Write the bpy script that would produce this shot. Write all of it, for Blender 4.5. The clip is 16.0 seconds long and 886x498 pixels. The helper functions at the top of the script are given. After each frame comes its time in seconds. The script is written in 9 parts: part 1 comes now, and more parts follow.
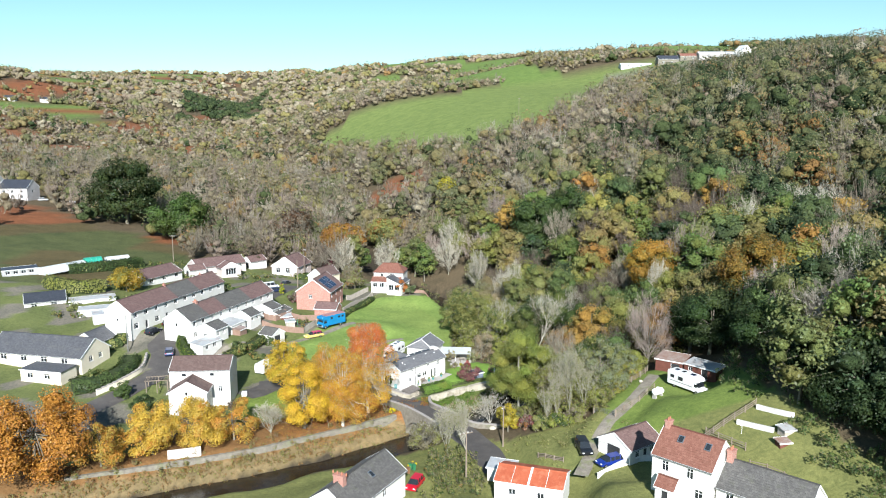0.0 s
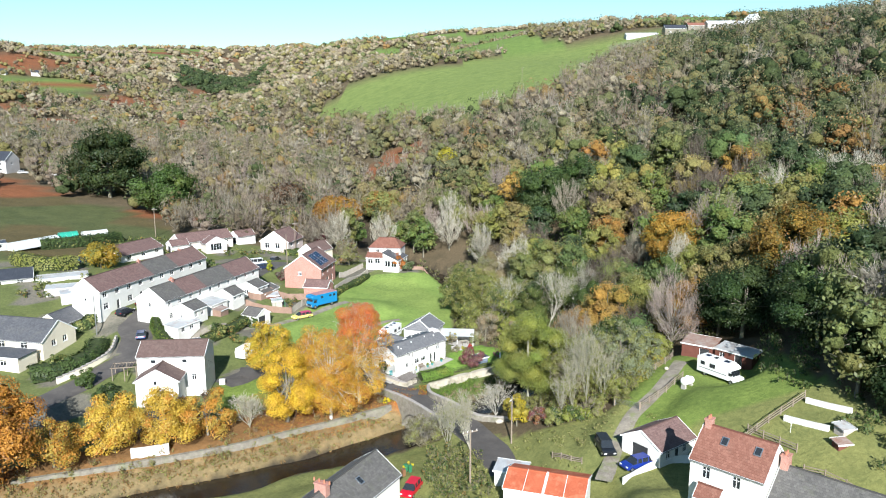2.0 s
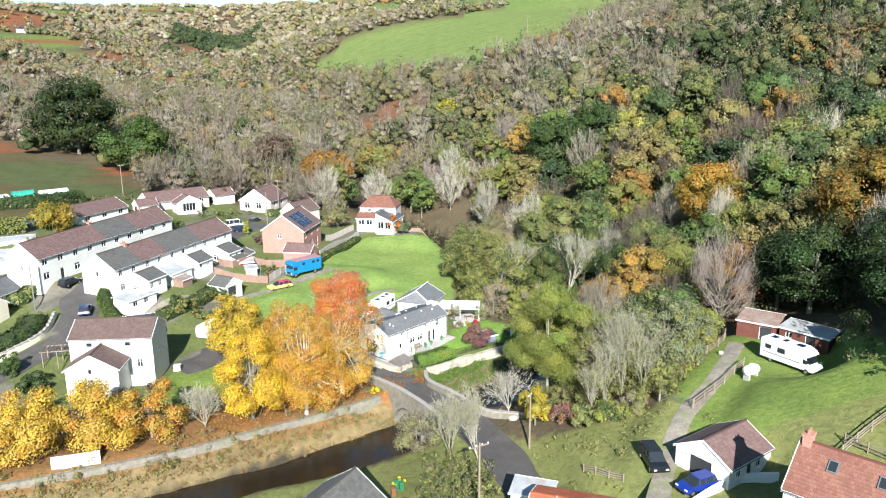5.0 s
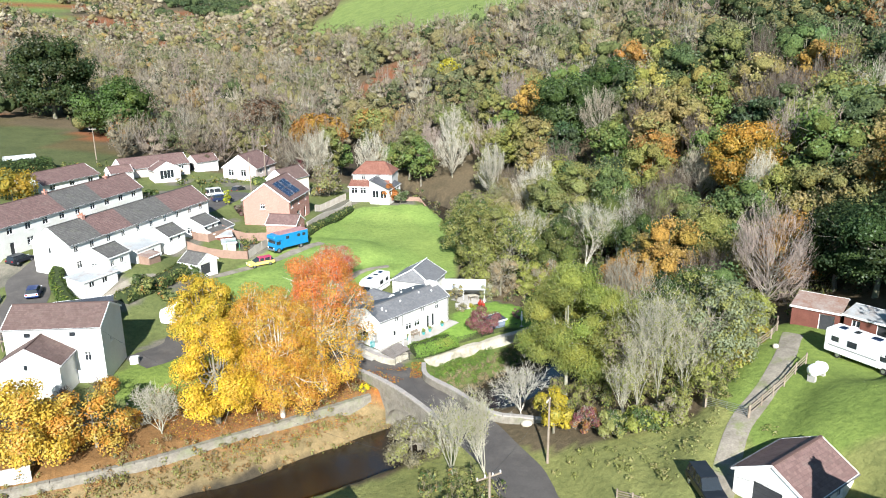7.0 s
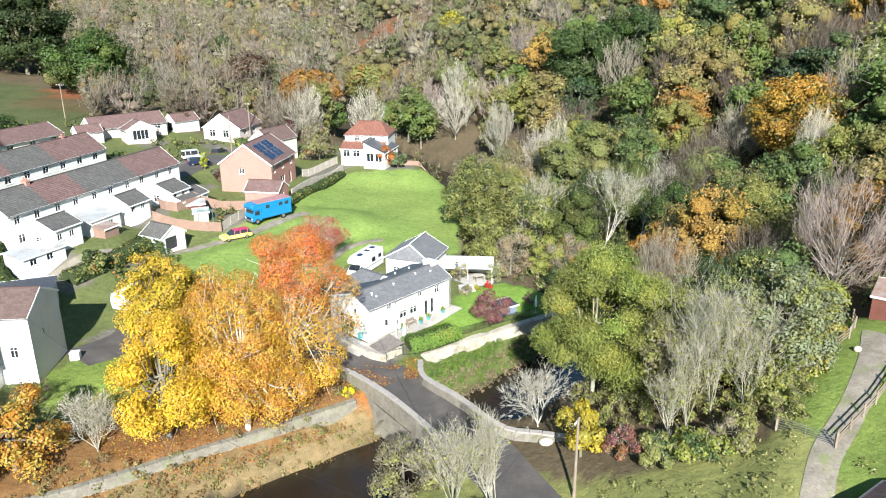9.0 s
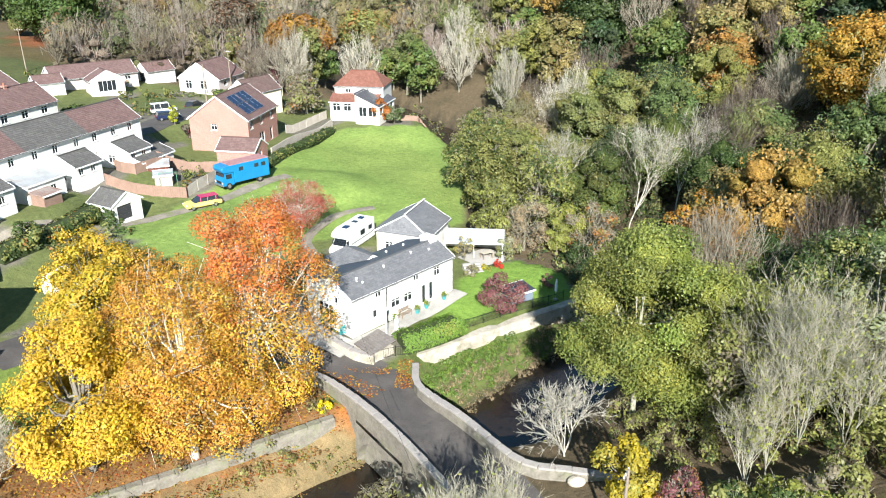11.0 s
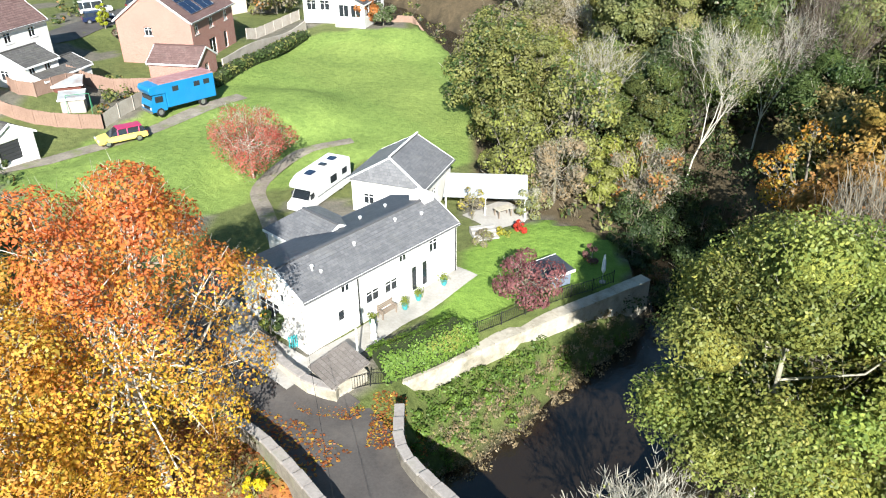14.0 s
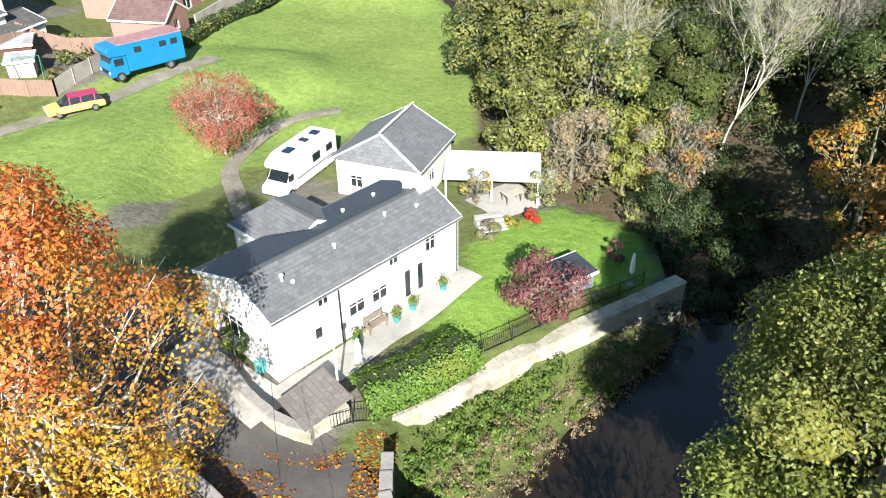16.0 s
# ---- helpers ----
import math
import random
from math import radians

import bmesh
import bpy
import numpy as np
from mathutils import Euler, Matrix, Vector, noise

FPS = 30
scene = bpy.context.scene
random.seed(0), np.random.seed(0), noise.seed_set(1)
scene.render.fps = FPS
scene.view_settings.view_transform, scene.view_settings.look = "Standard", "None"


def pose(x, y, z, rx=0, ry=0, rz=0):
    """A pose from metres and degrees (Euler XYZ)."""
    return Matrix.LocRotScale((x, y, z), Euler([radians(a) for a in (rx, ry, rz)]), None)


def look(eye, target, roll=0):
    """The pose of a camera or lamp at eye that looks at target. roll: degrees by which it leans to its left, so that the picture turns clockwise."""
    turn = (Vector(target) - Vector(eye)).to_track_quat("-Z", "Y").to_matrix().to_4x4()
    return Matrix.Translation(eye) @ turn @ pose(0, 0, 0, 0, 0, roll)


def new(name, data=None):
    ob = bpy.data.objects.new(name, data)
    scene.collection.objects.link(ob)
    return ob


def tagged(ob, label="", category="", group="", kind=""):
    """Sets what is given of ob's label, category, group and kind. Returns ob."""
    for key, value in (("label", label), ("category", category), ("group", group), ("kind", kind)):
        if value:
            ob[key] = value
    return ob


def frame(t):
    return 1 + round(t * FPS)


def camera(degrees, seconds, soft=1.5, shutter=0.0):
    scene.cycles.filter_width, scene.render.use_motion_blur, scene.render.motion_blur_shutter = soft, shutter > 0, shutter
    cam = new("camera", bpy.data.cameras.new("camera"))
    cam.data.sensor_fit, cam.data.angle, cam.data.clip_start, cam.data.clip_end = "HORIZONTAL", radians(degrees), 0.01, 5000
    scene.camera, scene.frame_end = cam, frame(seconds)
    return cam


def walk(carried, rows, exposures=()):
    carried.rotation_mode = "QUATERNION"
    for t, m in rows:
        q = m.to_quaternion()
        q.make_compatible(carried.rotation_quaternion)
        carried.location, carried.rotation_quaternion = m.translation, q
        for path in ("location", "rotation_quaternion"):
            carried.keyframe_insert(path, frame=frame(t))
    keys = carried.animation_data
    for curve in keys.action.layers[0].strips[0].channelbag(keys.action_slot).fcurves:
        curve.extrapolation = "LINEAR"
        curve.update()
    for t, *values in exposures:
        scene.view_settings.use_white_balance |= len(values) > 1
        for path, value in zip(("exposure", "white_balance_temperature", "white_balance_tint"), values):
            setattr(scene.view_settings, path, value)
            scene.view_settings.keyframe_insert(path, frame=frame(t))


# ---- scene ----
cam = camera(60.6, 16.0, soft=1.1)
METRES, EYE, TILT, LEAN, TURN = 123.0, 56.0, -9.5, 0.0, 0.0
ROWS = [
    (0.0, 0.0, 0.0, 0.0, 0.0, 0.0, -0.0),
    (0.5, 0.0001, 0.0331, -0.0022, 0.03, -0.4, 0.02),
    (1.0, 0.0002, 0.0655, -0.0044, 0.02, -0.83, 0.02),
    (1.5, 0.0003, 0.0985, -0.0063, 0.02, -1.28, 0.05),
    (2.0, 0.0006, 0.1308, -0.0082, 0.04, -1.74, 0.09),
    (2.5, 0.0006, 0.1639, -0.0099, 0.04, -2.2, 0.11),
    (3.0, 0.0009, 0.1965, -0.0119, 0.05, -2.64, 0.13),
    (3.5, 0.0012, 0.2297, -0.0142, 0.03, -3.13, 0.18),
    (4.0, 0.0012, 0.2623, -0.0163, 0.06, -3.62, 0.21),
    (6.5, 0.0029, 0.4275, -0.026, 0.19, -6.27, 0.43),
    (7.0, 0.0029, 0.4608, -0.0274, 0.25, -6.92, 0.4),
    (7.5, 0.0032, 0.4935, -0.029, 0.26, -7.49, 0.41),
    (8.0, 0.0032, 0.5274, -0.0308, 0.32, -8.22, 0.36),
    (8.5, 0.0031, 0.5604, -0.0321, 0.38, -8.97, 0.3),
    (9.0, 0.0036, 0.5944, -0.0342, 0.47, -9.63, 0.21),
    (11.5, 0.0038, 0.7607, -0.0452, 0.73, -13.87, 0.17),
    (12.0, 0.0038, 0.7944, -0.0475, 0.75, -14.95, 0.21),
    (12.5, 0.0038, 0.8292, -0.0496, 0.78, -16.18, 0.28),
    (13.0, 0.0039, 0.8634, -0.0515, 0.83, -17.44, 0.32),
    (13.5, 0.004, 0.8966, -0.053, 0.88, -18.77, 0.35),
    (14.0, 0.0042, 0.925, -0.0545, 0.97, -19.92, 0.37),
    (14.5, 0.0043, 0.9499, -0.0557, 1.06, -21.09, 0.38),
    (15.0, 0.0043, 0.9699, -0.057, 1.07, -21.99, 0.41),
    (15.5, 0.0042, 0.9864, -0.0583, 1.05, -22.68, 0.41),
    (16.0, 0.0041, 0.9982, -0.0589, 1.08, -23.29, 0.4),
]
walk(cam, [(t, pose(0, 0, EYE, TILT, LEAN, TURN) @ pose(METRES * x, METRES * y, METRES * z, 90 + pitch, roll, yaw)) for t, x, y, z, yaw, pitch, roll in ROWS], exposures=((0.0, 1.05, 6150, 10), (4.0, 1.28, 6220, 10), (7.0, 1.40, 6280, 10), (12.5, 1.42, 6380, 10), (16.0, 1.42, 6460, 10)))

# ---- daylight: low autumn sun from behind the walk's start ----
SUN_EL, SUN_AZ = radians(30), radians(177)   # azimuth clockwise from +y
world = bpy.data.worlds.new("sky")
scene.world = world
world.use_nodes = True
wn = world.node_tree.nodes
sky = wn.new("ShaderNodeTexSky")
sky.sky_type, sky.sun_disc = "NISHITA", False
sky.sun_elevation, sky.sun_rotation = SUN_EL, SUN_AZ
sky.air_density, sky.dust_density, sky.ozone_density = 1.0, 0.15, 1.6
wn["Background"].inputs["Strength"].default_value = 0.062
tone = wn.new("ShaderNodeMix")
tone.data_type, tone.blend_type = "RGBA", "MULTIPLY"
tone.inputs[0].default_value, tone.inputs[7].default_value = 1.0, (0.86, 1.08, 1.04, 1)
world.node_tree.links.new(sky.outputs[0], tone.inputs[6])
world.node_tree.links.new(tone.outputs[2], wn["Background"].inputs["Color"])
sun_dir = Vector((math.sin(SUN_AZ) * math.cos(SUN_EL), math.cos(SUN_AZ) * math.cos(SUN_EL), math.sin(SUN_EL)))
sun_data = bpy.data.lights.new("sun", "SUN")
sun_data.energy, sun_data.angle, sun_data.color = 5.0, radians(0.55), (0.98, 0.96, 0.89)
sun_lamp = new("sun", sun_data)
sun_lamp.matrix_world = look(sun_dir * 300, (0, 0, 0))

# ---- mesh tools ----
def part(name, bm, material, parent, label=""):
    """Links a bmesh as one mesh object under a thing or a part."""
    me = bpy.data.meshes.new(name)
    bm.to_mesh(me)
    bm.free()
    for m in (material if isinstance(material, (list, tuple)) else [material]):
        me.materials.append(m)
    ob = new(name, me)
    if parent is not None:
        ob.parent = parent
    if label:
        ob["label"] = label
    return ob


def thing(name, label, category, m=None, group="", kind=""):
    ob = new(name)
    ob.empty_display_size = 0.3
    if m is not None:
        ob.matrix_world = m
    return tagged(ob, label, category, group, kind)


def box(bm, x0, x1, y0, y1, z0, z1, bevel=0.0, mat=0):
    vs = [bm.verts.new((x, y, z)) for x in (x0, x1) for y in (y0, y1) for z in (z0, z1)]
    fs = [bm.faces.new([vs[i] for i in f]) for f in ((0, 1, 3, 2), (4, 6, 7, 5), (0, 4, 5, 1), (2, 3, 7, 6), (0, 2, 6, 4), (1, 5, 7, 3))]
    for f in fs:
        f.material_index = mat
    if bevel > 0:
        es = {e for f in fs for e in f.edges}
        bmesh.ops.bevel(bm, geom=list(es), offset=bevel, segments=1, affect="EDGES")
    return vs


def prism(bm, outline, x0, x1, mat=0):
    """An outline in (y, z), drawn out along x."""
    a = [bm.verts.new((x0, y, z)) for y, z in outline]
    b = [bm.verts.new((x1, y, z)) for y, z in outline]
    n = len(outline)
    fs = [bm.faces.new(a[::-1]), bm.faces.new(b)]
    for i in range(n):
        fs.append(bm.faces.new((a[i], a[(i + 1) % n], b[(i + 1) % n], b[i])))
    for f in fs:
        f.material_index = mat
    return fs


def tube(bm, a, b, r0, r1, sides=6, cap=True):
    a, b = Vector(a), Vector(b)
    d = (b - a).normalized()
    u = d.orthogonal().normalized()
    v = d.cross(u)
    ra = [bm.verts.new(a + (u * math.cos(t) + v * math.sin(t)) * r0) for t in (2 * math.pi * i / sides for i in range(sides))]
    rb = [bm.verts.new(b + (u * math.cos(t) + v * math.sin(t)) * r1) for t in (2 * math.pi * i / sides for i in range(sides))]
    for i in range(sides):
        bm.faces.new((ra[i], ra[(i + 1) % sides], rb[(i + 1) % sides], rb[i]))
    if cap:
        bm.faces.new(ra[::-1])
        bm.faces.new(rb)


def solid(name, material, parent, *boxes, bevel=0.0, label=""):
    bm = bmesh.new()
    for b in boxes:
        box(bm, *b, bevel=bevel)
    return part(name, bm, material, parent, label)


def mesh_np(name, verts, faces, material, parent=None, tint=None, smooth=False):
    """A mesh from arrays: verts (n, 3), faces (m, k); tint: a colour for each vertex."""
    me = bpy.data.meshes.new(name)
    n, (m, k) = len(verts), faces.shape
    me.vertices.add(n)
    me.vertices.foreach_set("co", np.ascontiguousarray(verts, np.float32).ravel())
    me.loops.add(m * k)
    me.loops.foreach_set("vertex_index", np.ascontiguousarray(faces, np.int32).ravel())
    me.polygons.add(m)
    me.polygons.foreach_set("loop_start", np.arange(0, m * k, k, dtype=np.int32))
    if smooth:
        me.polygons.foreach_set("use_smooth", np.ones(m, bool))
    me.update(calc_edges=True)
    if tint is not None:
        at = me.attributes.new("tint", "FLOAT_COLOR", "POINT")
        rgba = np.ones((n, 4), np.float32)
        rgba[:, :3] = tint
        at.data.foreach_set("color", rgba.ravel())
    me.materials.append(material)
    ob = new(name, me)
    if parent is not None:
        ob.parent = parent
    return ob


# ---- materials ----
def node_mat(name, rough=0.8, metal=0.0, spec=0.3):
    m = bpy.data.materials.new(name)
    m.use_nodes = True
    nt = m.node_tree
    b = nt.nodes["Principled BSDF"]
    b.inputs["Roughness"].default_value = rough
    b.inputs["Metallic"].default_value = metal
    b.inputs["Specular IOR Level"].default_value = spec
    return m, nt, b


def noise_node(nt, scale, detail=4.0, vec=None, rough=0.6):
    n = nt.nodes.new("ShaderNodeTexNoise")
    n.inputs["Scale"].default_value, n.inputs["Detail"].default_value, n.inputs["Roughness"].default_value = scale, detail, rough
    if vec is not None:
        nt.links.new(vec, n.inputs["Vector"])
    return n


def ramp(nt, fac, *stops):
    r = nt.nodes.new("ShaderNodeValToRGB")
    el = r.color_ramp.elements
    while len(el) < len(stops):
        el.new(0.5)
    for e, (p, c) in zip(el, stops):
        e.position, e.color = p, (*c, 1)
    nt.links.new(fac, r.inputs["Fac"])
    return r.outputs["Color"]


def mixc(nt, fac, a, b, mode="MIX"):
    n = nt.nodes.new("ShaderNodeMix")
    n.data_type, n.blend_type = "RGBA", mode
    for sock, v in ((n.inputs[0], fac), (n.inputs[6], a), (n.inputs[7], b)):
        if isinstance(v, bpy.types.NodeSocket):
            nt.links.new(v, sock)
        else:
            sock.default_value = v if isinstance(v, (int, float)) else (*v, 1)
    return n.outputs[2]


def add_bump(nt, b, height, strength, distance):
    n = nt.nodes.new("ShaderNodeBump")
    n.inputs["Strength"].default_value, n.inputs["Distance"].default_value = strength, distance
    nt.links.new(height, n.inputs["Height"])
    nt.links.new(n.outputs[0], b.inputs["Normal"])


def place(nt):
    return nt.nodes.new("ShaderNodeNewGeometry").outputs["Position"]


def surface(name, dark, light, coarse=0.4, fine=6.0, rough=0.85, bump=0.3, dist=0.02, metal=0.0, spec=0.3, stain=None, stain_scale=0.25, stain_amt=0.5):
    """Mottled paint, stone or soil: coarse patches, fine grain, stains, and a little relief."""
    m, nt, b = node_mat(name, rough, metal, spec)
    pos = place(nt)
    n1, n2 = noise_node(nt, coarse, 5, pos), noise_node(nt, fine, 6, pos)
    col = mixc(nt, 0.5, ramp(nt, n1.outputs[0], (0.35, dark), (0.65, light)), ramp(nt, n2.outputs[0], (0.3, dark), (0.7, light)))
    if stain:
        n3 = noise_node(nt, stain_scale, 6, pos, 0.7)
        col = mixc(nt, ramp(nt, n3.outputs[0], (0.5, (0, 0, 0)), (0.68, (stain_amt,) * 3)), col, stain)
    nt.links.new(col, b.inputs["Base Color"])
    if bump:
        add_bump(nt, b, n2.outputs[0], bump, dist)
    return m


def courses(name, dark, light, joint, width, height, rough=0.7, spec=0.3, stain=None, stain_amt=0.4):
    """Slates, tiles or bricks by their own random tone, from the mesh's own length and slope coordinates."""
    m, nt, b = node_mat(name, rough, 0.0, spec)
    uv = nt.nodes.new("ShaderNodeUVMap").outputs[0]
    br = nt.nodes.new("ShaderNodeTexBrick")
    nt.links.new(uv, br.inputs["Vector"])
    for k, v in (("Scale", 1.0), ("Mortar Size", 0.012), ("Brick Width", width), ("Row Height", height), ("Bias", 0.0), ("Mortar Smooth", 0.3)):
        br.inputs[k].default_value = v
    br.inputs["Color1"].default_value, br.inputs["Color2"].default_value, br.inputs["Mortar"].default_value = (*dark, 1), (*light, 1), (*joint, 1)
    n1, n2 = noise_node(nt, 0.35, 5, uv), noise_node(nt, 9.0, 4, uv)
    col = mixc(nt, 0.35, br.outputs[0], ramp(nt, n1.outputs[0], (0.3, dark), (0.7, light)))
    col = mixc(nt, 0.35, col, mixc(nt, 1.0, col, ramp(nt, n2.outputs[0], (0.3, (0.55,) * 3), (0.7, (1.3,) * 3)), "MULTIPLY"))
    if stain:
        n3 = noise_node(nt, 0.6, 7, uv, 0.75)
        col = mixc(nt, ramp(nt, n3.outputs[0], (0.52, (0, 0, 0)), (0.7, (stain_amt,) * 3)), col, stain)
    nt.links.new(col, b.inputs["Base Color"])
    add_bump(nt, b, br.outputs["Fac"], -0.35, 0.015)
    return m


M_RENDER = surface("white_render", (0.60, 0.585, 0.55), (0.74, 0.73, 0.705), 0.5, 5, 0.85, 0.25, 0.01, stain=(0.47, 0.44, 0.385), stain_amt=0.5)
M_CREAM = surface("cream_render", (0.66, 0.58, 0.45), (0.76, 0.69, 0.56), 0.5, 5, 0.85, 0.25, 0.01, stain=(0.5, 0.44, 0.35), stain_amt=0.35)
M_GREYREND = surface("grey_pebbledash", (0.42, 0.40, 0.40), (0.56, 0.54, 0.54), 0.5, 9, 0.9, 0.4, 0.02)
M_PINK = surface("pinkish_pebbledash", (0.50, 0.42, 0.40), (0.62, 0.54, 0.51), 0.5, 9, 0.9, 0.4, 0.02)
M_TRIM = surface("white_upvc", (0.78, 0.78, 0.77), (0.84, 0.84, 0.83), 0.7, 4, 0.4, 0.0)
M_STONE = surface("rubble_stone", (0.125, 0.112, 0.092), (0.27, 0.245, 0.205), 1.2, 5, 0.9, 0.8, 0.06, stain=(0.16, 0.19, 0.08), stain_scale=0.5)
M_PALESTONE = surface("lime_washed_stone", (0.33, 0.295, 0.235), (0.50, 0.46, 0.385), 0.8, 3, 0.9, 0.7, 0.05, stain=(0.17, 0.155, 0.11), stain_scale=0.45, stain_amt=0.8)
M_ASPHALT = surface("worn_asphalt", (0.056, 0.050, 0.048), (0.104, 0.094, 0.088), 0.35, 7, 0.8, 0.35, 0.01, stain=(0.14, 0.125, 0.112), stain_scale=0.3, stain_amt=0.6)
M_CONCRETE = surface("weathered_concrete", (0.30, 0.28, 0.26), (0.44, 0.42, 0.39), 0.6, 5, 0.85, 0.4, 0.01, stain=(0.2, 0.19, 0.15))
M_GRAVEL = surface("stony_track", (0.13, 0.112, 0.09), (0.30, 0.265, 0.22), 0.8, 5, 0.95, 0.9, 0.05, stain=(0.15, 0.18, 0.055), stain_scale=0.45, stain_amt=0.9)
M_WOOD = surface("weathered_timber", (0.16, 0.12, 0.09), (0.30, 0.25, 0.20), 0.8, 8, 0.9, 0.5, 0.01)
M_FENCE = surface("brown_fence_boards", (0.20, 0.125, 0.095), (0.30, 0.20, 0.155), 0.8, 8, 0.85, 0.5, 0.01)
M_GREYFENCE = surface("grey_fence_boards", (0.30, 0.26, 0.22), (0.44, 0.40, 0.35), 0.8, 8, 0.85, 0.5, 0.01)
M_BLACK = surface("black_paint", (0.012, 0.012, 0.013), (0.022, 0.022, 0.024), 1, 5, 0.45, 0.0)
M_SOLAR = surface("solar_cells", (0.010, 0.018, 0.045), (0.016, 0.028, 0.065), 1, 2, 0.12, 0.0, spec=0.6)
M_RUBBER = surface("tyre_rubber", (0.015, 0.015, 0.015), (0.03, 0.03, 0.03), 2, 9, 0.85, 0.2, 0.005)
M_METAL = surface("dull_metal", (0.42, 0.43, 0.44), (0.55, 0.56, 0.57), 1, 6, 0.4, 0.0, metal=0.9)
M_BARK = surface("grey_bark", (0.11, 0.095, 0.075), (0.24, 0.215, 0.175), 0.9, 7, 0.95, 0.6, 0.03, stain=(0.12, 0.15, 0.04), stain_scale=0.7, stain_amt=0.6)
M_TWIG = surface("pale_twigs", (0.40, 0.37, 0.31), (0.58, 0.55, 0.48), 0.7, 4, 0.95, 0.3, 0.01)
M_LICHEN = surface("lichened_bark", (0.25, 0.235, 0.18), (0.40, 0.38, 0.31), 0.7, 5, 0.95, 0.4, 0.02, stain=(0.22, 0.235, 0.10), stain_scale=0.6, stain_amt=0.6)
M_REDSHEET = surface("red_oxide_sheet", (0.32, 0.075, 0.035), (0.44, 0.12, 0.06), 0.6, 4, 0.6, 0.2, 0.01, stain=(0.56, 0.24, 0.14), stain_scale=0.8)
M_GREYSHEET = surface("galvanised_sheet", (0.34, 0.35, 0.36), (0.50, 0.51, 0.52), 0.6, 4, 0.5, 0.2, 0.01, metal=0.2, stain=(0.28, 0.15, 0.09), stain_scale=0.7)
M_RUST = surface("rusty_sheet", (0.20, 0.085, 0.05), (0.33, 0.30, 0.28), 0.9, 5, 0.8, 0.3, 0.01)
M_BROWNWOOD = surface("brown_stained_boards", (0.10, 0.035, 0.025), (0.16, 0.06, 0.045), 0.9, 8, 0.8, 0.4, 0.01)
M_SLATE = courses("grey_slate", (0.060, 0.062, 0.072), (0.125, 0.125, 0.135), (0.035, 0.035, 0.04), 0.30, 0.26, 0.55, 0.35, stain=(0.16, 0.155, 0.135))
M_COTSLATE = courses("pale_grey_slate", (0.115, 0.116, 0.124), (0.19, 0.19, 0.198), (0.07, 0.07, 0.075), 0.30, 0.26, 0.5, 0.4, stain=(0.24, 0.235, 0.22))
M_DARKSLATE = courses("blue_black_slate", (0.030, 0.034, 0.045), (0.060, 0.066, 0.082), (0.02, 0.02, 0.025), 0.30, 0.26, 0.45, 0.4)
M_GREYTILE = courses("grey_concrete_tiles", (0.080, 0.076, 0.074), (0.145, 0.137, 0.13), (0.045, 0.043, 0.04), 0.33, 0.33, 0.8, stain=(0.10, 0.11, 0.06))
M_STORETILE = courses("brown_grey_slate", (0.15, 0.13, 0.118), (0.23, 0.205, 0.19), (0.09, 0.08, 0.07), 0.33, 0.30, 0.8, stain=(0.26, 0.24, 0.21))
M_MAROON = courses("maroon_concrete_tiles", (0.12, 0.073, 0.068), (0.20, 0.128, 0.118), (0.06, 0.035, 0.03), 0.33, 0.33, 0.8, stain=(0.19, 0.16, 0.14))
M_REDTILE = courses("red_clay_tiles", (0.165, 0.068, 0.048), (0.265, 0.125, 0.092), (0.10, 0.035, 0.025), 0.30, 0.33, 0.75, stain=(0.2, 0.12, 0.09))
M_BROWNTILE = courses("brown_concrete_tiles", (0.100, 0.064, 0.057), (0.165, 0.112, 0.10), (0.07, 0.043, 0.038), 0.33, 0.33, 0.8, stain=(0.16, 0.13, 0.11))
M_BRICK = courses("red_brick", (0.31, 0.13, 0.10), (0.43, 0.21, 0.165), (0.42, 0.33, 0.29), 0.225, 0.075, 0.85)


def glass():
    m, nt, b = node_mat("window_glass", 0.04, 0.0, 0.6)
    b.inputs["Base Color"].default_value = (0.035, 0.042, 0.05, 1)
    b.inputs["Transmission Weight"].default_value = 0.35
    return m


M_GLASS = glass()


def paint(name, c, rough=0.3, metal=0.0):
    d = tuple(v * 0.82 for v in c)
    return surface(name, d, c, 0.8, 6, rough, 0.0, metal=metal, spec=0.5, stain=tuple(v * 0.7 + 0.04 for v in c), stain_scale=1.2, stain_amt=0.25)


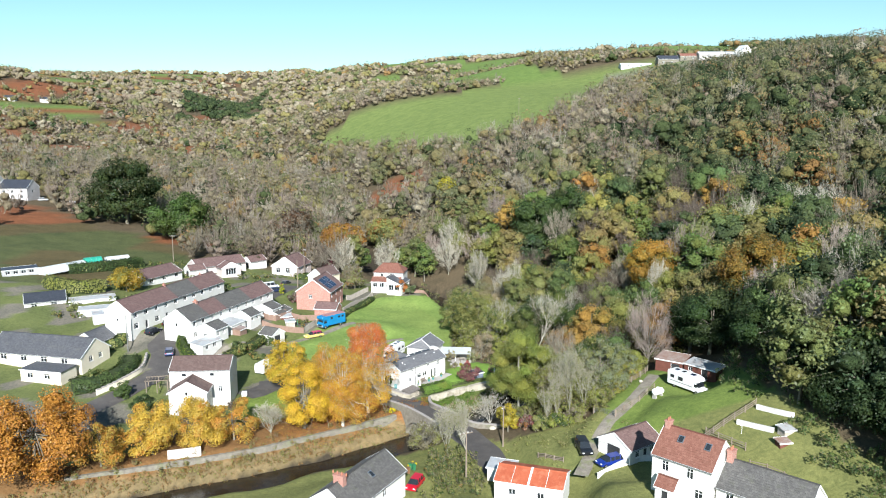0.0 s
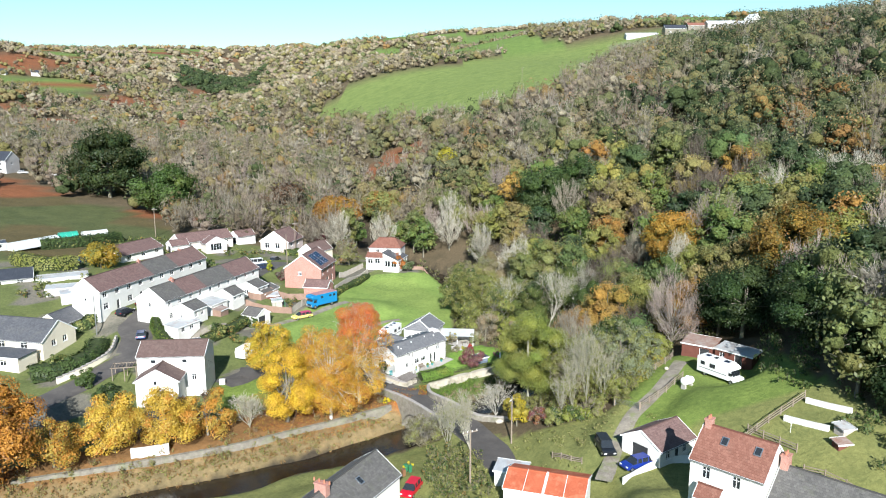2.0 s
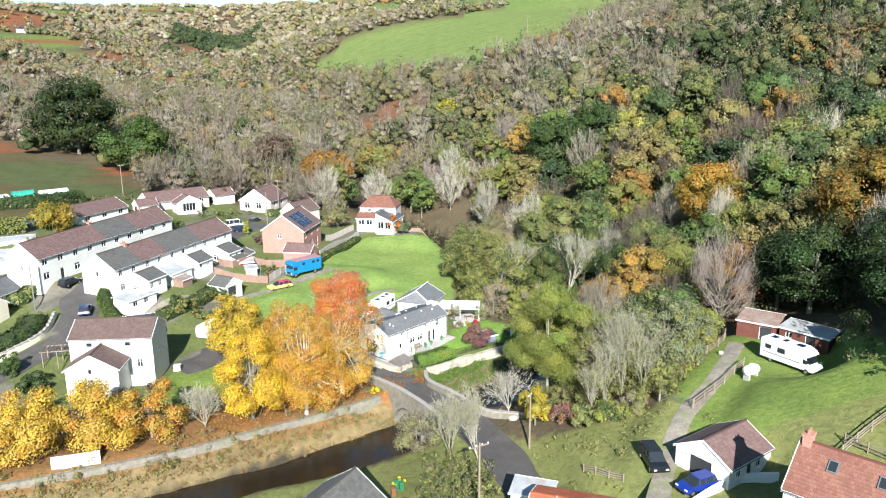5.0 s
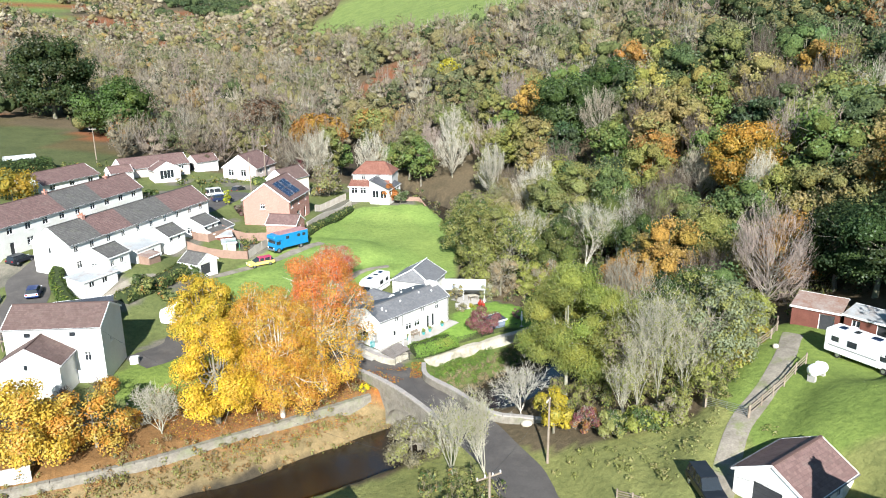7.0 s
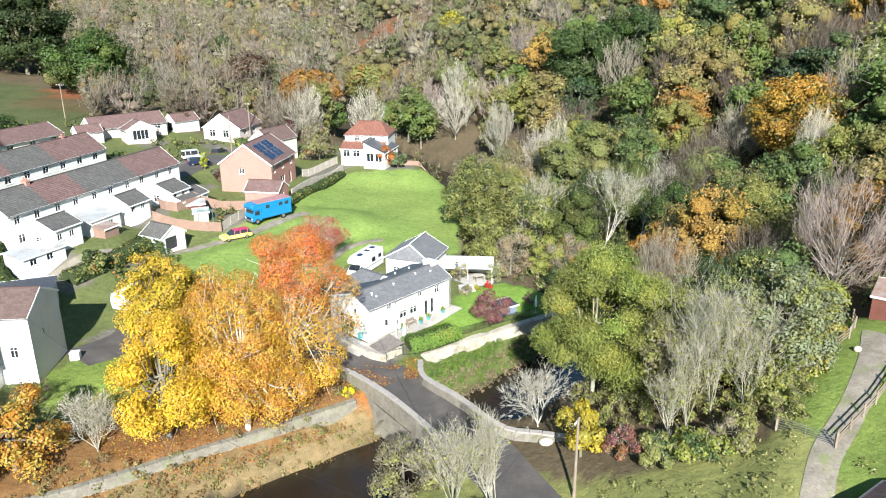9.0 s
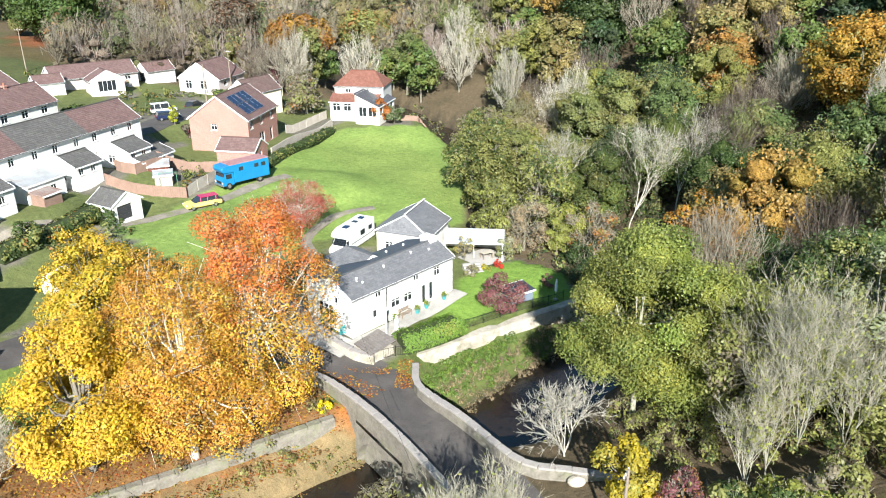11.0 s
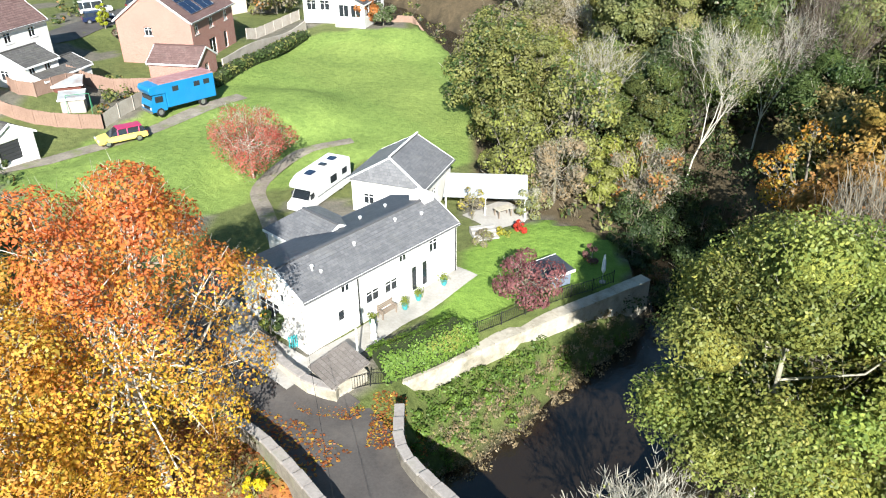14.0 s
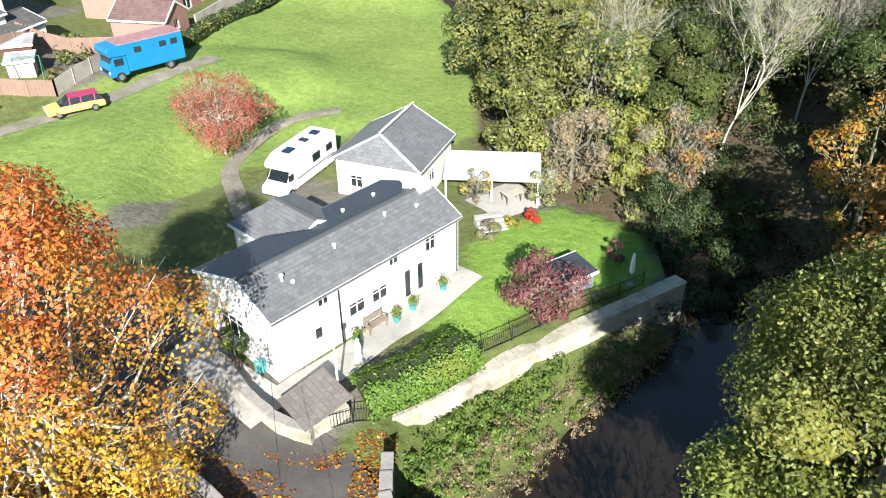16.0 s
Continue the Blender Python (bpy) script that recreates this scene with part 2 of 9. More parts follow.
def leaf_mat():
    """Leaves and twigs: the plant's own tint, varied leaf by leaf and plant by plant, with light passing through."""
    m = bpy.data.materials.new("foliage")
    m.use_nodes = True
    nt = m.node_tree
    out = nt.nodes["Material Output"]
    nt.nodes.remove(nt.nodes["Principled BSDF"])
    at = nt.nodes.new("ShaderNodeAttribute")
    at.attribute_name = "tint"
    rnd = nt.nodes.new("ShaderNodeNewGeometry").outputs["Random Per Island"]
    var = ramp(nt, rnd, (0.0, (0.84, 0.87, 0.83)), (0.5, (1.0, 1.0, 1.0)), (1.0, (1.16, 1.13, 1.07)))
    col = mixc(nt, 1.0, at.outputs["Color"], var, "MULTIPLY")
    di, tr, gl = (nt.nodes.new("ShaderNodeBsdf" + k) for k in ("Diffuse", "Translucent", "Glossy"))
    gl.inputs["Roughness"].default_value = 0.5
    nt.links.new(col, di.inputs["Color"])
    nt.links.new(col, tr.inputs["Color"])
    m1, m2 = nt.nodes.new("ShaderNodeMixShader"), nt.nodes.new("ShaderNodeMixShader")
    m1.inputs[0].default_value, m2.inputs[0].default_value = 0.40, 0.02
    nt.links.new(di.outputs[0], m1.inputs[1])
    nt.links.new(tr.outputs[0], m1.inputs[2])
    nt.links.new(m1.outputs[0], m2.inputs[1])
    nt.links.new(gl.outputs[0], m2.inputs[2])
    nt.links.new(m2.outputs[0], out.inputs["Surface"])
    return m


M_LEAF = leaf_mat()


def dense_leaf_mat():
    """The closed leaf mass of a crown: ragged relief at three sizes over the plant's own tint."""
    m, nt, b = node_mat("leaf_mass", 0.9, 0.0, 0.08)
    at = nt.nodes.new("ShaderNodeAttribute")
    at.attribute_name = "tint"
    pos = place(nt)
    big, mid, fine = noise_node(nt, 0.7, 3, pos, 0.6), noise_node(nt, 2.4, 5, pos, 0.75), noise_node(nt, 7.0, 4, pos, 0.8)
    col = mixc(nt, 1.0, at.outputs["Color"], ramp(nt, mid.outputs["Fac"], (0.30, (0.62, 0.66, 0.62)), (0.70, (1.38, 1.32, 1.2))), "MULTIPLY")
    nt.links.new(mixc(nt, 1.0, col, ramp(nt, fine.outputs["Fac"], (0.3, (0.66, 0.7, 0.68)), (0.7, (1.34, 1.28, 1.2))), "MULTIPLY"), b.inputs["Base Color"])
    last = None
    for src, dist in ((big, 0.9), (mid, 0.7), (fine, 0.3)):
        bp = nt.nodes.new("ShaderNodeBump")
        bp.inputs["Strength"].default_value, bp.inputs["Distance"].default_value = 1.0, dist
        nt.links.new(src.outputs["Fac"], bp.inputs["Height"])
        if last:
            nt.links.new(last, bp.inputs["Normal"])
        last = bp.outputs["Normal"]
    nt.links.new(last, b.inputs["Normal"])
    return m


M_FOLIAGE = dense_leaf_mat()

# ---- the lie of the land ----
RIVER = np.array([(-260, 36), (-120, 80), (-60, 103), (-31, 115.5), (-9, 128.5), (0.5, 138), (9.5, 147), (17.5, 155.5), (21.5, 168), (17, 190),
                  (4, 222), (-22, 262), (-62, 400), (-190, 800), (-330, 1300), (-620, 2400), (-900, 5200)], float)


def river_side(x, y):
    """Signed distance from the river (right bank +) and the distance along it, for arrays."""
    x, y = np.asarray(x, float), np.asarray(y, float)
    best, side, along, s0 = np.full(x.shape, 1e9), np.zeros(x.shape), np.zeros(x.shape), 0.0
    for (ax, ay), (bx, by) in zip(RIVER[:-1], RIVER[1:]):
        dx, dy = bx - ax, by - ay
        n = math.hypot(dx, dy)
        t = np.clip(((x - ax) * dx + (y - ay) * dy) / n**2, 0, 1)
        px, py = x - ax - t * dx, y - ay - t * dy
        d = np.hypot(px, py)
        near = d < best
        best = np.where(near, d, best)
        side = np.where(near, np.sign(dx * -py + dy * px + 1e-9), side)
        along = np.where(near, s0 + t * n, along)
        s0 += n
    return best * side, along


def sstep(a, b, v):
    t = np.clip((v - a) / (b - a), 0, 1)
    return t * t * (3 - 2 * t)


def wave(x, y, size, seed):
    """Smooth unevenness of about +-1 at that size in metres."""
    k = 2 * math.pi / size
    return (np.sin(k * x + 1.3 * seed + 1.7 * np.sin(0.6 * k * y + seed)) + np.sin(k * 0.83 * y - 2.1 * seed + 1.4 * np.sin(0.7 * k * x - seed))) / 2


def near_path(x, y, pts):
    """Distance from a line of points, and the height interpolated along it."""
    best, hz = np.full(np.shape(x), 1e9), np.zeros(np.shape(x))
    for (ax, ay, az), (bx, by, bz) in zip(pts[:-1], pts[1:]):
        dx, dy = bx - ax, by - ay
        t = np.clip(((x - ax) * dx + (y - ay) * dy) / (dx * dx + dy * dy), 0, 1)
        d = np.hypot(x - ax - t * dx, y - ay - t * dy)
        hz = np.where(d < best, az + t * (bz - az), hz)
        best = np.minimum(best, d)
    return best, hz


# lanes: x, y, height along the middle, then half-width
BRIDGE_ROAD = [(16, 92, 3.6), (10, 108, 2.2), (6.5, 121, 1.5), (3, 128.5, 1.4), (-2.2, 136, 1.5), (-5.8, 141.8, 1.1), (-11, 147, 0.9)]
RIVER_LANE = [(-6.5, 143.2, 1.05), (-11, 146.4, 0.9), (-18, 150.5, 1.3), (-27, 152.5, 1.8), (-38, 150, 2.3)]
FIELD_TRACK = [(-52, 158, 5.0), (-46, 167, 4.6), (-37, 175, 3.8), (-30.5, 181, 4.1), (-26, 187.6, 4.5), (-23, 191.4, 4.6)]
PATH = [(-11.5, 158, 1.0), (-15.5, 168, 1.5), (-17.4, 173.6, 1.9), (-15, 180.4, 2.4), (-10, 183, 2.6)]
STREET = [(-100, 112, 0.9), (-78, 124, 1.6), (-67, 134, 2.8), (-61.5, 143.5, 4.1), (-58.8, 151, 5.2), (-60.2, 158, 6.2), (-63.2, 165.5, 7.0), (-60.5, 175, 7.4), (-57, 185, 7.4), (-51.5, 205, 7.2), (-46, 225, 7.0)]
PADDOCK_TRACK = [(20, 103, 5.6), (23, 110, 6.2), (27, 117.5, 7.6), (34, 126, 9.2), (39, 134, 9.8)]
LANES = [(BRIDGE_ROAD, 3.0), (RIVER_LANE, 2.6), (FIELD_TRACK, 1.2), (PATH, 0.8), (STREET, 3.0), (PADDOCK_TRACK, 1.5)]


def height(x, y):
    """Height of the ground, for arrays of x and y."""
    x, y = np.asarray(x, float), np.asarray(y, float)
    e, s = river_side(x, y)
    axis = 0.5 + 0.04 * np.maximum(y - 160, 0) + 0.03 * np.maximum(y - 1100, 0)
    r = np.maximum(e - 9, 0)
    gentle = 0.42 + 0.58 * sstep(100, 148, y + 0.6 * (x - 20))
    right = 85 * (1 - np.exp(-r / 190)) * gentle + 0.06 * np.maximum(e - 260, 0) * sstep(300, 700, y)
    right = right + 16 * np.exp(-(((x - 250) / 120) ** 2 + ((y - 400) / 150) ** 2))
    d = np.maximum(-e - 9, 0)
    left = 0.075 * d + 0.0003 * d * d
    left = 95 * (1 - np.exp(-left / 95))
    z = axis + right + left
    z = z + 0.026 * np.maximum(y - 650, 0) * sstep(0, 160, np.abs(e)) * (e > 0) + 0.035 * np.maximum(y - 700, 0) * sstep(0, 260, np.abs(e)) * (e < 0)
    far = sstep(230, 700, np.hypot(x, y - 150))
    z = z + far * (7 * wave(x, y, 310, 3) + 12 * wave(x, y, 900, 5)) + 0.25 * wave(x, y, 23, 2) * sstep(6, 30, np.abs(e))
    plateau = 180 + 22 * wave(x, y, 1500, 7)
    z = np.where(z > plateau - 30, plateau - 30 + 60 * (1 - np.exp(-(z - plateau + 30) / 60)), z)
    # the ridge that closes the valley
    k = sstep(2250, 3250, y + 0.12 * x)
    z = np.maximum(z, z * (1 - k) + (252 + 9 * wave(x, y, 1500, 2) + 5 * wave(x, y, 620, 6)) * k)
    # level ground of the lanes
    for pts, half in LANES:
        dist, hz = near_path(x, y, pts)
        k = 1 - sstep(half + 0.4, half + 4.5, dist)
        z = z * (1 - k) + hz * k
    # level building plots: x, y, radius, height
    for px, py, pr, pz in PLOTS:
        k = 1 - sstep(pr, pr + (12 if py > 220 else 5), np.hypot(x - px, y - py))
        z = z * (1 - k) + pz * k
    # the river's trench
    bed = -3.3 + 0.05 * np.maximum(y - 160, 0) + 0.15 * wave(x, y, 5, 4)
    k = 1 - sstep(3.2, 7.2, np.abs(e + 0.7 * wave(x, y, 17, 1)))
    k = k * (1 - sstep(330, 420, y))
    z = z * (1 - k) + bed * k
    # the cottage garden behind its river wall, and the bank below the wall
    away = ((x + 3.6) * 0.566 - (y - 146.9) * 0.824)
    z = np.where(inside(x, y, PLOT_GARDEN), np.maximum(z, 0.95 + 0.8 * sstep(0, 6.5, -away)), z)
    bank = (away > -0.15) & (away < 9) & (e < 0) & (x > -2.4) & (x < 17) & (y > 139)
    z = np.where(bank, np.minimum(z, -0.25 - 0.20 * away), z)
    # the low berm between the river and the bank wall
    k = sstep(-9.3, -7.3, e) * (e < 0) * (1 - sstep(136.6, 138.6, y)) * sstep(-74, -70, x)
    berm = np.minimum(z, -2.0 + 0.24 * np.maximum(-e - 3.6, 0) + 0.12 * wave(x, y, 6, 8))
    return z * (1 - k) + berm * k


PLOTS = [(-6, 156.5, 7.6, 1.75), (3.6, 158.4, 4.5, 1.3), (-5, 168, 7, 1.75), (-13, 170, 7, 1.8), (-46, 141, 8, 2.4), (-54, 172, 7, 6.9), (-49, 190, 7, 7.0), (-70, 176, 6, 8.6), (-66, 194, 6, 8.6),
         (-35, 206, 9, 5.4), (-32, 192, 4, 4.8), (-14, 227, 7, 5.2), (31, 91, 7, 7.6), (40, 84, 7, 7.8), (42, 128, 5, 10.0), (44, 133, 4, 10.0), (27, 106, 5, 6.0), (13, 102, 6, 3.2), (-10, 101, 8, 1.8), (-18, 190, 3, 4.5)]


def ground_z(x, y):
    return float(height(np.array([x]), np.array([y]))[0])


def inside(x, y, poly):
    """Which of the points lie in the outline, for arrays."""
    x, y = np.asarray(x, float), np.asarray(y, float)
    hit = np.zeros(x.shape, bool)
    for (ax, ay), (bx, by) in zip(poly, poly[1:] + poly[:1]):
        cut = ((ay > y) != (by > y)) & (x < (bx - ax) * (y - ay) / ((by - ay) or 1e-9) + ax)
        hit ^= cut
    return hit


FIELD = [(-40, 170), (-27, 195), (-20.5, 217.5), (-4, 221.5), (2, 214), (3, 200), (2.5, 183), (1, 177), (-8, 179), (-17, 172), (-26, 161)]
GARDEN = [(-2, 148), (4, 153), (14, 160), (13, 164), (8, 168), (1, 162)]
VILLAGE = [(-220, 80), (-220, 205), (-108, 205), (-88, 243), (-60, 252), (-25, 246), (-12, 230), (-3, 221.5), (2, 200), (2, 172), (14, 165), (15, 158), (0, 146), (-8, 134), (-40, 117), (-120, 80)]
MEADOW = [(-230, 205), (-175, 262), (-150, 300), (-120, 292), (-92, 268), (-80, 240), (-108, 205)]
PADDOCK = [(4, 127), (14, 121.5), (25, 122), (33, 131), (38, 139), (50, 134), (50, 117), (52, 108), (54, 97), (58, 86), (60, 60), (-70, 60), (-60, 98), (-30, 110), (-6, 121)]
HILLFIELD = [(-108, 650), (-80, 735), (-12, 725), (66, 790), (146, 790), (240, 745), (172, 665), (122, 580), (92, 505), (72, 486), (54, 440), (14, 448), (-50, 545)]
FARMYARD = [(150, 690), (330, 690), (330, 800), (150, 800)]


def far_shadow(x, y):
    """Where the far cloud shadow lies; dark trees put its shade into colour."""
    return inside(x, y, [(-385, 1120), (-315, 1280), (-480, 2160), (-630, 1890)])


PLOT_GARDEN = [(-4.6, 146.4), (14.8, 159.5), (13, 164), (8, 168), (1, 163), (-8, 149.5)]


def field_patch(x, y):
    """Pastures between the far woods."""
    far = np.hypot(x, y) > 640
    z = height(x, y)
    e, _ = river_side(x, y)
    return far & ~far_shadow(x, y) & (np.abs(e) > 150) & ((wave(x, y, 420, 11) + 0.6 * wave(x, y, 210, 4) + 0.006 * (z - 95)) > 0.42)


def bracken_patch(x, y):
    e, _ = river_side(x, y)
    w = wave(x, y, 190, 9) + 0.7 * wave(x, y, 75, 3)
    return ((e < -60) & (w > 0.62) & (y > 280)) | (np.hypot((x + 22) / 17, (y - 400) / 24) < 1) | (np.hypot((x + 600) / 60, (y - 1100) / 90) < 1) | (np.hypot((x + 390) / 45, (y - 940) / 60) < 1) | (np.hypot((x + 330) / 26, (y - 640) / 70) < 1) | (np.hypot((x + 105) / 17, (y - 284) / 7) < 1)


def land_cover(x, y):
    """The soil's or sward's colour at each place; the meadow's has shade in it."""
    n = x.size
    c = np.tile(np.array((0.105, 0.083, 0.052)), (n, 1))          # woodland floor
    e, _ = river_side(x, y)

    def lay(mask, col):
        c[mask] = col
    lay((y < 92) & (wave(x, y, 40, 4) > -0.5), (0.13, 0.15, 0.055))
    lay(bracken_patch(x, y), (0.20, 0.082, 0.04))
    lay(field_patch(x, y) & ~bracken_patch(x, y), (0.125, 0.185, 0.05))
    lay(inside(x, y, VILLAGE), (0.115, 0.135, 0.05))
    lay(inside(x, y, VILLAGE) & (wave(x, y, 15, 3) > 0.3), (0.15, 0.14, 0.115))
    # meadow's rough grass, darkened for the shade that lies over it
    lay(inside(x, y, MEADOW), (0.082, 0.095, 0.04))
    lay(inside(x, y, MEADOW) & (wave(x, y, 60, 5) > 0.2), (0.10, 0.082, 0.04))
    lay(inside(x, y, PADDOCK), (0.17, 0.18, 0.064))
    lay(inside(x, y, PADDOCK) & (x > 27) & (y > 112), (0.135, 0.185, 0.046))
    lay(inside(x, y, HILLFIELD), (0.15, 0.195, 0.06))
    lay(inside(x, y, FIELD), (0.175, 0.25, 0.065))
    lay(inside(x, y, FIELD) & (wave(x, y, 38, 6) > 0.35), (0.18, 0.245, 0.066))
    lay(inside(x, y, GARDEN), (0.16, 0.26, 0.05))
    lay(inside(x, y, FARMYARD) & (y < 735), (0.2, 0.19, 0.17))
    # fallen leaves under the maples, and on the bank of the river
    lay((np.hypot((x + 19) / 15, (y - 135) / 9) < 1) & (e < 0), (0.30, 0.115, 0.035))
    lay((e < -7.0) & (e > -15.0 - 4 * wave(x, y, 13, 3)) & (y < 142) & (x > -90) & (x < -8), (0.17, 0.095, 0.04))
    lay((e < -3.6) & (e > -7.5) & (y < 138) & (x > -90), (0.19, 0.145, 0.075))
    lay((np.abs(e) < 4.2), (0.05, 0.042, 0.03))
    lay((e < -4) & (e > -9.5) & (y > 139) & (y < 158), (0.10, 0.125, 0.04))
    lay((np.hypot(x + 34, y - 140) < 6.5), (0.15, 0.205, 0.048))
    return c


def axis_steps(lo, fine0, fine1, hi, step, grow=1.09, cap=70.0):
    out, v, s = list(np.arange(fine0, fine1 + 1e-6, step)), fine1, step
    while v < hi:
        s = min(s * grow, cap)
        v += s
        out.append(v)
    v, s = fine0, step
    while v > lo:
        s = min(s * grow, cap)
        v -= s
        out.insert(0, v)
    return np.array(out)


def ground_mat():
    m, nt, b = node_mat("turf_and_soil", 0.95, 0.0, 0.1)
    at = nt.nodes.new("ShaderNodeAttribute")
    at.attribute_name = "tint"
    pos = place(nt)
    n1, n2, n3 = noise_node(nt, 0.16, 6, pos, 0.65), noise_node(nt, 1.6, 6, pos, 0.7), noise_node(nt, 14, 3, pos)
    col = mixc(nt, 1.0, at.outputs["Color"], ramp(nt, n1.outputs[0], (0.3, (0.78, 0.80, 0.80)), (0.7, (1.22, 1.16, 1.15))), "MULTIPLY")
    col = mixc(nt, 1.0, col, ramp(nt, n2.outputs[0], (0.3, (0.72, 0.75, 0.75)), (0.7, (1.25, 1.22, 1.2))), "MULTIPLY")
    col = mixc(nt, 1.0, col, ramp(nt, n3.outputs[0], (0.3, (0.8,) * 3), (0.7, (1.2,) * 3)), "MULTIPLY")
    nt.links.new(col, b.inputs["Base Color"])
    add_bump(nt, b, n2.outputs[0], 0.7, 0.25)
    return m


M_GROUND = ground_mat()
gx, gy = axis_steps(-4200, -92, 62, 4200, 1.1), axis_steps(-300, 88, 222, 4900, 1.1)
GX, GY = np.meshgrid(gx, gy)
flat_x, flat_y = GX.ravel(), GY.ravel()
verts = np.stack([flat_x, flat_y, height(flat_x, flat_y)], 1)
ny, nx = GX.shape
idx = np.arange(nx * ny).reshape(ny, nx)
quads = np.stack([idx[:-1, :-1], idx[:-1, 1:], idx[1:, 1:], idx[1:, :-1]], -1).reshape(-1, 4)
ground = mesh_np("ground", verts, quads, M_GROUND, tint=land_cover(flat_x, flat_y), smooth=True)
tagged(ground, "valley ground of pasture, leaf litter, meadow and woodland soil", "ground", kind="structure")


# ---- lanes and water ----
def smooth_line(pts, step=1.2):
    p = [np.array(q, float) for q in pts]
    p = [2 * p[0] - p[1]] + p + [2 * p[-1] - p[-2]]
    out = []
    for a, b, c, d in zip(p[:-3], p[1:-2], p[2:-1], p[3:]):
        n = max(2, int(np.linalg.norm((c - b)[:2]) / step))
        for i in range(n):
            t = i / n
            out.append(0.5 * (2 * b + (c - a) * t + (2 * a - 5 * b + 4 * c - d) * t**2 + (3 * b - a - 3 * c + d) * t**3))
    return np.array(out + [p[-2]])


def ribbon(name, line, half, lift, material, cols=4, drape=True, crown=0.05):
    tan = np.gradient(line[:, :2], axis=0)
    tan /= np.linalg.norm(tan, axis=1)[:, None]
    nor = np.stack([-tan[:, 1], tan[:, 0]], 1)
    rows = []
    for k in np.linspace(-1, 1, cols + 1):
        w = half * k * (1 + 0.05 * np.sin(np.arange(len(line)) * 0.9 + k))
        xy = line[:, :2] + nor * w[:, None]
        z = np.maximum(height(xy[:, 0], xy[:, 1]), line[:, 2] - 0.25) if drape else line[:, 2]
        z = z + lift + crown * (1 - k * k)
        rows.append(np.column_stack([xy, z]))
    v = np.stack(rows, 1).reshape(-1, 3)
    i = np.arange(len(v)).reshape(len(line), cols + 1)
    f = np.stack([i[:-1, :-1], i[1:, :-1], i[1:, 1:], i[:-1, 1:]], -1).reshape(-1, 4)
    return mesh_np(name, v, f[:, ::-1], material, smooth=True)


tagged(ribbon("road", smooth_line(BRIDGE_ROAD), 2.75, 0.05, M_ASPHALT, drape=False), "worn grey asphalt lane crossing the stone bridge", "road", kind="structure")
tagged(ribbon("track", smooth_line(RIVER_LANE), 2.5, 0.045, M_ASPHALT), "narrow asphalt lane behind the maples", "track", kind="structure")
tagged(ribbon("track", smooth_line(FIELD_TRACK), 1.0, 0.05, M_GRAVEL), "stony track with grass edges beside the field", "track", kind="structure")
tagged(ribbon("track", smooth_line(PATH), 0.7, 0.05, M_GRAVEL), "narrow worn earth path behind the cottage", "track", kind="structure")
tagged(ribbon("road", smooth_line(STREET), 2.9, 0.05, M_ASPHALT), "grey asphalt village street bending past the terraces", "road", kind="structure")
tagged(ribbon("track", smooth_line(PADDOCK_TRACK), 1.05, 0.05, M_GRAVEL), "pale stony track into the paddock", "track", kind="structure")


def water_mat():
    m, nt, b = node_mat("peaty_water", 0.08, 0.0, 0.5)
    pos = place(nt)
    n = noise_node(nt, 1.1, 6, pos, 0.7)
    foam = noise_node(nt, 0.55, 8, pos, 0.8)
    col = mixc(nt, ramp(nt, foam.outputs[0], (0.66, (0, 0, 0)), (0.72, (0.7,) * 3)), (0.018, 0.013, 0.009), (0.5, 0.5, 0.48))
    nt.links.new(col, b.inputs["Base Color"])
    add_bump(nt, b, n.outputs[0], 0.25, 0.12)
    return m


M_WATER = water_mat()
rv = smooth_line([(x, y, -2.75 + 0.05 * max(y - 160, 0)) for x, y in RIVER[1:12]], 3.0)
tagged(ribbon("river_water", rv, 6.8, 0, M_WATER, drape=False, crown=0.0), "dark shallow river with small white riffles", "river", kind="structure")


# ---- houses ----
def beam(bm, a, b, w, h, up=(0, 0, 1)):
    """A squared bar from a to b, its top edge on the line."""
    a, b = Vector(a), Vector(b)
    d = (b - a).normalized()
    s = d.cross(Vector(up)).normalized() * w / 2
    u = s.cross(d).normalized() * h
    if u.z > 0:
        u = -u
    vs = [bm.verts.new(p) for p in (a - s, a + s, a + s + u, a - s + u, b - s, b + s, b + s + u, b - s + u)]
    for f in ((3, 2, 1, 0), (4, 5, 6, 7), (0, 1, 5, 4), (1, 2, 6, 5), (2, 3, 7, 6), (3, 0, 4, 7)):
        bm.faces.new([vs[i] for i in f])


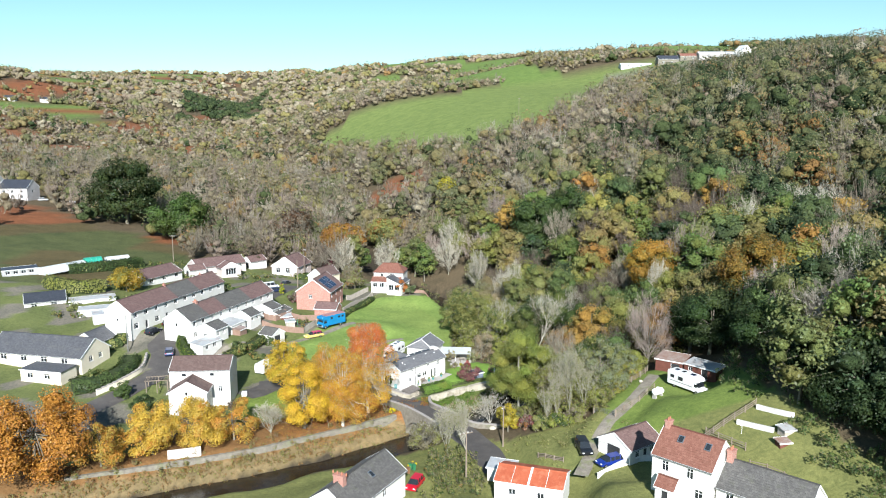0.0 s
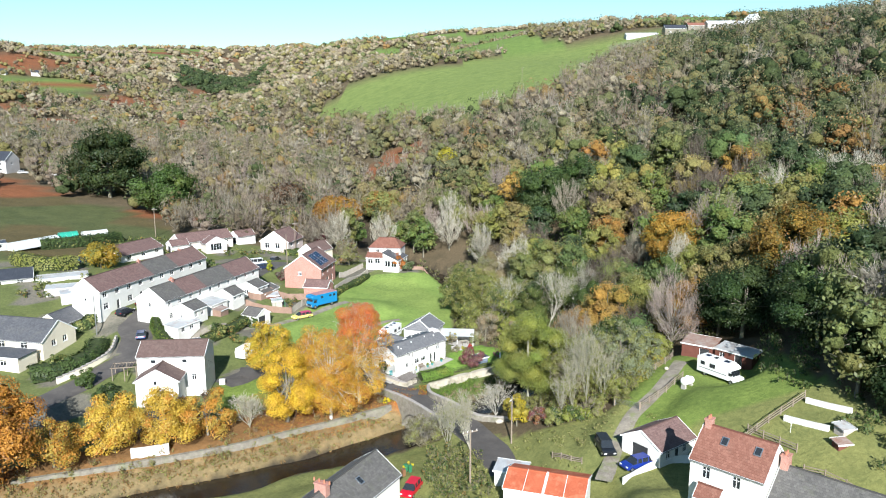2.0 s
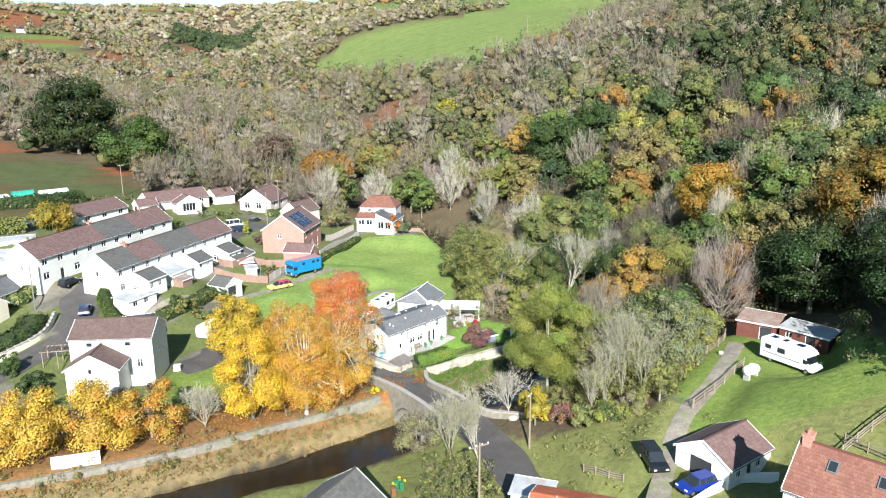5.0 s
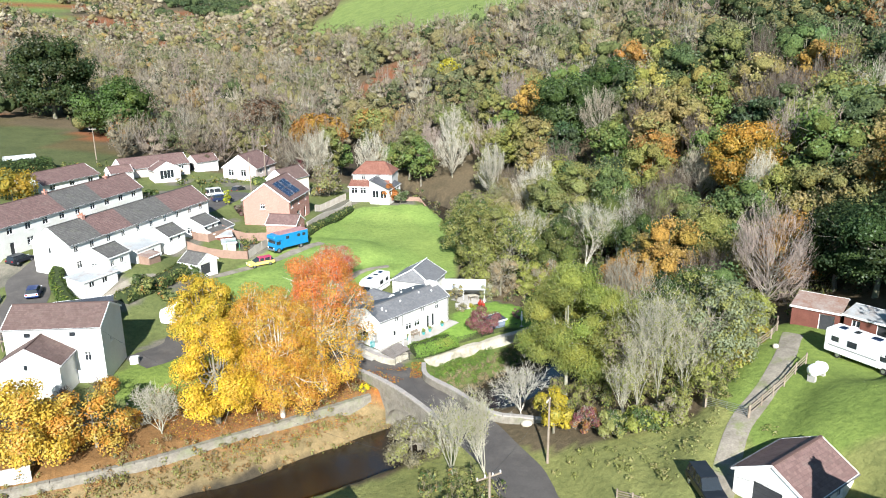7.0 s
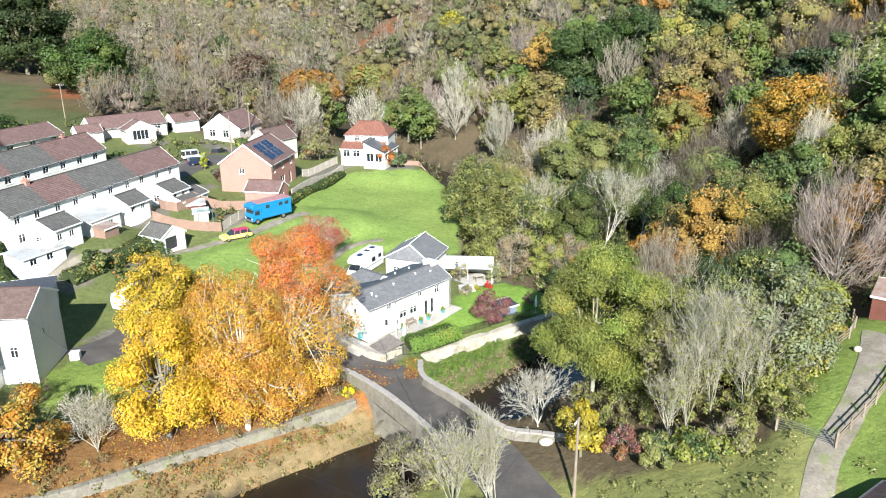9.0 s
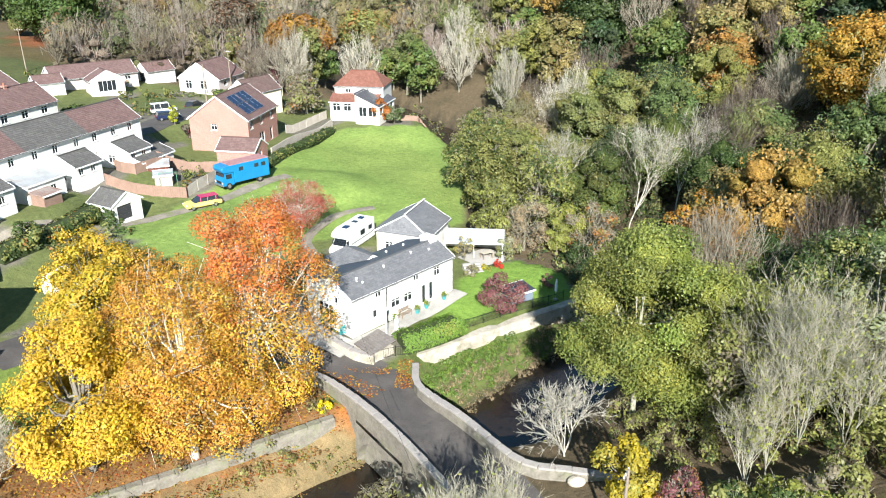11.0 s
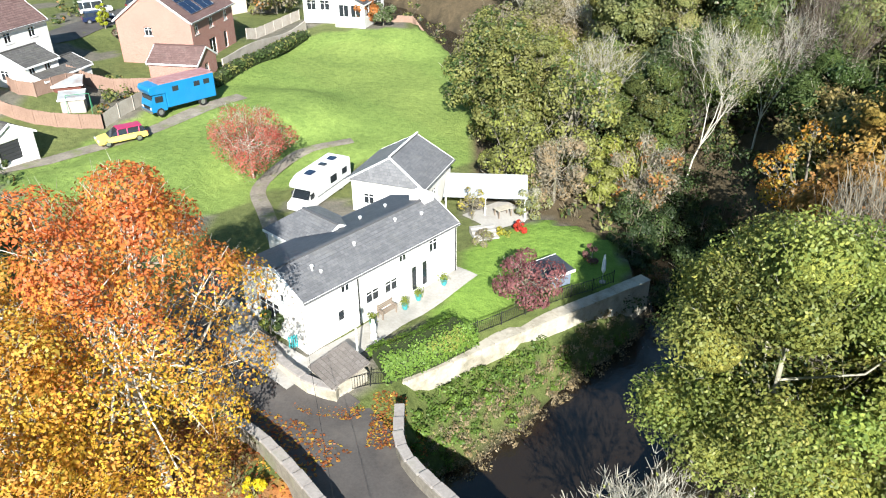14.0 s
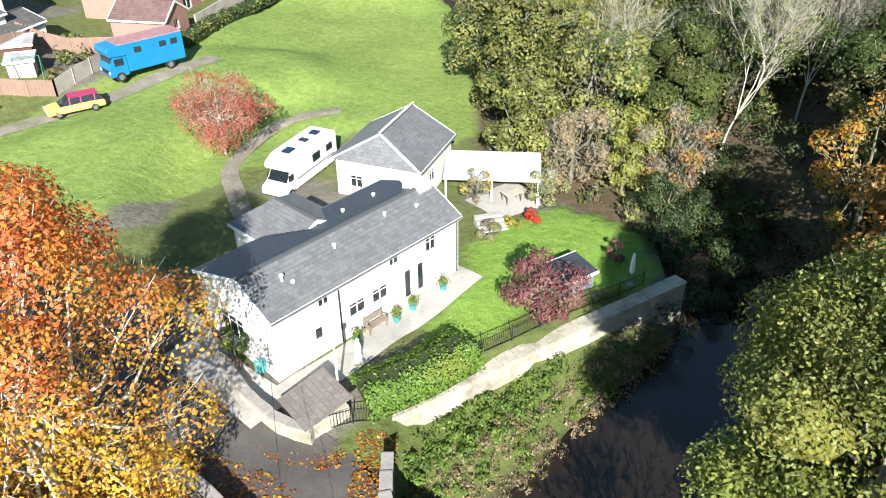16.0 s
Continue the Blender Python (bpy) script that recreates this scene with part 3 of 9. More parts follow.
def slope(bm, uv, a, b, c, d, course=0.30, lap=0.025, thick=0.1, mat=0):
    """A roof slope from its eave a-b to its top d-c, laid in overlapping courses with a closed underside."""
    a, b, c, d = (Vector(p) for p in (a, b, c, d))
    nrm = (b - a).cross(d - a).normalized()
    if nrm.z < 0:
        nrm = -nrm
    run = ((d + c) / 2 - (a + b) / 2).length
    n = max(1, round(run / course))
    along = (b - a).normalized()

    def quad(p, q, r, s, v0, v1):
        f = bm.faces.new([bm.verts.new(t) for t in (p, q, r, s)])
        f.material_index = mat
        for lp, t, v in zip(f.loops, (p, q, r, s), (v0, v0, v1, v1)):
            lp[uv].uv = ((t - a).dot(along), v)
    for i in range(n):
        f0, f1 = i / n, (i + 1) / n
        p, q, r, s = a.lerp(d, f0), b.lerp(c, f0), b.lerp(c, f1), a.lerp(d, f1)
        quad(p + nrm * lap, q + nrm * lap, r, s, run * f0, run * f1)
        quad(p - nrm * (thick if i == 0 else 0), q - nrm * (thick if i == 0 else 0), q + nrm * lap, p + nrm * lap, run * f0 - 0.02, run * f0)
    o = -nrm * thick
    quad(d + o, c + o, b + o, a + o, 0, run)
    quad(a + o, a, d, d + o, 0, run)
    quad(b, b + o, c + o, c, 0, run)


def wall_side(bm, org, way, out, length, z0, z1, holes, thick=0.3, apex=None, uv=None):
    """One side of a house: cells about its openings on both faces, and the reveals; apex: a gable's (position, height)."""
    org, way, out = Vector(org), Vector(way), Vector(out)
    xs = sorted({0.0, length, *[h[0] for h in holes], *[h[0] + h[2] for h in holes]})
    zs = sorted({z0, z1, *[h[1] for h in holes], *[h[1] + h[3] for h in holes]})

    def face(pts, off):
        f = bm.faces.new([bm.verts.new(org + way * x + Vector((0, 0, z)) - out * off) for x, z in pts])
        if uv:
            for lp, (x, z) in zip(f.loops, pts):
                lp[uv].uv = (x, z)
    for x0, x1 in zip(xs[:-1], xs[1:]):
        for za, zb in zip(zs[:-1], zs[1:]):
            mx, mz = (x0 + x1) / 2, (za + zb) / 2
            if any(h[0] < mx < h[0] + h[2] and h[1] < mz < h[1] + h[3] for h in holes):
                continue
            face([(x0, za), (x1, za), (x1, zb), (x0, zb)], 0)
            face([(x0, zb), (x1, zb), (x1, za), (x0, za)], thick)
    for x, z, w, h, *_ in holes:
        for (ax, az), (bx, bz) in (((x, z), (x + w, z)), ((x + w, z), (x + w, z + h)), ((x + w, z + h), (x, z + h)), ((x, z + h), (x, z))):
            p = [org + way * ax + Vector((0, 0, az)), org + way * bx + Vector((0, 0, bz))]
            f = bm.faces.new([bm.verts.new(v) for v in (p[0], p[1], p[1] - out * thick, p[0] - out * thick)])
            if uv:
                for lp, t in zip(f.loops, ((ax, az), (bx, bz), (bx + 0.2, bz), (ax + 0.2, az))):
                    lp[uv].uv = t
    if apex:
        for off, rev in ((0, 1), (thick, -1)):
            pts = [(0, z1), (length, z1), apex][::rev]
            face(pts, off)


SHADES = {"win": "window", "door": "door", "patio": "patio_door", "garage": "garage_door"}
M_DOORWHITE = M_TRIM
M_DARKDOOR = surface("dark_painted_door", (0.03, 0.032, 0.035), (0.05, 0.05, 0.055), 1, 5, 0.5, 0.0)


def fit_opening(parent, org, way, out, x, z, w, h, kind="win", frame_mat=None, bars=1):
    """A window or a door in its opening: frame, pane or leaf, and a sill."""
    fm = frame_mat or M_TRIM
    org, way, out = Vector(org), Vector(way), Vector(out)
    m = Matrix((( way.x, -out.x, 0, 0), (way.y, -out.y, 0, 0), (0, 0, 1, 0), (0, 0, 0, 1)))
    m.translation = org + way * x + Vector((0, 0, z)) - out * 0.10
    t = 0.07
    fr = bmesh.new()
    for b in ((0, t, 0, 0.07, 0, h), (w - t, w, 0, 0.07, 0, h), (t, w - t, 0, 0.07, h - t, h), (t, w - t, 0, 0.07, 0, t)):
        box(fr, *b)
    if kind in ("win", "patio"):
        for i in range(1, bars + 1):
            c = w * i / (bars + 1)
            box(fr, c - 0.035, c + 0.035, 0.005, 0.065, t, h - t)
        if kind == "win" and h > 0.9:
            box(fr, t, w - t, 0.005, 0.065, h * 0.68, h * 0.68 + 0.05)
    win = part(SHADES[kind], fr, fm, parent)
    win.matrix_local = m
    if kind in ("win", "patio"):
        solid("pane", M_GLASS, win, (t, w - t, 0.03, 0.045, t, h - t))
        if kind == "win":
            solid("sill", fm, win, (-0.08, w + 0.08, -0.16, 0.05, -0.07, -0.005))
    elif kind == "garage":
        bm = bmesh.new()
        for i in range(5):
            box(bm, t, w - t, 0.02, 0.06, t + (h - 2 * t) * i / 5 + 0.01, t + (h - 2 * t) * (i + 1) / 5 - 0.01)
        part("leaf", bm, M_DARKDOOR, win)
    else:
        bm = bmesh.new()
        box(bm, t, w - t, 0.02, 0.06, 0.01, h - t)
        box(bm, t + 0.12, w - t - 0.12, 0.008, 0.02, h * 0.12, h * 0.45)
        part("leaf", bm, M_DARKDOOR, win)
    return win


def chimney(parent, x, y, z, w=0.6, d=1.0, h=1.4, mat=None, pots=2):
    bm = bmesh.new()
    uv = bm.loops.layers.uv.new("UVMap")
    box(bm, x - w / 2, x + w / 2, y - d / 2, y + d / 2, z - 1.2, z + h)
    box(bm, x - w / 2 - 0.07, x + w / 2 + 0.07, y - d / 2 - 0.07, y + d / 2 + 0.07, z + h - 0.18, z + h + 0.02)
    for f in bm.faces:
        for lp in f.loops:
            lp[uv].uv = (lp.vert.co.x + lp.vert.co.y, lp.vert.co.z)
    ch = part("chimney", bm, mat or M_BRICK, parent)
    for i in range(pots):
        bm = bmesh.new()
        py = y + (i - (pots - 1) / 2) * d * 0.45
        tube(bm, (x, py, z + h + 0.02), (x, py, z + h + 0.42), 0.13, 0.10, 8)
        part("chimney_pot", bm, M_REDPOT, ch)
    return ch


M_REDPOT = surface("clay_pot", (0.30, 0.12, 0.07), (0.42, 0.19, 0.12), 1, 6, 0.8, 0.2, 0.005)


def house(name, label, category, a, yaw, L, W, base, eave, rise, wall, roof, openings=(), hips=(0, 0), over=0.25, verge=0.12, chimneys=(), board=None, gutters=True, group="", sections=None, off=None, course=0.30, extra_base=1.6, shaded_back_roof=None):
    """A pitched-roof house. a: its front corner; x runs along its front, y to its back; eave, rise: above its base.
    openings: (side, x, z, w, h, kind, bars). off: where the ridge lies across the width."""
    ob = thing(name, label, category, pose(a[0], a[1], base, 0, 0, yaw), group)
    off = W / 2 if off is None else off
    board = board or M_TRIM
    sides = {"front": ((0, 0, 0), (1, 0, 0), (0, -1, 0), L), "right": ((L, 0, 0), (0, 1, 0), (1, 0, 0), W),
             "back": ((L, W, 0), (-1, 0, 0), (0, 1, 0), L), "left": ((0, W, 0), (0, -1, 0), (-1, 0, 0), W)}
    for side, (org, way, out, ln) in sides.items():
        holes = [(o[1], o[2], o[3], o[4]) for o in openings if o[0] == side]
        bm = bmesh.new()
        uv = bm.loops.layers.uv.new("UVMap")
        apex = None
        if side == "right" and not hips[1]:
            apex = (off, eave + rise - 0.06)
        if side == "left" and not hips[0]:
            apex = (W - off, eave + rise - 0.06)
        wall_side(bm, org, way, out, ln, -extra_base, eave - 0.02, holes, 0.3, apex, uv)
        part("wall", bm, wall, ob)
        for o in openings:
            if o[0] == side:
                fit_opening(ob, org, way, out, o[1], o[2], o[3], o[4], o[5] if len(o) > 5 else "win", bars=o[6] if len(o) > 6 else 1)
    # roof
    kf, kb = rise / off, rise / (W - off)
    zf, zb = eave - over * kf, eave - over * kb
    x0, x1 = (-over if hips[0] else -verge), (L + over if hips[1] else L + verge)
    r0, r1 = (hips[0] if hips[0] else x0), (L - hips[1] if hips[1] else x1)
    top = eave + rise
    cuts = sections or [(0.0, 1.0, roof)]
    for f0, f1, rm in cuts:
        bm = bmesh.new()
        uv = bm.loops.layers.uv.new("UVMap")
        ex0, ex1, rx0, rx1 = x0 + (x1 - x0) * f0, x0 + (x1 - x0) * f1, r0 + (r1 - r0) * f0, r0 + (r1 - r0) * f1
        slope(bm, uv, (ex0, -over, zf), (ex1, -over, zf), (rx1, off, top), (rx0, off, top), course)
        part("roof", bm, rm, ob)
        bm = bmesh.new()
        uv = bm.loops.layers.uv.new("UVMap")
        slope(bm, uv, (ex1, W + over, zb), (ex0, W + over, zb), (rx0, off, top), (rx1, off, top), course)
        part("roof", bm, shaded_back_roof or rm, ob)
    for end, hip in ((0, hips[0]), (1, hips[1])):
        if hip:
            bm = bmesh.new()
            uv = bm.loops.layers.uv.new("UVMap")
            ex, rx = (x0, r0) if end == 0 else (x1, r1)
            slope(bm, uv, (ex, W + over, zb), (ex, -over, zf), (rx, off, top), (rx, off, top), course)
            part("roof", bm, cuts[0][2], ob)
    bm = bmesh.new()
    beam(bm, (r0, off, top + 0.07), (r1, off, top + 0.07), 0.22, 0.12)
    part("ridge_tiles", bm, cuts[0][2], ob)
    for x, hip in ((x0, hips[0]), (x1, hips[1])):
        if not hip:
            bm = bmesh.new()
            beam(bm, (x, -over, zf + 0.035), (x, off, top + 0.045), 0.06, 0.2)
            beam(bm, (x, off, top + 0.045), (x, W + over, zb + 0.035), 0.06, 0.2)
            part("bargeboard", bm, board, ob)
    for y, z in ((-over - 0.03, zf - 0.02), (W + over + 0.03, zb - 0.02)):
        bm = bmesh.new()
        beam(bm, (x0, y, z), (x1, y, z), 0.06, 0.18)
        part("fascia", bm, board, ob)
    if gutters:
        for y, z in ((-over - 0.10, zf - 0.03), (W + over + 0.10, zb - 0.03)):
            bm = bmesh.new()
            beam(bm, (x0, y, z), (x1, y, z), 0.11, 0.08)
            part("gutter", bm, M_GUTTER, ob)
    for c in chimneys:
        chimney(ob, *c)
    return ob


M_GUTTER = surface("grey_gutter", (0.10, 0.10, 0.10), (0.16, 0.16, 0.16), 1, 5, 0.5, 0.0)


def downpipe(parent, x, y, z0, z1, mat=None):
    bm = bmesh.new()
    tube(bm, (x, y, z0), (x, y, z1), 0.045, 0.045, 6)
    return part("downpipe", bm, mat or M_BLACK, parent)


def lean_to(name, label, category, a, yaw, L, W, base, z_front, z_back, wall, roof, openings=(), over=0.2, group="", course=0.3, sheet=False):
    """A building under one slope, or a flat roof: z_front and z_back are the heights of its roof."""
    ob = thing(name, label, category, pose(a[0], a[1], base, 0, 0, yaw), group)
    low = min(z_front, z_back)
    sides = {"front": ((0, 0, 0), (1, 0, 0), (0, -1, 0), L, z_front), "right": ((L, 0, 0), (0, 1, 0), (1, 0, 0), W, low),
             "back": ((L, W, 0), (-1, 0, 0), (0, 1, 0), L, z_back), "left": ((0, W, 0), (0, -1, 0), (-1, 0, 0), W, low)}
    for side, (org, way, out, ln, hz) in sides.items():
        bm = bmesh.new()
        uv = bm.loops.layers.uv.new("UVMap")
        apex = None
        if side in ("right", "left") and abs(z_front - z_back) > 0.05:
            hi_front = z_front > z_back
            at = (0.0 if hi_front else ln) if side == "right" else (ln if hi_front else 0.0)
            apex = (at, max(z_front, z_back) - 0.05)
        wall_side(bm, org, way, out, ln, -1.2, hz - 0.05, [o[1:5] for o in openings if o[0] == side], 0.25, apex, uv)
        part("wall", bm, wall, ob)
        for o in openings:
            if o[0] == side:
                fit_opening(ob, org, way, out, o[1], o[2], o[3], o[4], o[5] if len(o) > 5 else "win", bars=o[6] if len(o) > 6 else 1)
    k = (z_back - z_front) / W
    bm = bmesh.new()
    uv = bm.loops.layers.uv.new("UVMap")
    lo, hi = ((-over, z_front - over * k), (W + over, z_back + over * k))
    if k >= 0:
        slope(bm, uv, (-over, lo[0], lo[1]), (L + over, lo[0], lo[1]), (L + over, hi[0], hi[1]), (-over, hi[0], hi[1]), course, lap=0.02 if not sheet else 0.004)
    else:
        slope(bm, uv, (L + over, hi[0], hi[1]), (-over, hi[0], hi[1]), (-over, lo[0], lo[1]), (L + over, lo[0], lo[1]), course, lap=0.02 if not sheet else 0.004)
    part("roof", bm, roof, ob)
    bm = bmesh.new()
    for y, z in (lo, hi):
        beam(bm, (-over - 0.02, y, z + 0.02), (L + over + 0.02, y, z + 0.02), 0.05, 0.2)
    part("bargeboard", bm, M_TRIM, ob)
    return ob


def wins(side, xs, z, w, h, bars=1, kind="win"):
    return [(side, x, z, w, h, kind, bars) for x in xs]


M_CANOPY = surface("white_sheet", (0.42, 0.44, 0.46), (0.56, 0.58, 0.60), 0.7, 4, 0.5, 0.1, 0.01, stain=(0.45, 0.46, 0.45), stain_scale=0.8)
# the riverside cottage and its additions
# Back slope laid in darker slate: its turn from the sun put into colour.
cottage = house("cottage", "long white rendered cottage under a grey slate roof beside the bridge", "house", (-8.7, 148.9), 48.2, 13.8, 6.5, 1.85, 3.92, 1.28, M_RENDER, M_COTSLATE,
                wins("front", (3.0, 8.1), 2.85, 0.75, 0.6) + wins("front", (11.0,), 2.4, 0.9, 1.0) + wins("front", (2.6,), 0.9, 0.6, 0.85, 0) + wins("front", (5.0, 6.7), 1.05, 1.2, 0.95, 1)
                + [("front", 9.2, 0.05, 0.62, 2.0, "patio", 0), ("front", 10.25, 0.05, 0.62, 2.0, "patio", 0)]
                + wins("left", (1.6,), 0.7, 2.2, 1.6, 2) + wins("left", (4.0,), 2.7, 0.5, 0.7, 0), chimneys=[(13.15, 2.8, 4.75, 1.0, 1.5, 0.75, M_RENDER, 0)], over=0.18, off=2.45, shaded_back_roof=M_DARKSLATE)
downpipe(cottage, 4.25, -0.12, 0.0, 3.7)
downpipe(cottage, 13.55, -0.12, 0.0, 3.7)
for vx, vy, vh in ((1.9, 1.35, 0.3), (2.3, 1.0, 0.08), (5.6, 1.6, 0.16), (9.6, 1.9, 0.12), (11.8, 1.5, 0.1), (8.6, 4.4, 0.14), (11.2, 4.6, 0.12)):
    zr = 3.92 + vy * 1.28 / 2.45 if vy < 2.45 else 3.92 + (6.5 - vy) * 1.28 / 4.05
    bm = bmesh.new()
    tube(bm, (vx, vy, zr - 0.1), (vx, vy, zr + vh), 0.07, 0.07, 8)
    tube(bm, (vx, vy, zr + vh), (vx, vy, zr + vh + 0.08), 0.12, 0.12, 8)
    part("roof_vent", bm, M_TRIM, cottage)
U = Matrix.Rotation(radians(48.2), 4, "Z")


def by_cottage(x, y):
    v = U @ Vector((x, y, 0))
    return (-8.8 + v.x, 148.9 + v.y)


house("side_extension", "small white extension with a hipped grey slate roof", "house extension", by_cottage(9.05, 4.4), 138.2, 5.2, 4.6, 1.85, 3.75, 1.15, M_RENDER, M_COTSLATE, hips=(0, 1.4), over=0.2, gutters=False)
annexe = house("annexe", "white annexe with a blue-grey slate roof and white bargeboards", "outbuilding", (-2.30, 166.9), 70, 6.6, 6.4, 1.5, 3.4, 1.75, M_RENDER, M_COTSLATE, wins("left", (1.0, 3.6), 1.0, 1.0, 1.0) + wins("front", (2.2,), 1.0, 1.2, 1.1), over=0.3, hips=(0.9, 0))
for y0 in (-0.3, 6.7):
    bm = bmesh.new()
    beam(bm, (-0.3, y0, 3.26), (0.9, 3.2, 5.19), 0.14, 0.1)
    part("hip_cap", bm, M_TRIM, annexe, "white hip capping")
solid("ridge_cap", M_TRIM, annexe, (0.9, 6.9, 3.12, 3.28, 5.20, 5.28), label="pale ridge capping")
canopy = thing("canopy", "white sheet-roofed garden canopy on posts beside the annexe", "canopy", pose(-0.4, 168.2, 1.1, 0, 0, -4))
bm = bmesh.new()
uv = bm.loops.layers.uv.new("UVMap")
slope(bm, uv, (-0.2, -0.2, 2.45), (6.8, -0.2, 2.45), (6.8, 3.6, 2.9), (-0.2, 3.6, 2.9), 4.0, lap=0.004, thick=0.08)
part("roof", bm, M_CANOPY, canopy)
for px in (0.0, 3.3, 6.6):
    for py, pz in ((0.0, 2.4), (3.4, 2.78)):
        solid("post", M_TRIM, canopy, (px - 0.06, px + 0.06, py - 0.06, py + 0.06, -0.4, pz))
solid("back_wall", M_RENDER, canopy, (-0.1, 6.7, 3.45, 3.6, -0.5, 2.75))

# the tall white house above the river
tall = house("white_house", "tall white rendered house with a brown tiled roof", "house", (-51.8, 137.6), 4.5, 11.2, 7.0, 2.4, 7.3, 1.7, M_RENDER, M_BROWNTILE,
             wins("front", (2.2, 7.4), 5.9, 0.9, 0.7, 0) + wins("right", (2.6,), 4.2, 0.5, 0.6, 0) + wins("back", (2, 5, 8), 4.5, 1.2, 1.2) + wins("front", (8.9,), 2.8, 0.8, 1.2))
UW = Matrix.Rotation(radians(4.5), 4, "Z")


def by_tall(x, y):
    v = UW @ Vector((x, y, 0))
    return (-51.8 + v.x, 137.6 + v.y)


house("front_wing", "white gabled wing with brown tiles on the tall house", "house extension", by_tall(0.9, 0.02), -85.5, 4.4, 6.9, 2.4, 4.5, 2.0, M_RENDER, M_BROWNTILE, wins("right", (2.9,), 3.7, 0.55, 0.75, 0) + [("right", 2.6, 0.0, 1.0, 2.0, "door")] + wins("front", (1.6,), 1.0, 1.0, 1.1), verge=0.2)
for px in (8.3, 8.7):
    downpipe(tall, px, -0.1, 0.0, 7.0, M_TRIM)

# terraces on the village street
T2 = [("front", x + o, z, w, h, "win", 1) for x in (0, 6.7, 13.4, 20.1, 26.8) for o, z, w, h in ((1.0, 3.5, 0.9, 1.1), (4.2, 3.5, 0.9, 1.1), (1.2, 0.9, 1.1, 1.2))] + [("front", x + 4.4, 0.05, 0.9, 2.0, "door") for x in (0, 6.7, 13.4, 20.1, 26.8)]
house("terrace", "row of white terraced houses under grey and maroon tiled roofs", "terraced houses", (-56.6, 164.6), 70, 33.6, 7.2, 7.0, 5.1, 2.4, M_RENDER, M_GREYTILE, T2 + wins("left", (3.0,), 3.4, 0.6, 0.9, 0),
      sections=[(0, 0.2, M_GREYTILE), (0.2, 0.4, M_MAROON), (0.4, 0.7, M_GREYTILE), (0.7, 0.87, M_MAROON), (0.87, 1, M_MAROON)], chimneys=[(6.7, 3.6, 7.3, 0.6, 0.9, 0.6, M_BRICK, 2)], course=0.34)
T1 = [("front", x + o, z, w, h, "win", 1) for x in (0, 7.2, 14.4, 21.6, 28.8) for o, z, w, h in ((1.0, 3.4, 1.2, 1.1), (4.6, 3.4, 1.2, 1.1), (1.0, 0.8, 1.4, 1.3))] + [("front", x + 4.8, 0.05, 0.9, 2.0, "door") for x in (0, 7.2, 14.4, 21.6, 28.8)]
house("terrace", "long white terrace with maroon and grey tiled roofs", "terraced houses", (-70.6, 166.4), 72, 36.4, 7.2, 8.6, 5.0, 2.5, M_RENDER, M_MAROON, T1 + wins("left", (3.2,), 2.6, 0.5, 0.7, 0),
      sections=[(0, 0.46, M_MAROON), (0.46, 0.70, M_GREYTILE), (0.70, 1, M_MAROON)], chimneys=[(16.5, 3.6, 7.4, 0.5, 0.6, 0.5, M_BRICK, 1), (31, 3.6, 7.4, 0.5, 0.6, 0.4, M_BRICK, 1)], course=0.34)
UT = Matrix.Rotation(radians(70), 4, "Z")


def by_terrace(x, y):
    v = UT @ Vector((x, y, 0))
    return (-56.6 + v.x, 164.6 + v.y)


# back extensions stand square to the terrace
for x0, ln, dp, hz, rise, roof, lab in ((2.0, 4.6, 5.2, 3.6, 1.1, M_GREYTILE, "white two-storey back extension with a mossy grey roof"), (16.0, 4.4, 4.8, 3.2, 1.2, M_GREYTILE, "white back extension with a grey tiled roof"), (24.6, 4.4, 5.4, 3.0, 1.1, M_GREYTILE, "white back extension with a grey tiled roof")):
    ax, ay = by_terrace(x0, -dp)
    house("back_extension", lab, "house extension", (ax, ay), 70, ln, dp - 0.05, 6.5, hz, rise, M_RENDER, roof, wins("front", (0.6, 2.6), 1.9, 0.8, 0.9) + wins("left", (1.8,), 1.2, 1.2, 1.1) + wins("right", (1.5,), 1.0, 0.9, 1.0), group="back extensions", gutters=False, course=0.34)
for x0, ln, dp, hz in ((9.0, 5.6, 4.4, 2.7),):
    ax, ay = by_terrace(x0, -dp)
    lean_to("back_extension", "white flat-roofed back extension with a felt roof", "house extension", (ax, ay), 70, ln, dp - 0.05, 6.5, hz, hz + 0.35, M_RENDER, M_GREYSHEET, wins("front", (0.8, 3.4), 1.0, 0.9, 0.9), group="back extensions", sheet=True)
ax, ay = by_terrace(12.6, -13.2)
house("garden_garage", "small white garage with a grey tiled roof and dark door", "garage", (ax - 3.71, ay + 1.97), -28, 4.2, 4.2, 4.4, 2.3, 1.2, M_RENDER, M_GREYTILE, [("right", 0.6, 0.05, 2.2, 1.9, "garage")], gutters=False)
ax, ay = by_terrace(26.5, -9.8)
house("garden_bungalow", "small white annexe with a grey roof in the terrace gardens", "outbuilding", (-41.6, 186.2), 74, 7.0, 4.6, 5.3, 2.7, 0.9, M_RENDER, M_GREYTILE, wins("front", (1.2, 2.3, 4.4), 1.4, 0.6, 0.7, 0) + wins("left", (1.6,), 0.9, 1.5, 1.2), gutters=False)

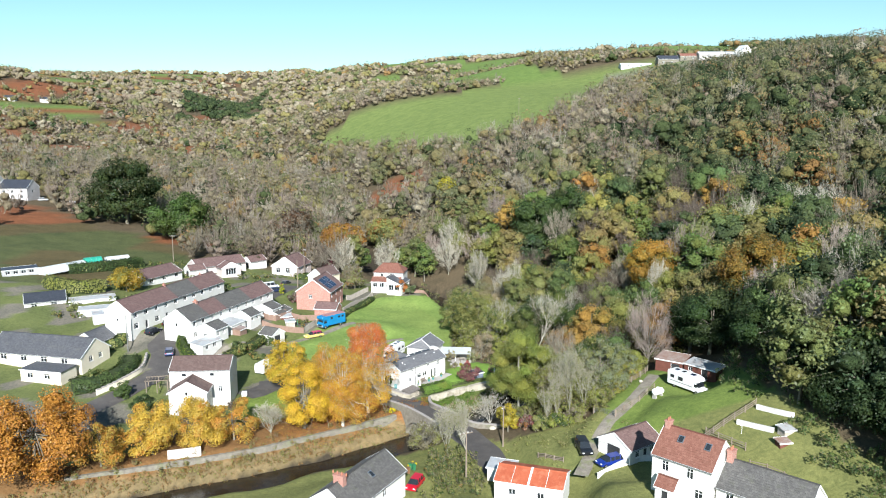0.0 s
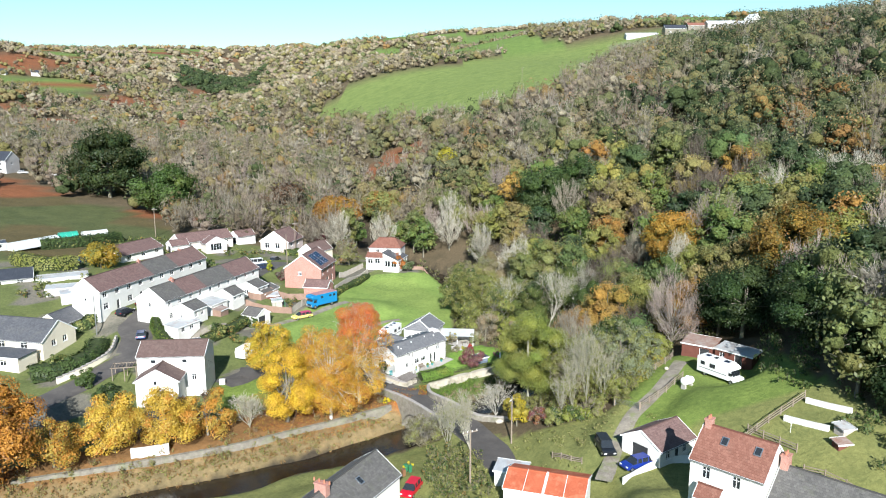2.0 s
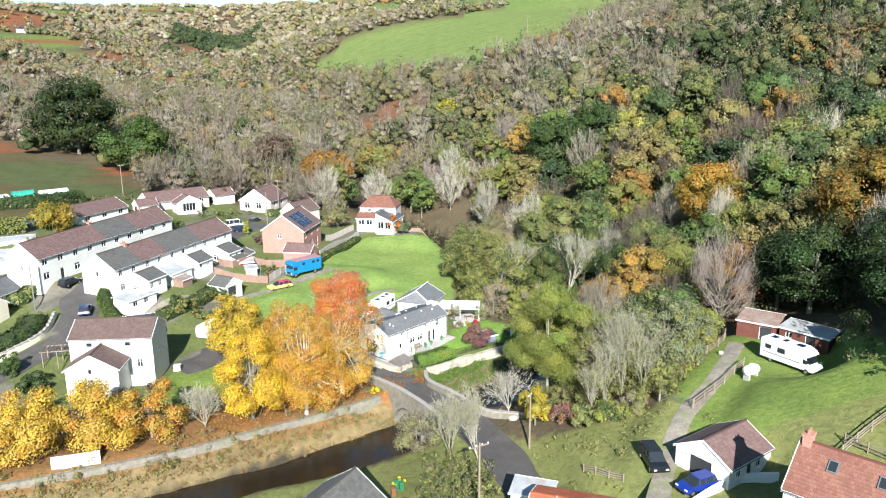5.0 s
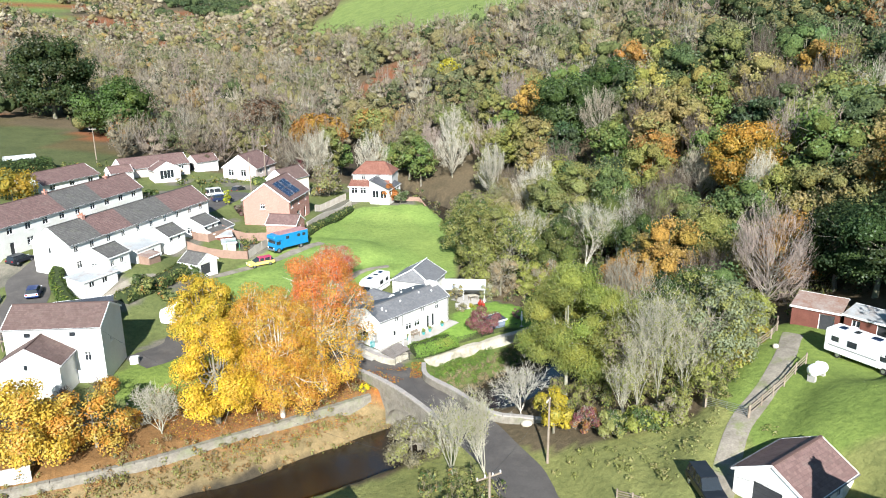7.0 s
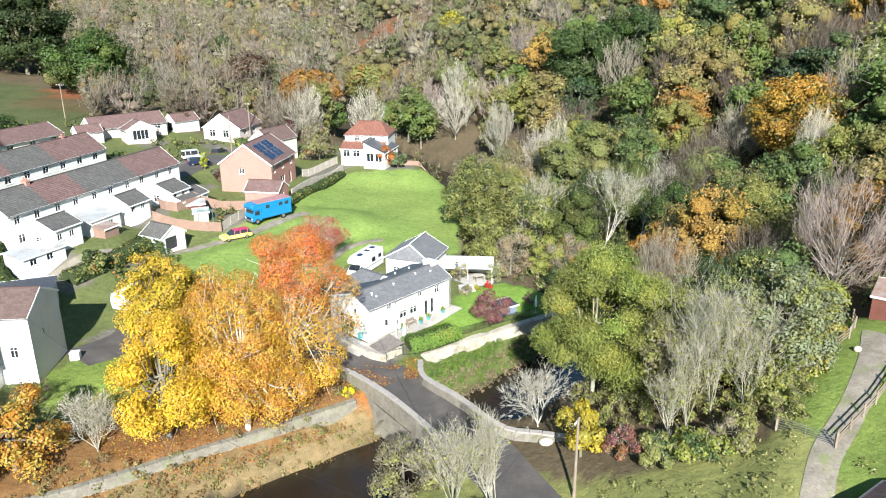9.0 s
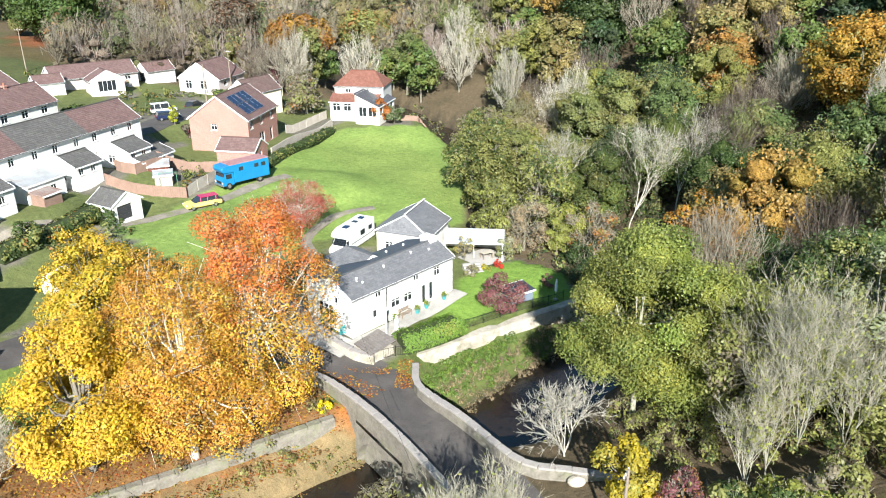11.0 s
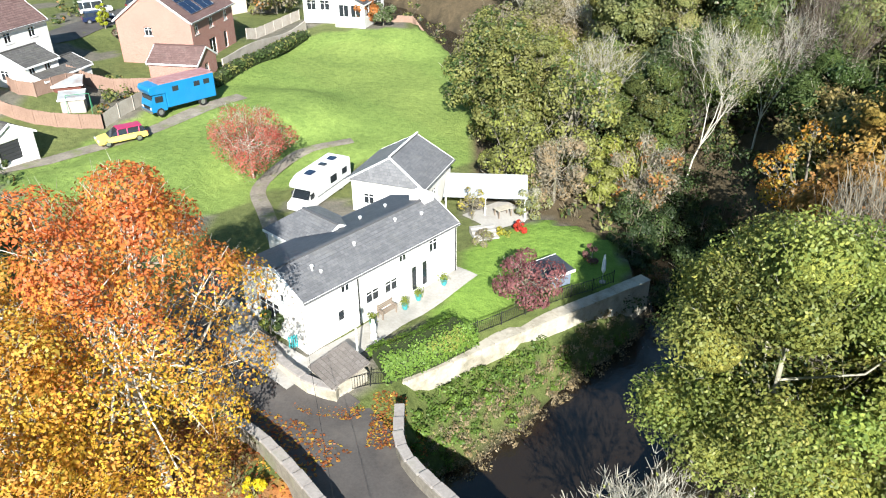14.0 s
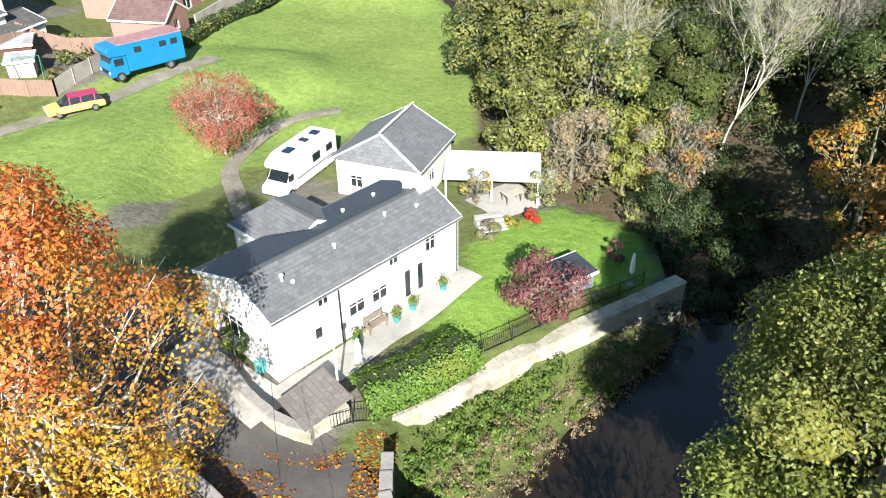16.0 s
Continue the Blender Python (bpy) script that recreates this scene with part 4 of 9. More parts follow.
# the brick house with solar panels
brick = house("brick_house", "red brick house with brown tiles and roof solar panels", "house", (-30.6, 200.6), 80, 11.2, 9.6, 5.4, 5.2, 3.4, M_BRICK, M_MAROON,
              wins("left", (3.5,), 3.3, 1.0, 1.0) + wins("front", (0.8, 4.6, 8.6), 3.4, 1.0, 1.2) + [("front", 4.0, 0.05, 1.8, 2.1, "patio", 1), ("front", 8.0, 0.05, 1.0, 2.1, "patio", 0), ("front", 1.2, 0.4, 1.0, 1.5, "win", 1)], verge=0.25)
sl = math.hypot(4.8, 3.4)
for i in range(2):
    for j in range(2):
        bm = bmesh.new()
        box(bm, 0, 2.8, 0, 2.05, 0, 0.05)
        pn = part("solar_panel", bm, M_SOLAR, brick)
        k = 3.4 / 4.8
        y0 = 0.5 + j * 2.15 * 4.8 / sl
        pn.matrix_local = Matrix.Translation((1.6 + i * 3.2, y0, 5.2 + y0 * k + 0.09)) @ Matrix.Rotation(math.atan(k), 4, "X")
        fr = bmesh.new()
        for q in ((0, 2.8, 0, 0.04, 0.05, 0.06), (0, 2.8, 2.01, 2.05, 0.05, 0.06), (0, 0.04, 0, 2.05, 0.05, 0.06), (2.76, 2.8, 0, 2.05, 0.05, 0.06), (1.38, 1.41, 0, 2.05, 0.05, 0.056)):
            box(fr, *q)
        part("panel_frame", fr, M_METAL, pn)
house("brick_garage", "brick garage with a brown tiled roof", "garage", (-33.9, 194.4), -10, 6.0, 4.4, 5.2, 2.5, 1.3, M_BRICK, M_MAROON, wins("right", (1.6,), 1.1, 0.9, 0.9), gutters=False)

# houses at the head of the field and behind the terraces
house("field_house", "white house with a red tiled roof beyond the field", "house", (-21.0, 226.0), -8, 9.0, 7.0, 6.6, 4.6, 2.2, M_RENDER, M_REDTILE, wins("front", (1.0, 3.4, 6.0), 0.9, 1.2, 1.3) + wins("front", (2.0, 5.4), 3.2, 1.0, 0.8), hips=(2.2, 2.2))
lean_to("conservatory", "white conservatory with a blue-grey pitched roof", "conservatory", (-12.4, 219.6), 75, 8.0, 4.5, 6.4, 2.2, 4.2, M_RENDER, M_SLATE, [("front", 0.5 + i * 1.8, 0.2, 1.4, 1.7, "patio", 1) for i in range(4)] + [("left", 0.6 + i * 1.8, 0.2, 1.5, 1.7, "patio", 1) for i in range(2)])
lean_to("porch_roof", "red tiled lean-to along the front of the white house", "house extension", (-21.6, 223.1), -8, 8.6, 2.9, 6.5, 2.3, 3.3, M_RENDER, M_REDTILE, [("front", 0.5 + i * 2.0, 0.6, 1.4, 1.4, "win", 1) for i in range(4)])

# ---- trees ----
def unit(v):
    return v / (np.linalg.norm(v, axis=-1, keepdims=True) + 1e-9)


def cards(c, nrm, size, rng, slim=0.62):
    """Leaf-shaped quads at the places c, facing about nrm."""
    n = len(c)
    t = unit(np.cross(nrm, rng.normal(size=(n, 3))))
    b = np.cross(nrm, t)
    s = (size * rng.uniform(0.65, 1.3, n))[:, None]
    q = np.stack([c + t * s, c + b * s * slim + nrm * s * 0.15, c - t * s, c - b * s * slim + nrm * s * 0.15], 1)
    return q.reshape(-1, 3)


def slivers(c, way, length, width, rng):
    """Twigs: slim quads along their way."""
    n = len(c)
    w = unit(np.cross(way, rng.normal(size=(n, 3))))
    ln = (length * rng.uniform(0.6, 1.3, n))[:, None]
    q = np.stack([c - way * ln * 0.5 - w * width, c - way * ln * 0.5 + w * width, c + way * ln * 0.5 + w * width * 0.3, c + way * ln * 0.5 - w * width * 0.3], 1)
    return q.reshape(-1, 3)


def lobes_of(rng, h, r, k, low=0.25, spread=1.0):
    """The clumps that make up a crown: centres and radii, inside an egg-shaped outline."""
    base, top = h * low, h
    out = []
    for i in range(k):
        f = (i + rng.uniform(0.2, 0.9)) / k
        z = base + (top - base) * (0.12 + 0.80 * f)
        env = r * math.sin(math.pi * min(0.97, 0.22 + 0.66 * f)) ** 0.7
        a = i * 2.4 + rng.uniform(-0.7, 0.7)
        d = env * rng.uniform(0.30, 0.92) * spread
        s = r * rng.uniform(0.22, 0.46) * (0.75 + 0.4 * math.sin(math.pi * f))
        out.append((d * math.cos(a), d * math.sin(a), z - s * 0.3, s, s * rng.uniform(0.65, 0.95)))
    return np.array(out)


def ball(sub):
    bm = bmesh.new()
    bmesh.ops.create_icosphere(bm, subdivisions=sub, radius=1.0)
    v = np.array([q.co[:] for q in bm.verts])
    f = np.array([[q.index for q in t.verts] for t in bm.faces])
    bm.free()
    return v, f


BALLS = {1: ball(1), 2: ball(2)}


def egg(rng, h, r, low):
    """The half-axes and the middle of a crown's outline."""
    axes = np.array((r * rng.uniform(0.86, 1.14), r * rng.uniform(0.86, 1.14), h * (1 - low) * 0.5))
    return axes, np.array((rng.normal() * 0.06 * r, rng.normal() * 0.06 * r, h * (1 + low) * 0.5))


def clumps_on(rng, h, r, low, k, girth=0.43):
    """Leaf clumps set over a crown's outline, with hollows and bays between: rows of centre, radius, half-height."""
    axes, mid = egg(rng, h, r, low)
    i = np.arange(k) + 0.5
    z = 1 - 1.84 * i / k
    a = i * 2.39996 + rng.uniform(0, 6.28)
    d = unit(np.column_stack([np.cos(a) * np.sqrt(1 - z * z), np.sin(a) * np.sqrt(1 - z * z), z]) + rng.normal(size=(k, 3)) * 0.16)
    taper = np.where(d[:, 2] < 0, 1 - 0.25 * np.abs(d[:, 2]), 1 - 0.10 * d[:, 2])
    c = d * (rng.uniform(0.62, 0.86, k) * taper)[:, None] * axes + mid
    s = r * girth * math.sqrt(26 / k) * rng.uniform(0.66, 1.32, k)
    return np.column_stack([c, s, s * rng.uniform(0.6, 0.95, k)]), mid


def clump_leaves(rng, lobes, mid, n, size, rough=0.5, up=0.25):
    """Leaves over the outer side of each clump; gives the quads and which clump each leaf is of."""
    w = lobes[:, 3] ** 2
    k = rng.choice(len(lobes), n, p=w / w.sum())
    out = unit(lobes[k, :3] - mid)
    d = unit(rng.normal(size=(n, 3)) + out * 0.75 + (0, 0, 0.45))
    rad = np.column_stack([lobes[k, 3], lobes[k, 3], lobes[k, 4]]) * rng.uniform(0.72, 1.16, (n, 1))
    return cards(lobes[k, :3] + d * rad, unit(d + rng.normal(size=(n, 3)) * rough + (0, 0, up)), size, rng), k


def clump_mass(rng, lobes, mid, shrink, sub):
    """The closed foliage within the clumps and at the heart of the crown; verts, triangles and the clump of each vertex."""
    v, f = BALLS[sub]
    n, m = len(lobes), len(v)
    rad = np.column_stack([lobes[:, 3], lobes[:, 3], lobes[:, 4]])[:, None] * shrink
    q = lobes[:, None, :3] + v[None] * rad * rng.uniform(0.76, 1.14, (n, m, 1))
    return q.reshape(-1, 3), (f[None] + (np.arange(n) * m)[:, None, None]).reshape(-1, 3), np.repeat(np.arange(n), m)


def brush(rng, h, r, low, limbs, twigs, width, length=0.09):
    """A leafless crown: limbs that rise and spread from the stem, and twigs along their outer halves; as quads and the share of limbs."""
    axes, mid = egg(rng, h, r, low)
    d = unit(rng.normal(size=(limbs, 3)) * (1, 1, 0.75) + (0, 0, 0.55))
    end = d * rng.uniform(0.72, 1.06, (limbs, 1)) * axes + mid
    start = np.column_stack([rng.normal(size=(limbs, 2)) * 0.05 * r, h * rng.uniform(0.08, 0.42, limbs)])
    knee = start * 0.45 + end * 0.55 + np.column_stack([(end - start)[:, :2] * 0.10, -0.03 * h * np.ones(limbs)])
    q = []
    for a, b, w0 in ((start, knee, 2.6), (knee, end, 1.5)):
        way = b - a
        side = unit(np.cross(way, rng.normal(size=(limbs, 3)))) * width * w0
        q.append(np.stack([a - side, a + side, b + side * 0.6, b - side * 0.6], 1).reshape(-1, 3))
    k = rng.integers(0, limbs, twigs)
    t = rng.uniform(0.15, 1.12, twigs)[:, None]
    c = knee[k] + (end - knee)[k] * t + rng.normal(size=(twigs, 3)) * 0.075 * r
    way = unit(unit((end - knee)[k]) * 0.8 + rng.normal(size=(twigs, 3)) * 0.42 + (0, 0, 0.45))
    q.append(slivers(c, way, h * length, width, rng))
    return np.concatenate(q), limbs * 8


def leaf_crown(rng, lobes, n, size, up=0.35, rough=0.42):
    w = lobes[:, 3] ** 2
    k = rng.choice(len(lobes), n, p=w / w.sum())
    out = lobes[k, :3] * (1, 1, 0) / (np.abs(lobes[:, :2]).max() + 1e-6)
    d = unit(rng.normal(size=(n, 3)) + out * 0.7 + (0, 0, 0.4))
    rad = rng.uniform(0.50, 1.09, n) ** 0.6
    c = lobes[k, :3] + d * rad[:, None] * np.column_stack([lobes[k, 3], lobes[k, 3], lobes[k, 4]])
    nrm = unit(d * 1.0 + rng.normal(size=(n, 3)) * rough + (0, 0, up))
    return cards(c, nrm, size, rng)


def twig_crown(rng, lobes, n, length, width):
    w = lobes[:, 3] ** 2
    k = rng.choice(len(lobes), n, p=w / w.sum())
    d = unit(rng.normal(size=(n, 3)) + (0, 0, 0.4))
    rad = rng.uniform(0.2, 1.1, n)
    c = lobes[k, :3] + d * rad[:, None] * np.column_stack([lobes[k, 3], lobes[k, 3], lobes[k, 4] * 1.15])
    out = lobes[k, :3] * (1, 1, 0) * 0.25
    way = unit(d * 0.5 + out + rng.normal(size=(n, 3)) * 0.35 + (0, 0, 0.9))
    return slivers(c, way, length, width, rng)


def limb_tubes(segs, sides=5):
    """Tapered tubes for (start, end, radius, radius) rows, as arrays of verts and quads."""
    a, b = np.array([s[0] for s in segs]), np.array([s[1] for s in segs])
    r0, r1 = np.array([s[2] for s in segs]), np.array([s[3] for s in segs])
    d = unit(b - a)
    ref = np.where(np.abs(d[:, 2:3]) > 0.9, (1.0, 0.0, 0.0), (0.0, 0.0, 1.0))
    u = unit(np.cross(d, ref))
    v = np.cross(d, u)
    ang = np.arange(sides) * 2 * math.pi / sides
    ring = u[:, None] * np.cos(ang)[None, :, None] + v[:, None] * np.sin(ang)[None, :, None]
    va = a[:, None] + ring * r0[:, None, None]
    vb = b[:, None] + ring * r1[:, None, None]
    verts = np.concatenate([va, vb], 1).reshape(-1, 3)
    base = (np.arange(len(segs)) * 2 * sides)[:, None]
    i, j = np.arange(sides), (np.arange(sides) + 1) % sides
    f = np.stack([base + i, base + j, base + sides + j, base + sides + i], -1).reshape(-1, 4)
    return verts, f


def limbs_to(rng, h, lobes, girth, fork=0.33):
    """A trunk that leans a little, and a bent limb to each clump."""
    lean = rng.normal(size=2) * 0.02 * h
    fk = np.array([lean[0], lean[1], h * fork])
    top = np.array([lean[0] * 2, lean[1] * 2, h * 0.78])
    segs = [((0, 0, -0.5), (fk * (0.5, 0.5, 0.5)), girth * 1.25, girth * 0.95), (fk * 0.5, fk, girth * 0.95, girth * 0.8), (fk, top, girth * 0.75, girth * 0.18)]
    segs = [tuple(np.array(q, float) if i < 2 else q for i, q in enumerate(s)) for s in segs]
    for lx, ly, lz, s, _ in lobes:
        t = rng.uniform(0.0, 0.55)
        a = fk + (top - fk) * t
        e = np.array([lx, ly, lz])
        mid = a * 0.5 + e * 0.5 + np.array([lx, ly, 0]) * 0.16 - (0, 0, 0.05 * h)
        g = girth * (0.45 - 0.3 * t)
        segs += [(a, mid, g, g * 0.7), (mid, e, g * 0.7, g * 0.22)]
        for _ in range(3):
            f = e + rng.normal(size=3) * s * 0.6
            segs.append((mid * 0.4 + e * 0.6, f, g * 0.35, g * 0.1))
    return segs


def fork_tree(rng, h, girth, depth=4, spread=0.42, kids=(5, 4, 3, 3, 3), bole=0.30):
    """A leafless tree, forked again and again."""
    segs, tips = [], [(np.zeros(3) + (0, 0, -0.4), np.array([0.0, 0.0, 1.0]), h * bole, girth)]
    grow = (0.58, 0.82) if bole > 0.2 else (0.66, 0.9)
    for level in range(depth):
        nxt = []
        for p, d, ln, g in tips:
            cur, way = p, d
            pts = [p]
            for i in range(2 if level < 3 else 1):
                way = unit(way + rng.normal(size=3) * 0.10 + (0, 0, 0.06))
                cur = cur + way * ln / (2 if level < 3 else 1)
                pts.append(cur)
            gg = np.linspace(g, g * 0.62, len(pts))
            for i in range(len(pts) - 1):
                segs.append((pts[i], pts[i + 1], gg[i], gg[i + 1]))
            if level == depth - 1:
                continue
            for c in range(kids[level]):
                a = rng.uniform(0, 2 * math.pi) if level else c * 2 * math.pi / kids[0] + rng.uniform(-0.4, 0.4)
                side = unit(np.cross(way, (math.cos(a), math.sin(a), 0.3)))
                out = rng.uniform(0.4, 1.0) * spread * (1.3 if level else 1.0)
                start = pts[-1] if c < 2 else pts[-1] * 0.55 + pts[-2] * 0.45
                nd = unit(way + side * out * 1.5 + (0, 0, 0.22))
                nxt.append((start, nd, (h * 0.27 if level == 0 and bole < 0.2 else ln) * rng.uniform(*grow), g * rng.uniform(0.38, 0.56)))
        tips = nxt
    return segs


GREEN, DARKGREEN, OLIVE, LIME = (0.072, 0.108, 0.034), (0.036, 0.060, 0.023), (0.128, 0.130, 0.052), (0.26, 0.28, 0.065)
GOLD, AMBER, RUST, RED = (0.58, 0.36, 0.045), (0.52, 0.25, 0.045), (0.32, 0.155, 0.05), (0.52, 0.11, 0.06)
TAN, ASH, PINKISH, DUN = (0.235, 0.20, 0.14), (0.40, 0.37, 0.31), (0.28, 0.225, 0.19), (0.18, 0.155, 0.12)
PLUM, WILLOW = (0.19, 0.07, 0.08), (0.21, 0.235, 0.14)


def crown_tint(rng, n4, tints, weights, verts, h):
    """A colour for each leaf, drawn from the tree's few colours in patches."""
    c = verts[::4]
    f = (wave(c[:, 0] + c[:, 2], c[:, 1] - 0.6 * c[:, 2], 3.1, rng.uniform(0, 9)) + 1) / 2 * 0.68 + rng.uniform(0, 0.32, len(c))
    cut = np.cumsum(np.array(weights, float) / sum(weights))
    k = np.minimum(np.searchsorted(cut, np.clip(f, 0, 0.999)), len(tints) - 1)
    col = np.array(tints)[k] * rng.uniform(0.84, 1.16, (len(c), 1))
    return np.repeat(col, 4, 0)


def leafy_tree(x, y, h, r, tints, weights, n, size, seed, label, category="tree", group="", k=14, low=0.25, girth=None, twigs=0, name="tree", bark=None, rough=0.42, core=0.0, sides=5, rise=None):
    rng = np.random.default_rng(seed)
    girth = girth or 0.025 * h
    ob = thing(name, label, category, pose(x, y, ground_z(x, y), 0, 0, rng.uniform(0, 360)), group)
    full = core >= 0.7
    which = None
    if full:
        lobes, mid = clumps_on(rng, h, r, low, k)
        v, f = limb_tubes(limbs_to(rng, h, lobes[:: max(1, k // 7)], girth), sides)
        q, which = clump_leaves(rng, lobes, mid, n, size, rough)
    else:
        lobes = lobes_of(rng, h, r, k, low)
        v, f = limb_tubes(limbs_to(rng, h, lobes, girth), sides)
        q = leaf_crown(rng, lobes, n, size, rough=rough)
    mesh_np("trunk", v, f, bark or M_BARK, ob)
    tint = crown_tint(rng, len(q), tints, weights, q, h)
    if full:
        tone = rng.uniform(0.78, 1.22, (len(lobes), 1)) * (1 + rng.normal(size=(len(lobes), 3)) * (0.06, 0.03, 0.04))
        tint = tint * np.repeat(tone[which], 4, 0)
    if rise:
        z = q[::4, 2].repeat(4) / h + np.repeat(rng.normal(size=len(q) // 4) * 0.06, 4)
        c = q[::4]
        f = np.clip(0.55 * wave(c[:, 0] - 0.5 * c[:, 2], c[:, 1] + 0.7 * c[:, 2], 2.7, 4) + rng.normal(size=len(c)) * 0.3 + 0.45 - 1.1 * (c[:, 2] / h - rise[0]), 0, 1)[:, None]
        top = (np.array(rise[1]) * (1 - f) + np.array((0.60, 0.30, 0.055)) * f) * rng.uniform(0.8, 1.2, (len(c), 1))
        tint = np.where((z > rise[0])[:, None], np.repeat(top, 4, 0), tint)
        thin = np.repeat(rng.uniform(size=len(q) // 4), 4) > np.interp(z, (0.2, 0.42, rise[0], rise[0] + 0.05), (0.1, 0.62, 0.55, 0.0))
        q, tint = q[thin], tint[thin]
    if twigs:
        t = twig_crown(rng, lobes, twigs, size * 5, size * 0.11)
        q, tint = np.concatenate([q, t]), np.concatenate([tint, np.tile((0.46, 0.43, 0.36), (len(t), 1))])
    tagged(mesh_np("crown", q, np.arange(len(q)).reshape(-1, 4), M_LEAF, ob, tint), kind="stuff")
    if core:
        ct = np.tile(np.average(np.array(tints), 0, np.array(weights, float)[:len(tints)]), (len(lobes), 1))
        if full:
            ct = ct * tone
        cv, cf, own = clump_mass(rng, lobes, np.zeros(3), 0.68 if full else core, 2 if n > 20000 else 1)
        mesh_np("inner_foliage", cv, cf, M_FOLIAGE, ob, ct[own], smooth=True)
    return ob


def bare_tree(x, y, h, seed, label, tint=ASH, spread=0.42, twigs=900, r=None, girth=None, group="", category="tree", material=None, kids=(5, 4, 3, 3, 3), tw=0.018, sprigs=0, depth=5, bole=0.30):
    rng = np.random.default_rng(seed)
    ob = thing("bare_tree", label, category, pose(x, y, ground_z(x, y), 0, 0, rng.uniform(0, 360)), group)
    girth = girth or 0.014 * h
    segs = fork_tree(rng, h, girth, depth, spread, kids, bole)
    v, f = limb_tubes(segs, 4 if depth > 4 else 3)
    mesh_np("trunk", v, f, material or M_TWIG, ob)
    tips = np.array([s[1] for s in segs if s[2] < 0.3 * girth])
    ways = unit(np.array([s[1] - s[0] for s in segs if s[2] < 0.3 * girth]))
    k = rng.integers(0, len(tips), twigs)
    way = unit(ways[k] + rng.normal(size=(twigs, 3)) * 0.55 + (0, 0, 0.25))
    ln = h * 0.075
    q = slivers(tips[k] + way * ln * 0.45, way, ln, tw, rng)
    tt = np.tile(tint, (len(q), 1))
    if sprigs:
        k = rng.integers(0, len(tips), sprigs)
        s = cards(tips[k] + rng.normal(size=(sprigs, 3)) * 0.3, unit(rng.normal(size=(sprigs, 3)) + (0, 0, 0.4)), 0.11, rng)
        q, tt = np.concatenate([q, s]), np.concatenate([tt, np.tile(LIME, (len(s), 1))])
    tagged(mesh_np("spray", q, np.arange(len(q)).reshape(-1, 4), M_LEAF, ob, tt), kind="stuff")
    return ob


def brush_tree(x, y, h, r, seed, label, tint, n, width):
    """A leafless tree of the wood: a few pale limbs and a soft brush of twigs."""
    rng = np.random.default_rng(seed)
    ob = thing("bare_tree", label, "tree", pose(x, y, ground_z(x, y), 0, 0, rng.uniform(0, 360)), "woodland trees")
    mesh_np("trunk", *limb_tubes(limbs_to(rng, h * 0.8, lobes_of(rng, h * 0.9, r * 0.6, 4, 0.3), 0.010 * h, 0.12), 3), M_LICHEN, ob)
    q, limb = brush(rng, h, r, 0.12, max(16, n // 40), n, width)
    tt = np.repeat(np.asarray(tint) * rng.uniform(0.8, 1.25, (len(q) // 4, 1)), 4, 0)
    tt[:limb] = tt[:limb] * 0.5 + np.array((0.36, 0.335, 0.285)) * 0.5
    tagged(mesh_np("spray", q, np.arange(len(q)).reshape(-1, 4), M_LEAF, ob, tt), kind="stuff")
    return ob


# ---- woods ----
def wooded(x, y):
    e, _ = river_side(x, y)
    m = ~(inside(x, y, FIELD) | inside(x, y, VILLAGE) | inside(x, y, MEADOW) | inside(x, y, PADDOCK) | inside(x, y, HILLFIELD) | inside(x, y, FARMYARD) | inside(x, y, GARDEN))
    m &= ~field_patch(x, y) & ~(bracken_patch(x, y) & (wave(x, y, 31, 8) < 0.55))
    m &= (np.abs(e) > 5.5) | (y > 300)
    for cx, cy, cr in KEEP_CLEAR:
        m &= np.hypot(x - cx, y - cy) > cr
    m &= (y > 128) | (x > 48) | (y > 60) & (x < -150)
    return m


def scatter(x0, x1, y0, y1, gap, seed):
    rng = np.random.default_rng(seed)
    xs, ys = np.meshgrid(np.arange(x0, x1, gap), np.arange(y0, y1, gap))
    x, y = xs.ravel() + rng.uniform(-0.45, 0.45, xs.size) * gap, ys.ravel() + rng.uniform(-0.45, 0.45, xs.size) * gap
    keep = wooded(x, y)
    return x[keep], y[keep]


# The last kind's brown is darkened for shade on the right of the wood.
WOOD_MIX = [  # tints, weights, leafless?
    (((0.235, 0.205, 0.16), (0.28, 0.24, 0.175)), (1, 1), True), (((0.165, 0.165, 0.06), (0.21, 0.175, 0.075), (0.10, 0.14, 0.042)), (3, 1, 1), False), (((0.088, 0.122, 0.048), (0.13, 0.148, 0.058)), (3, 1), False), (((0.39, 0.36, 0.30), (0.31, 0.275, 0.20)), (1, 1), True),
    (((0.042, 0.062, 0.031), (0.064, 0.086, 0.04)), (2, 1), False), (((0.19, 0.195, 0.062), (0.24, 0.23, 0.07)), (3, 1), False), (((0.27, 0.145, 0.045), (0.17, 0.16, 0.06), (0.29, 0.185, 0.055)), (2, 2, 1), False), (((0.28, 0.225, 0.20), (0.23, 0.20, 0.155)), (2, 1), True), (((0.115, 0.09, 0.072), (0.15, 0.12, 0.09)), (1, 1), True),
]
"""Which kinds stand where: the far slope is dun and leafless, the near slope greener, the right flank dark."""


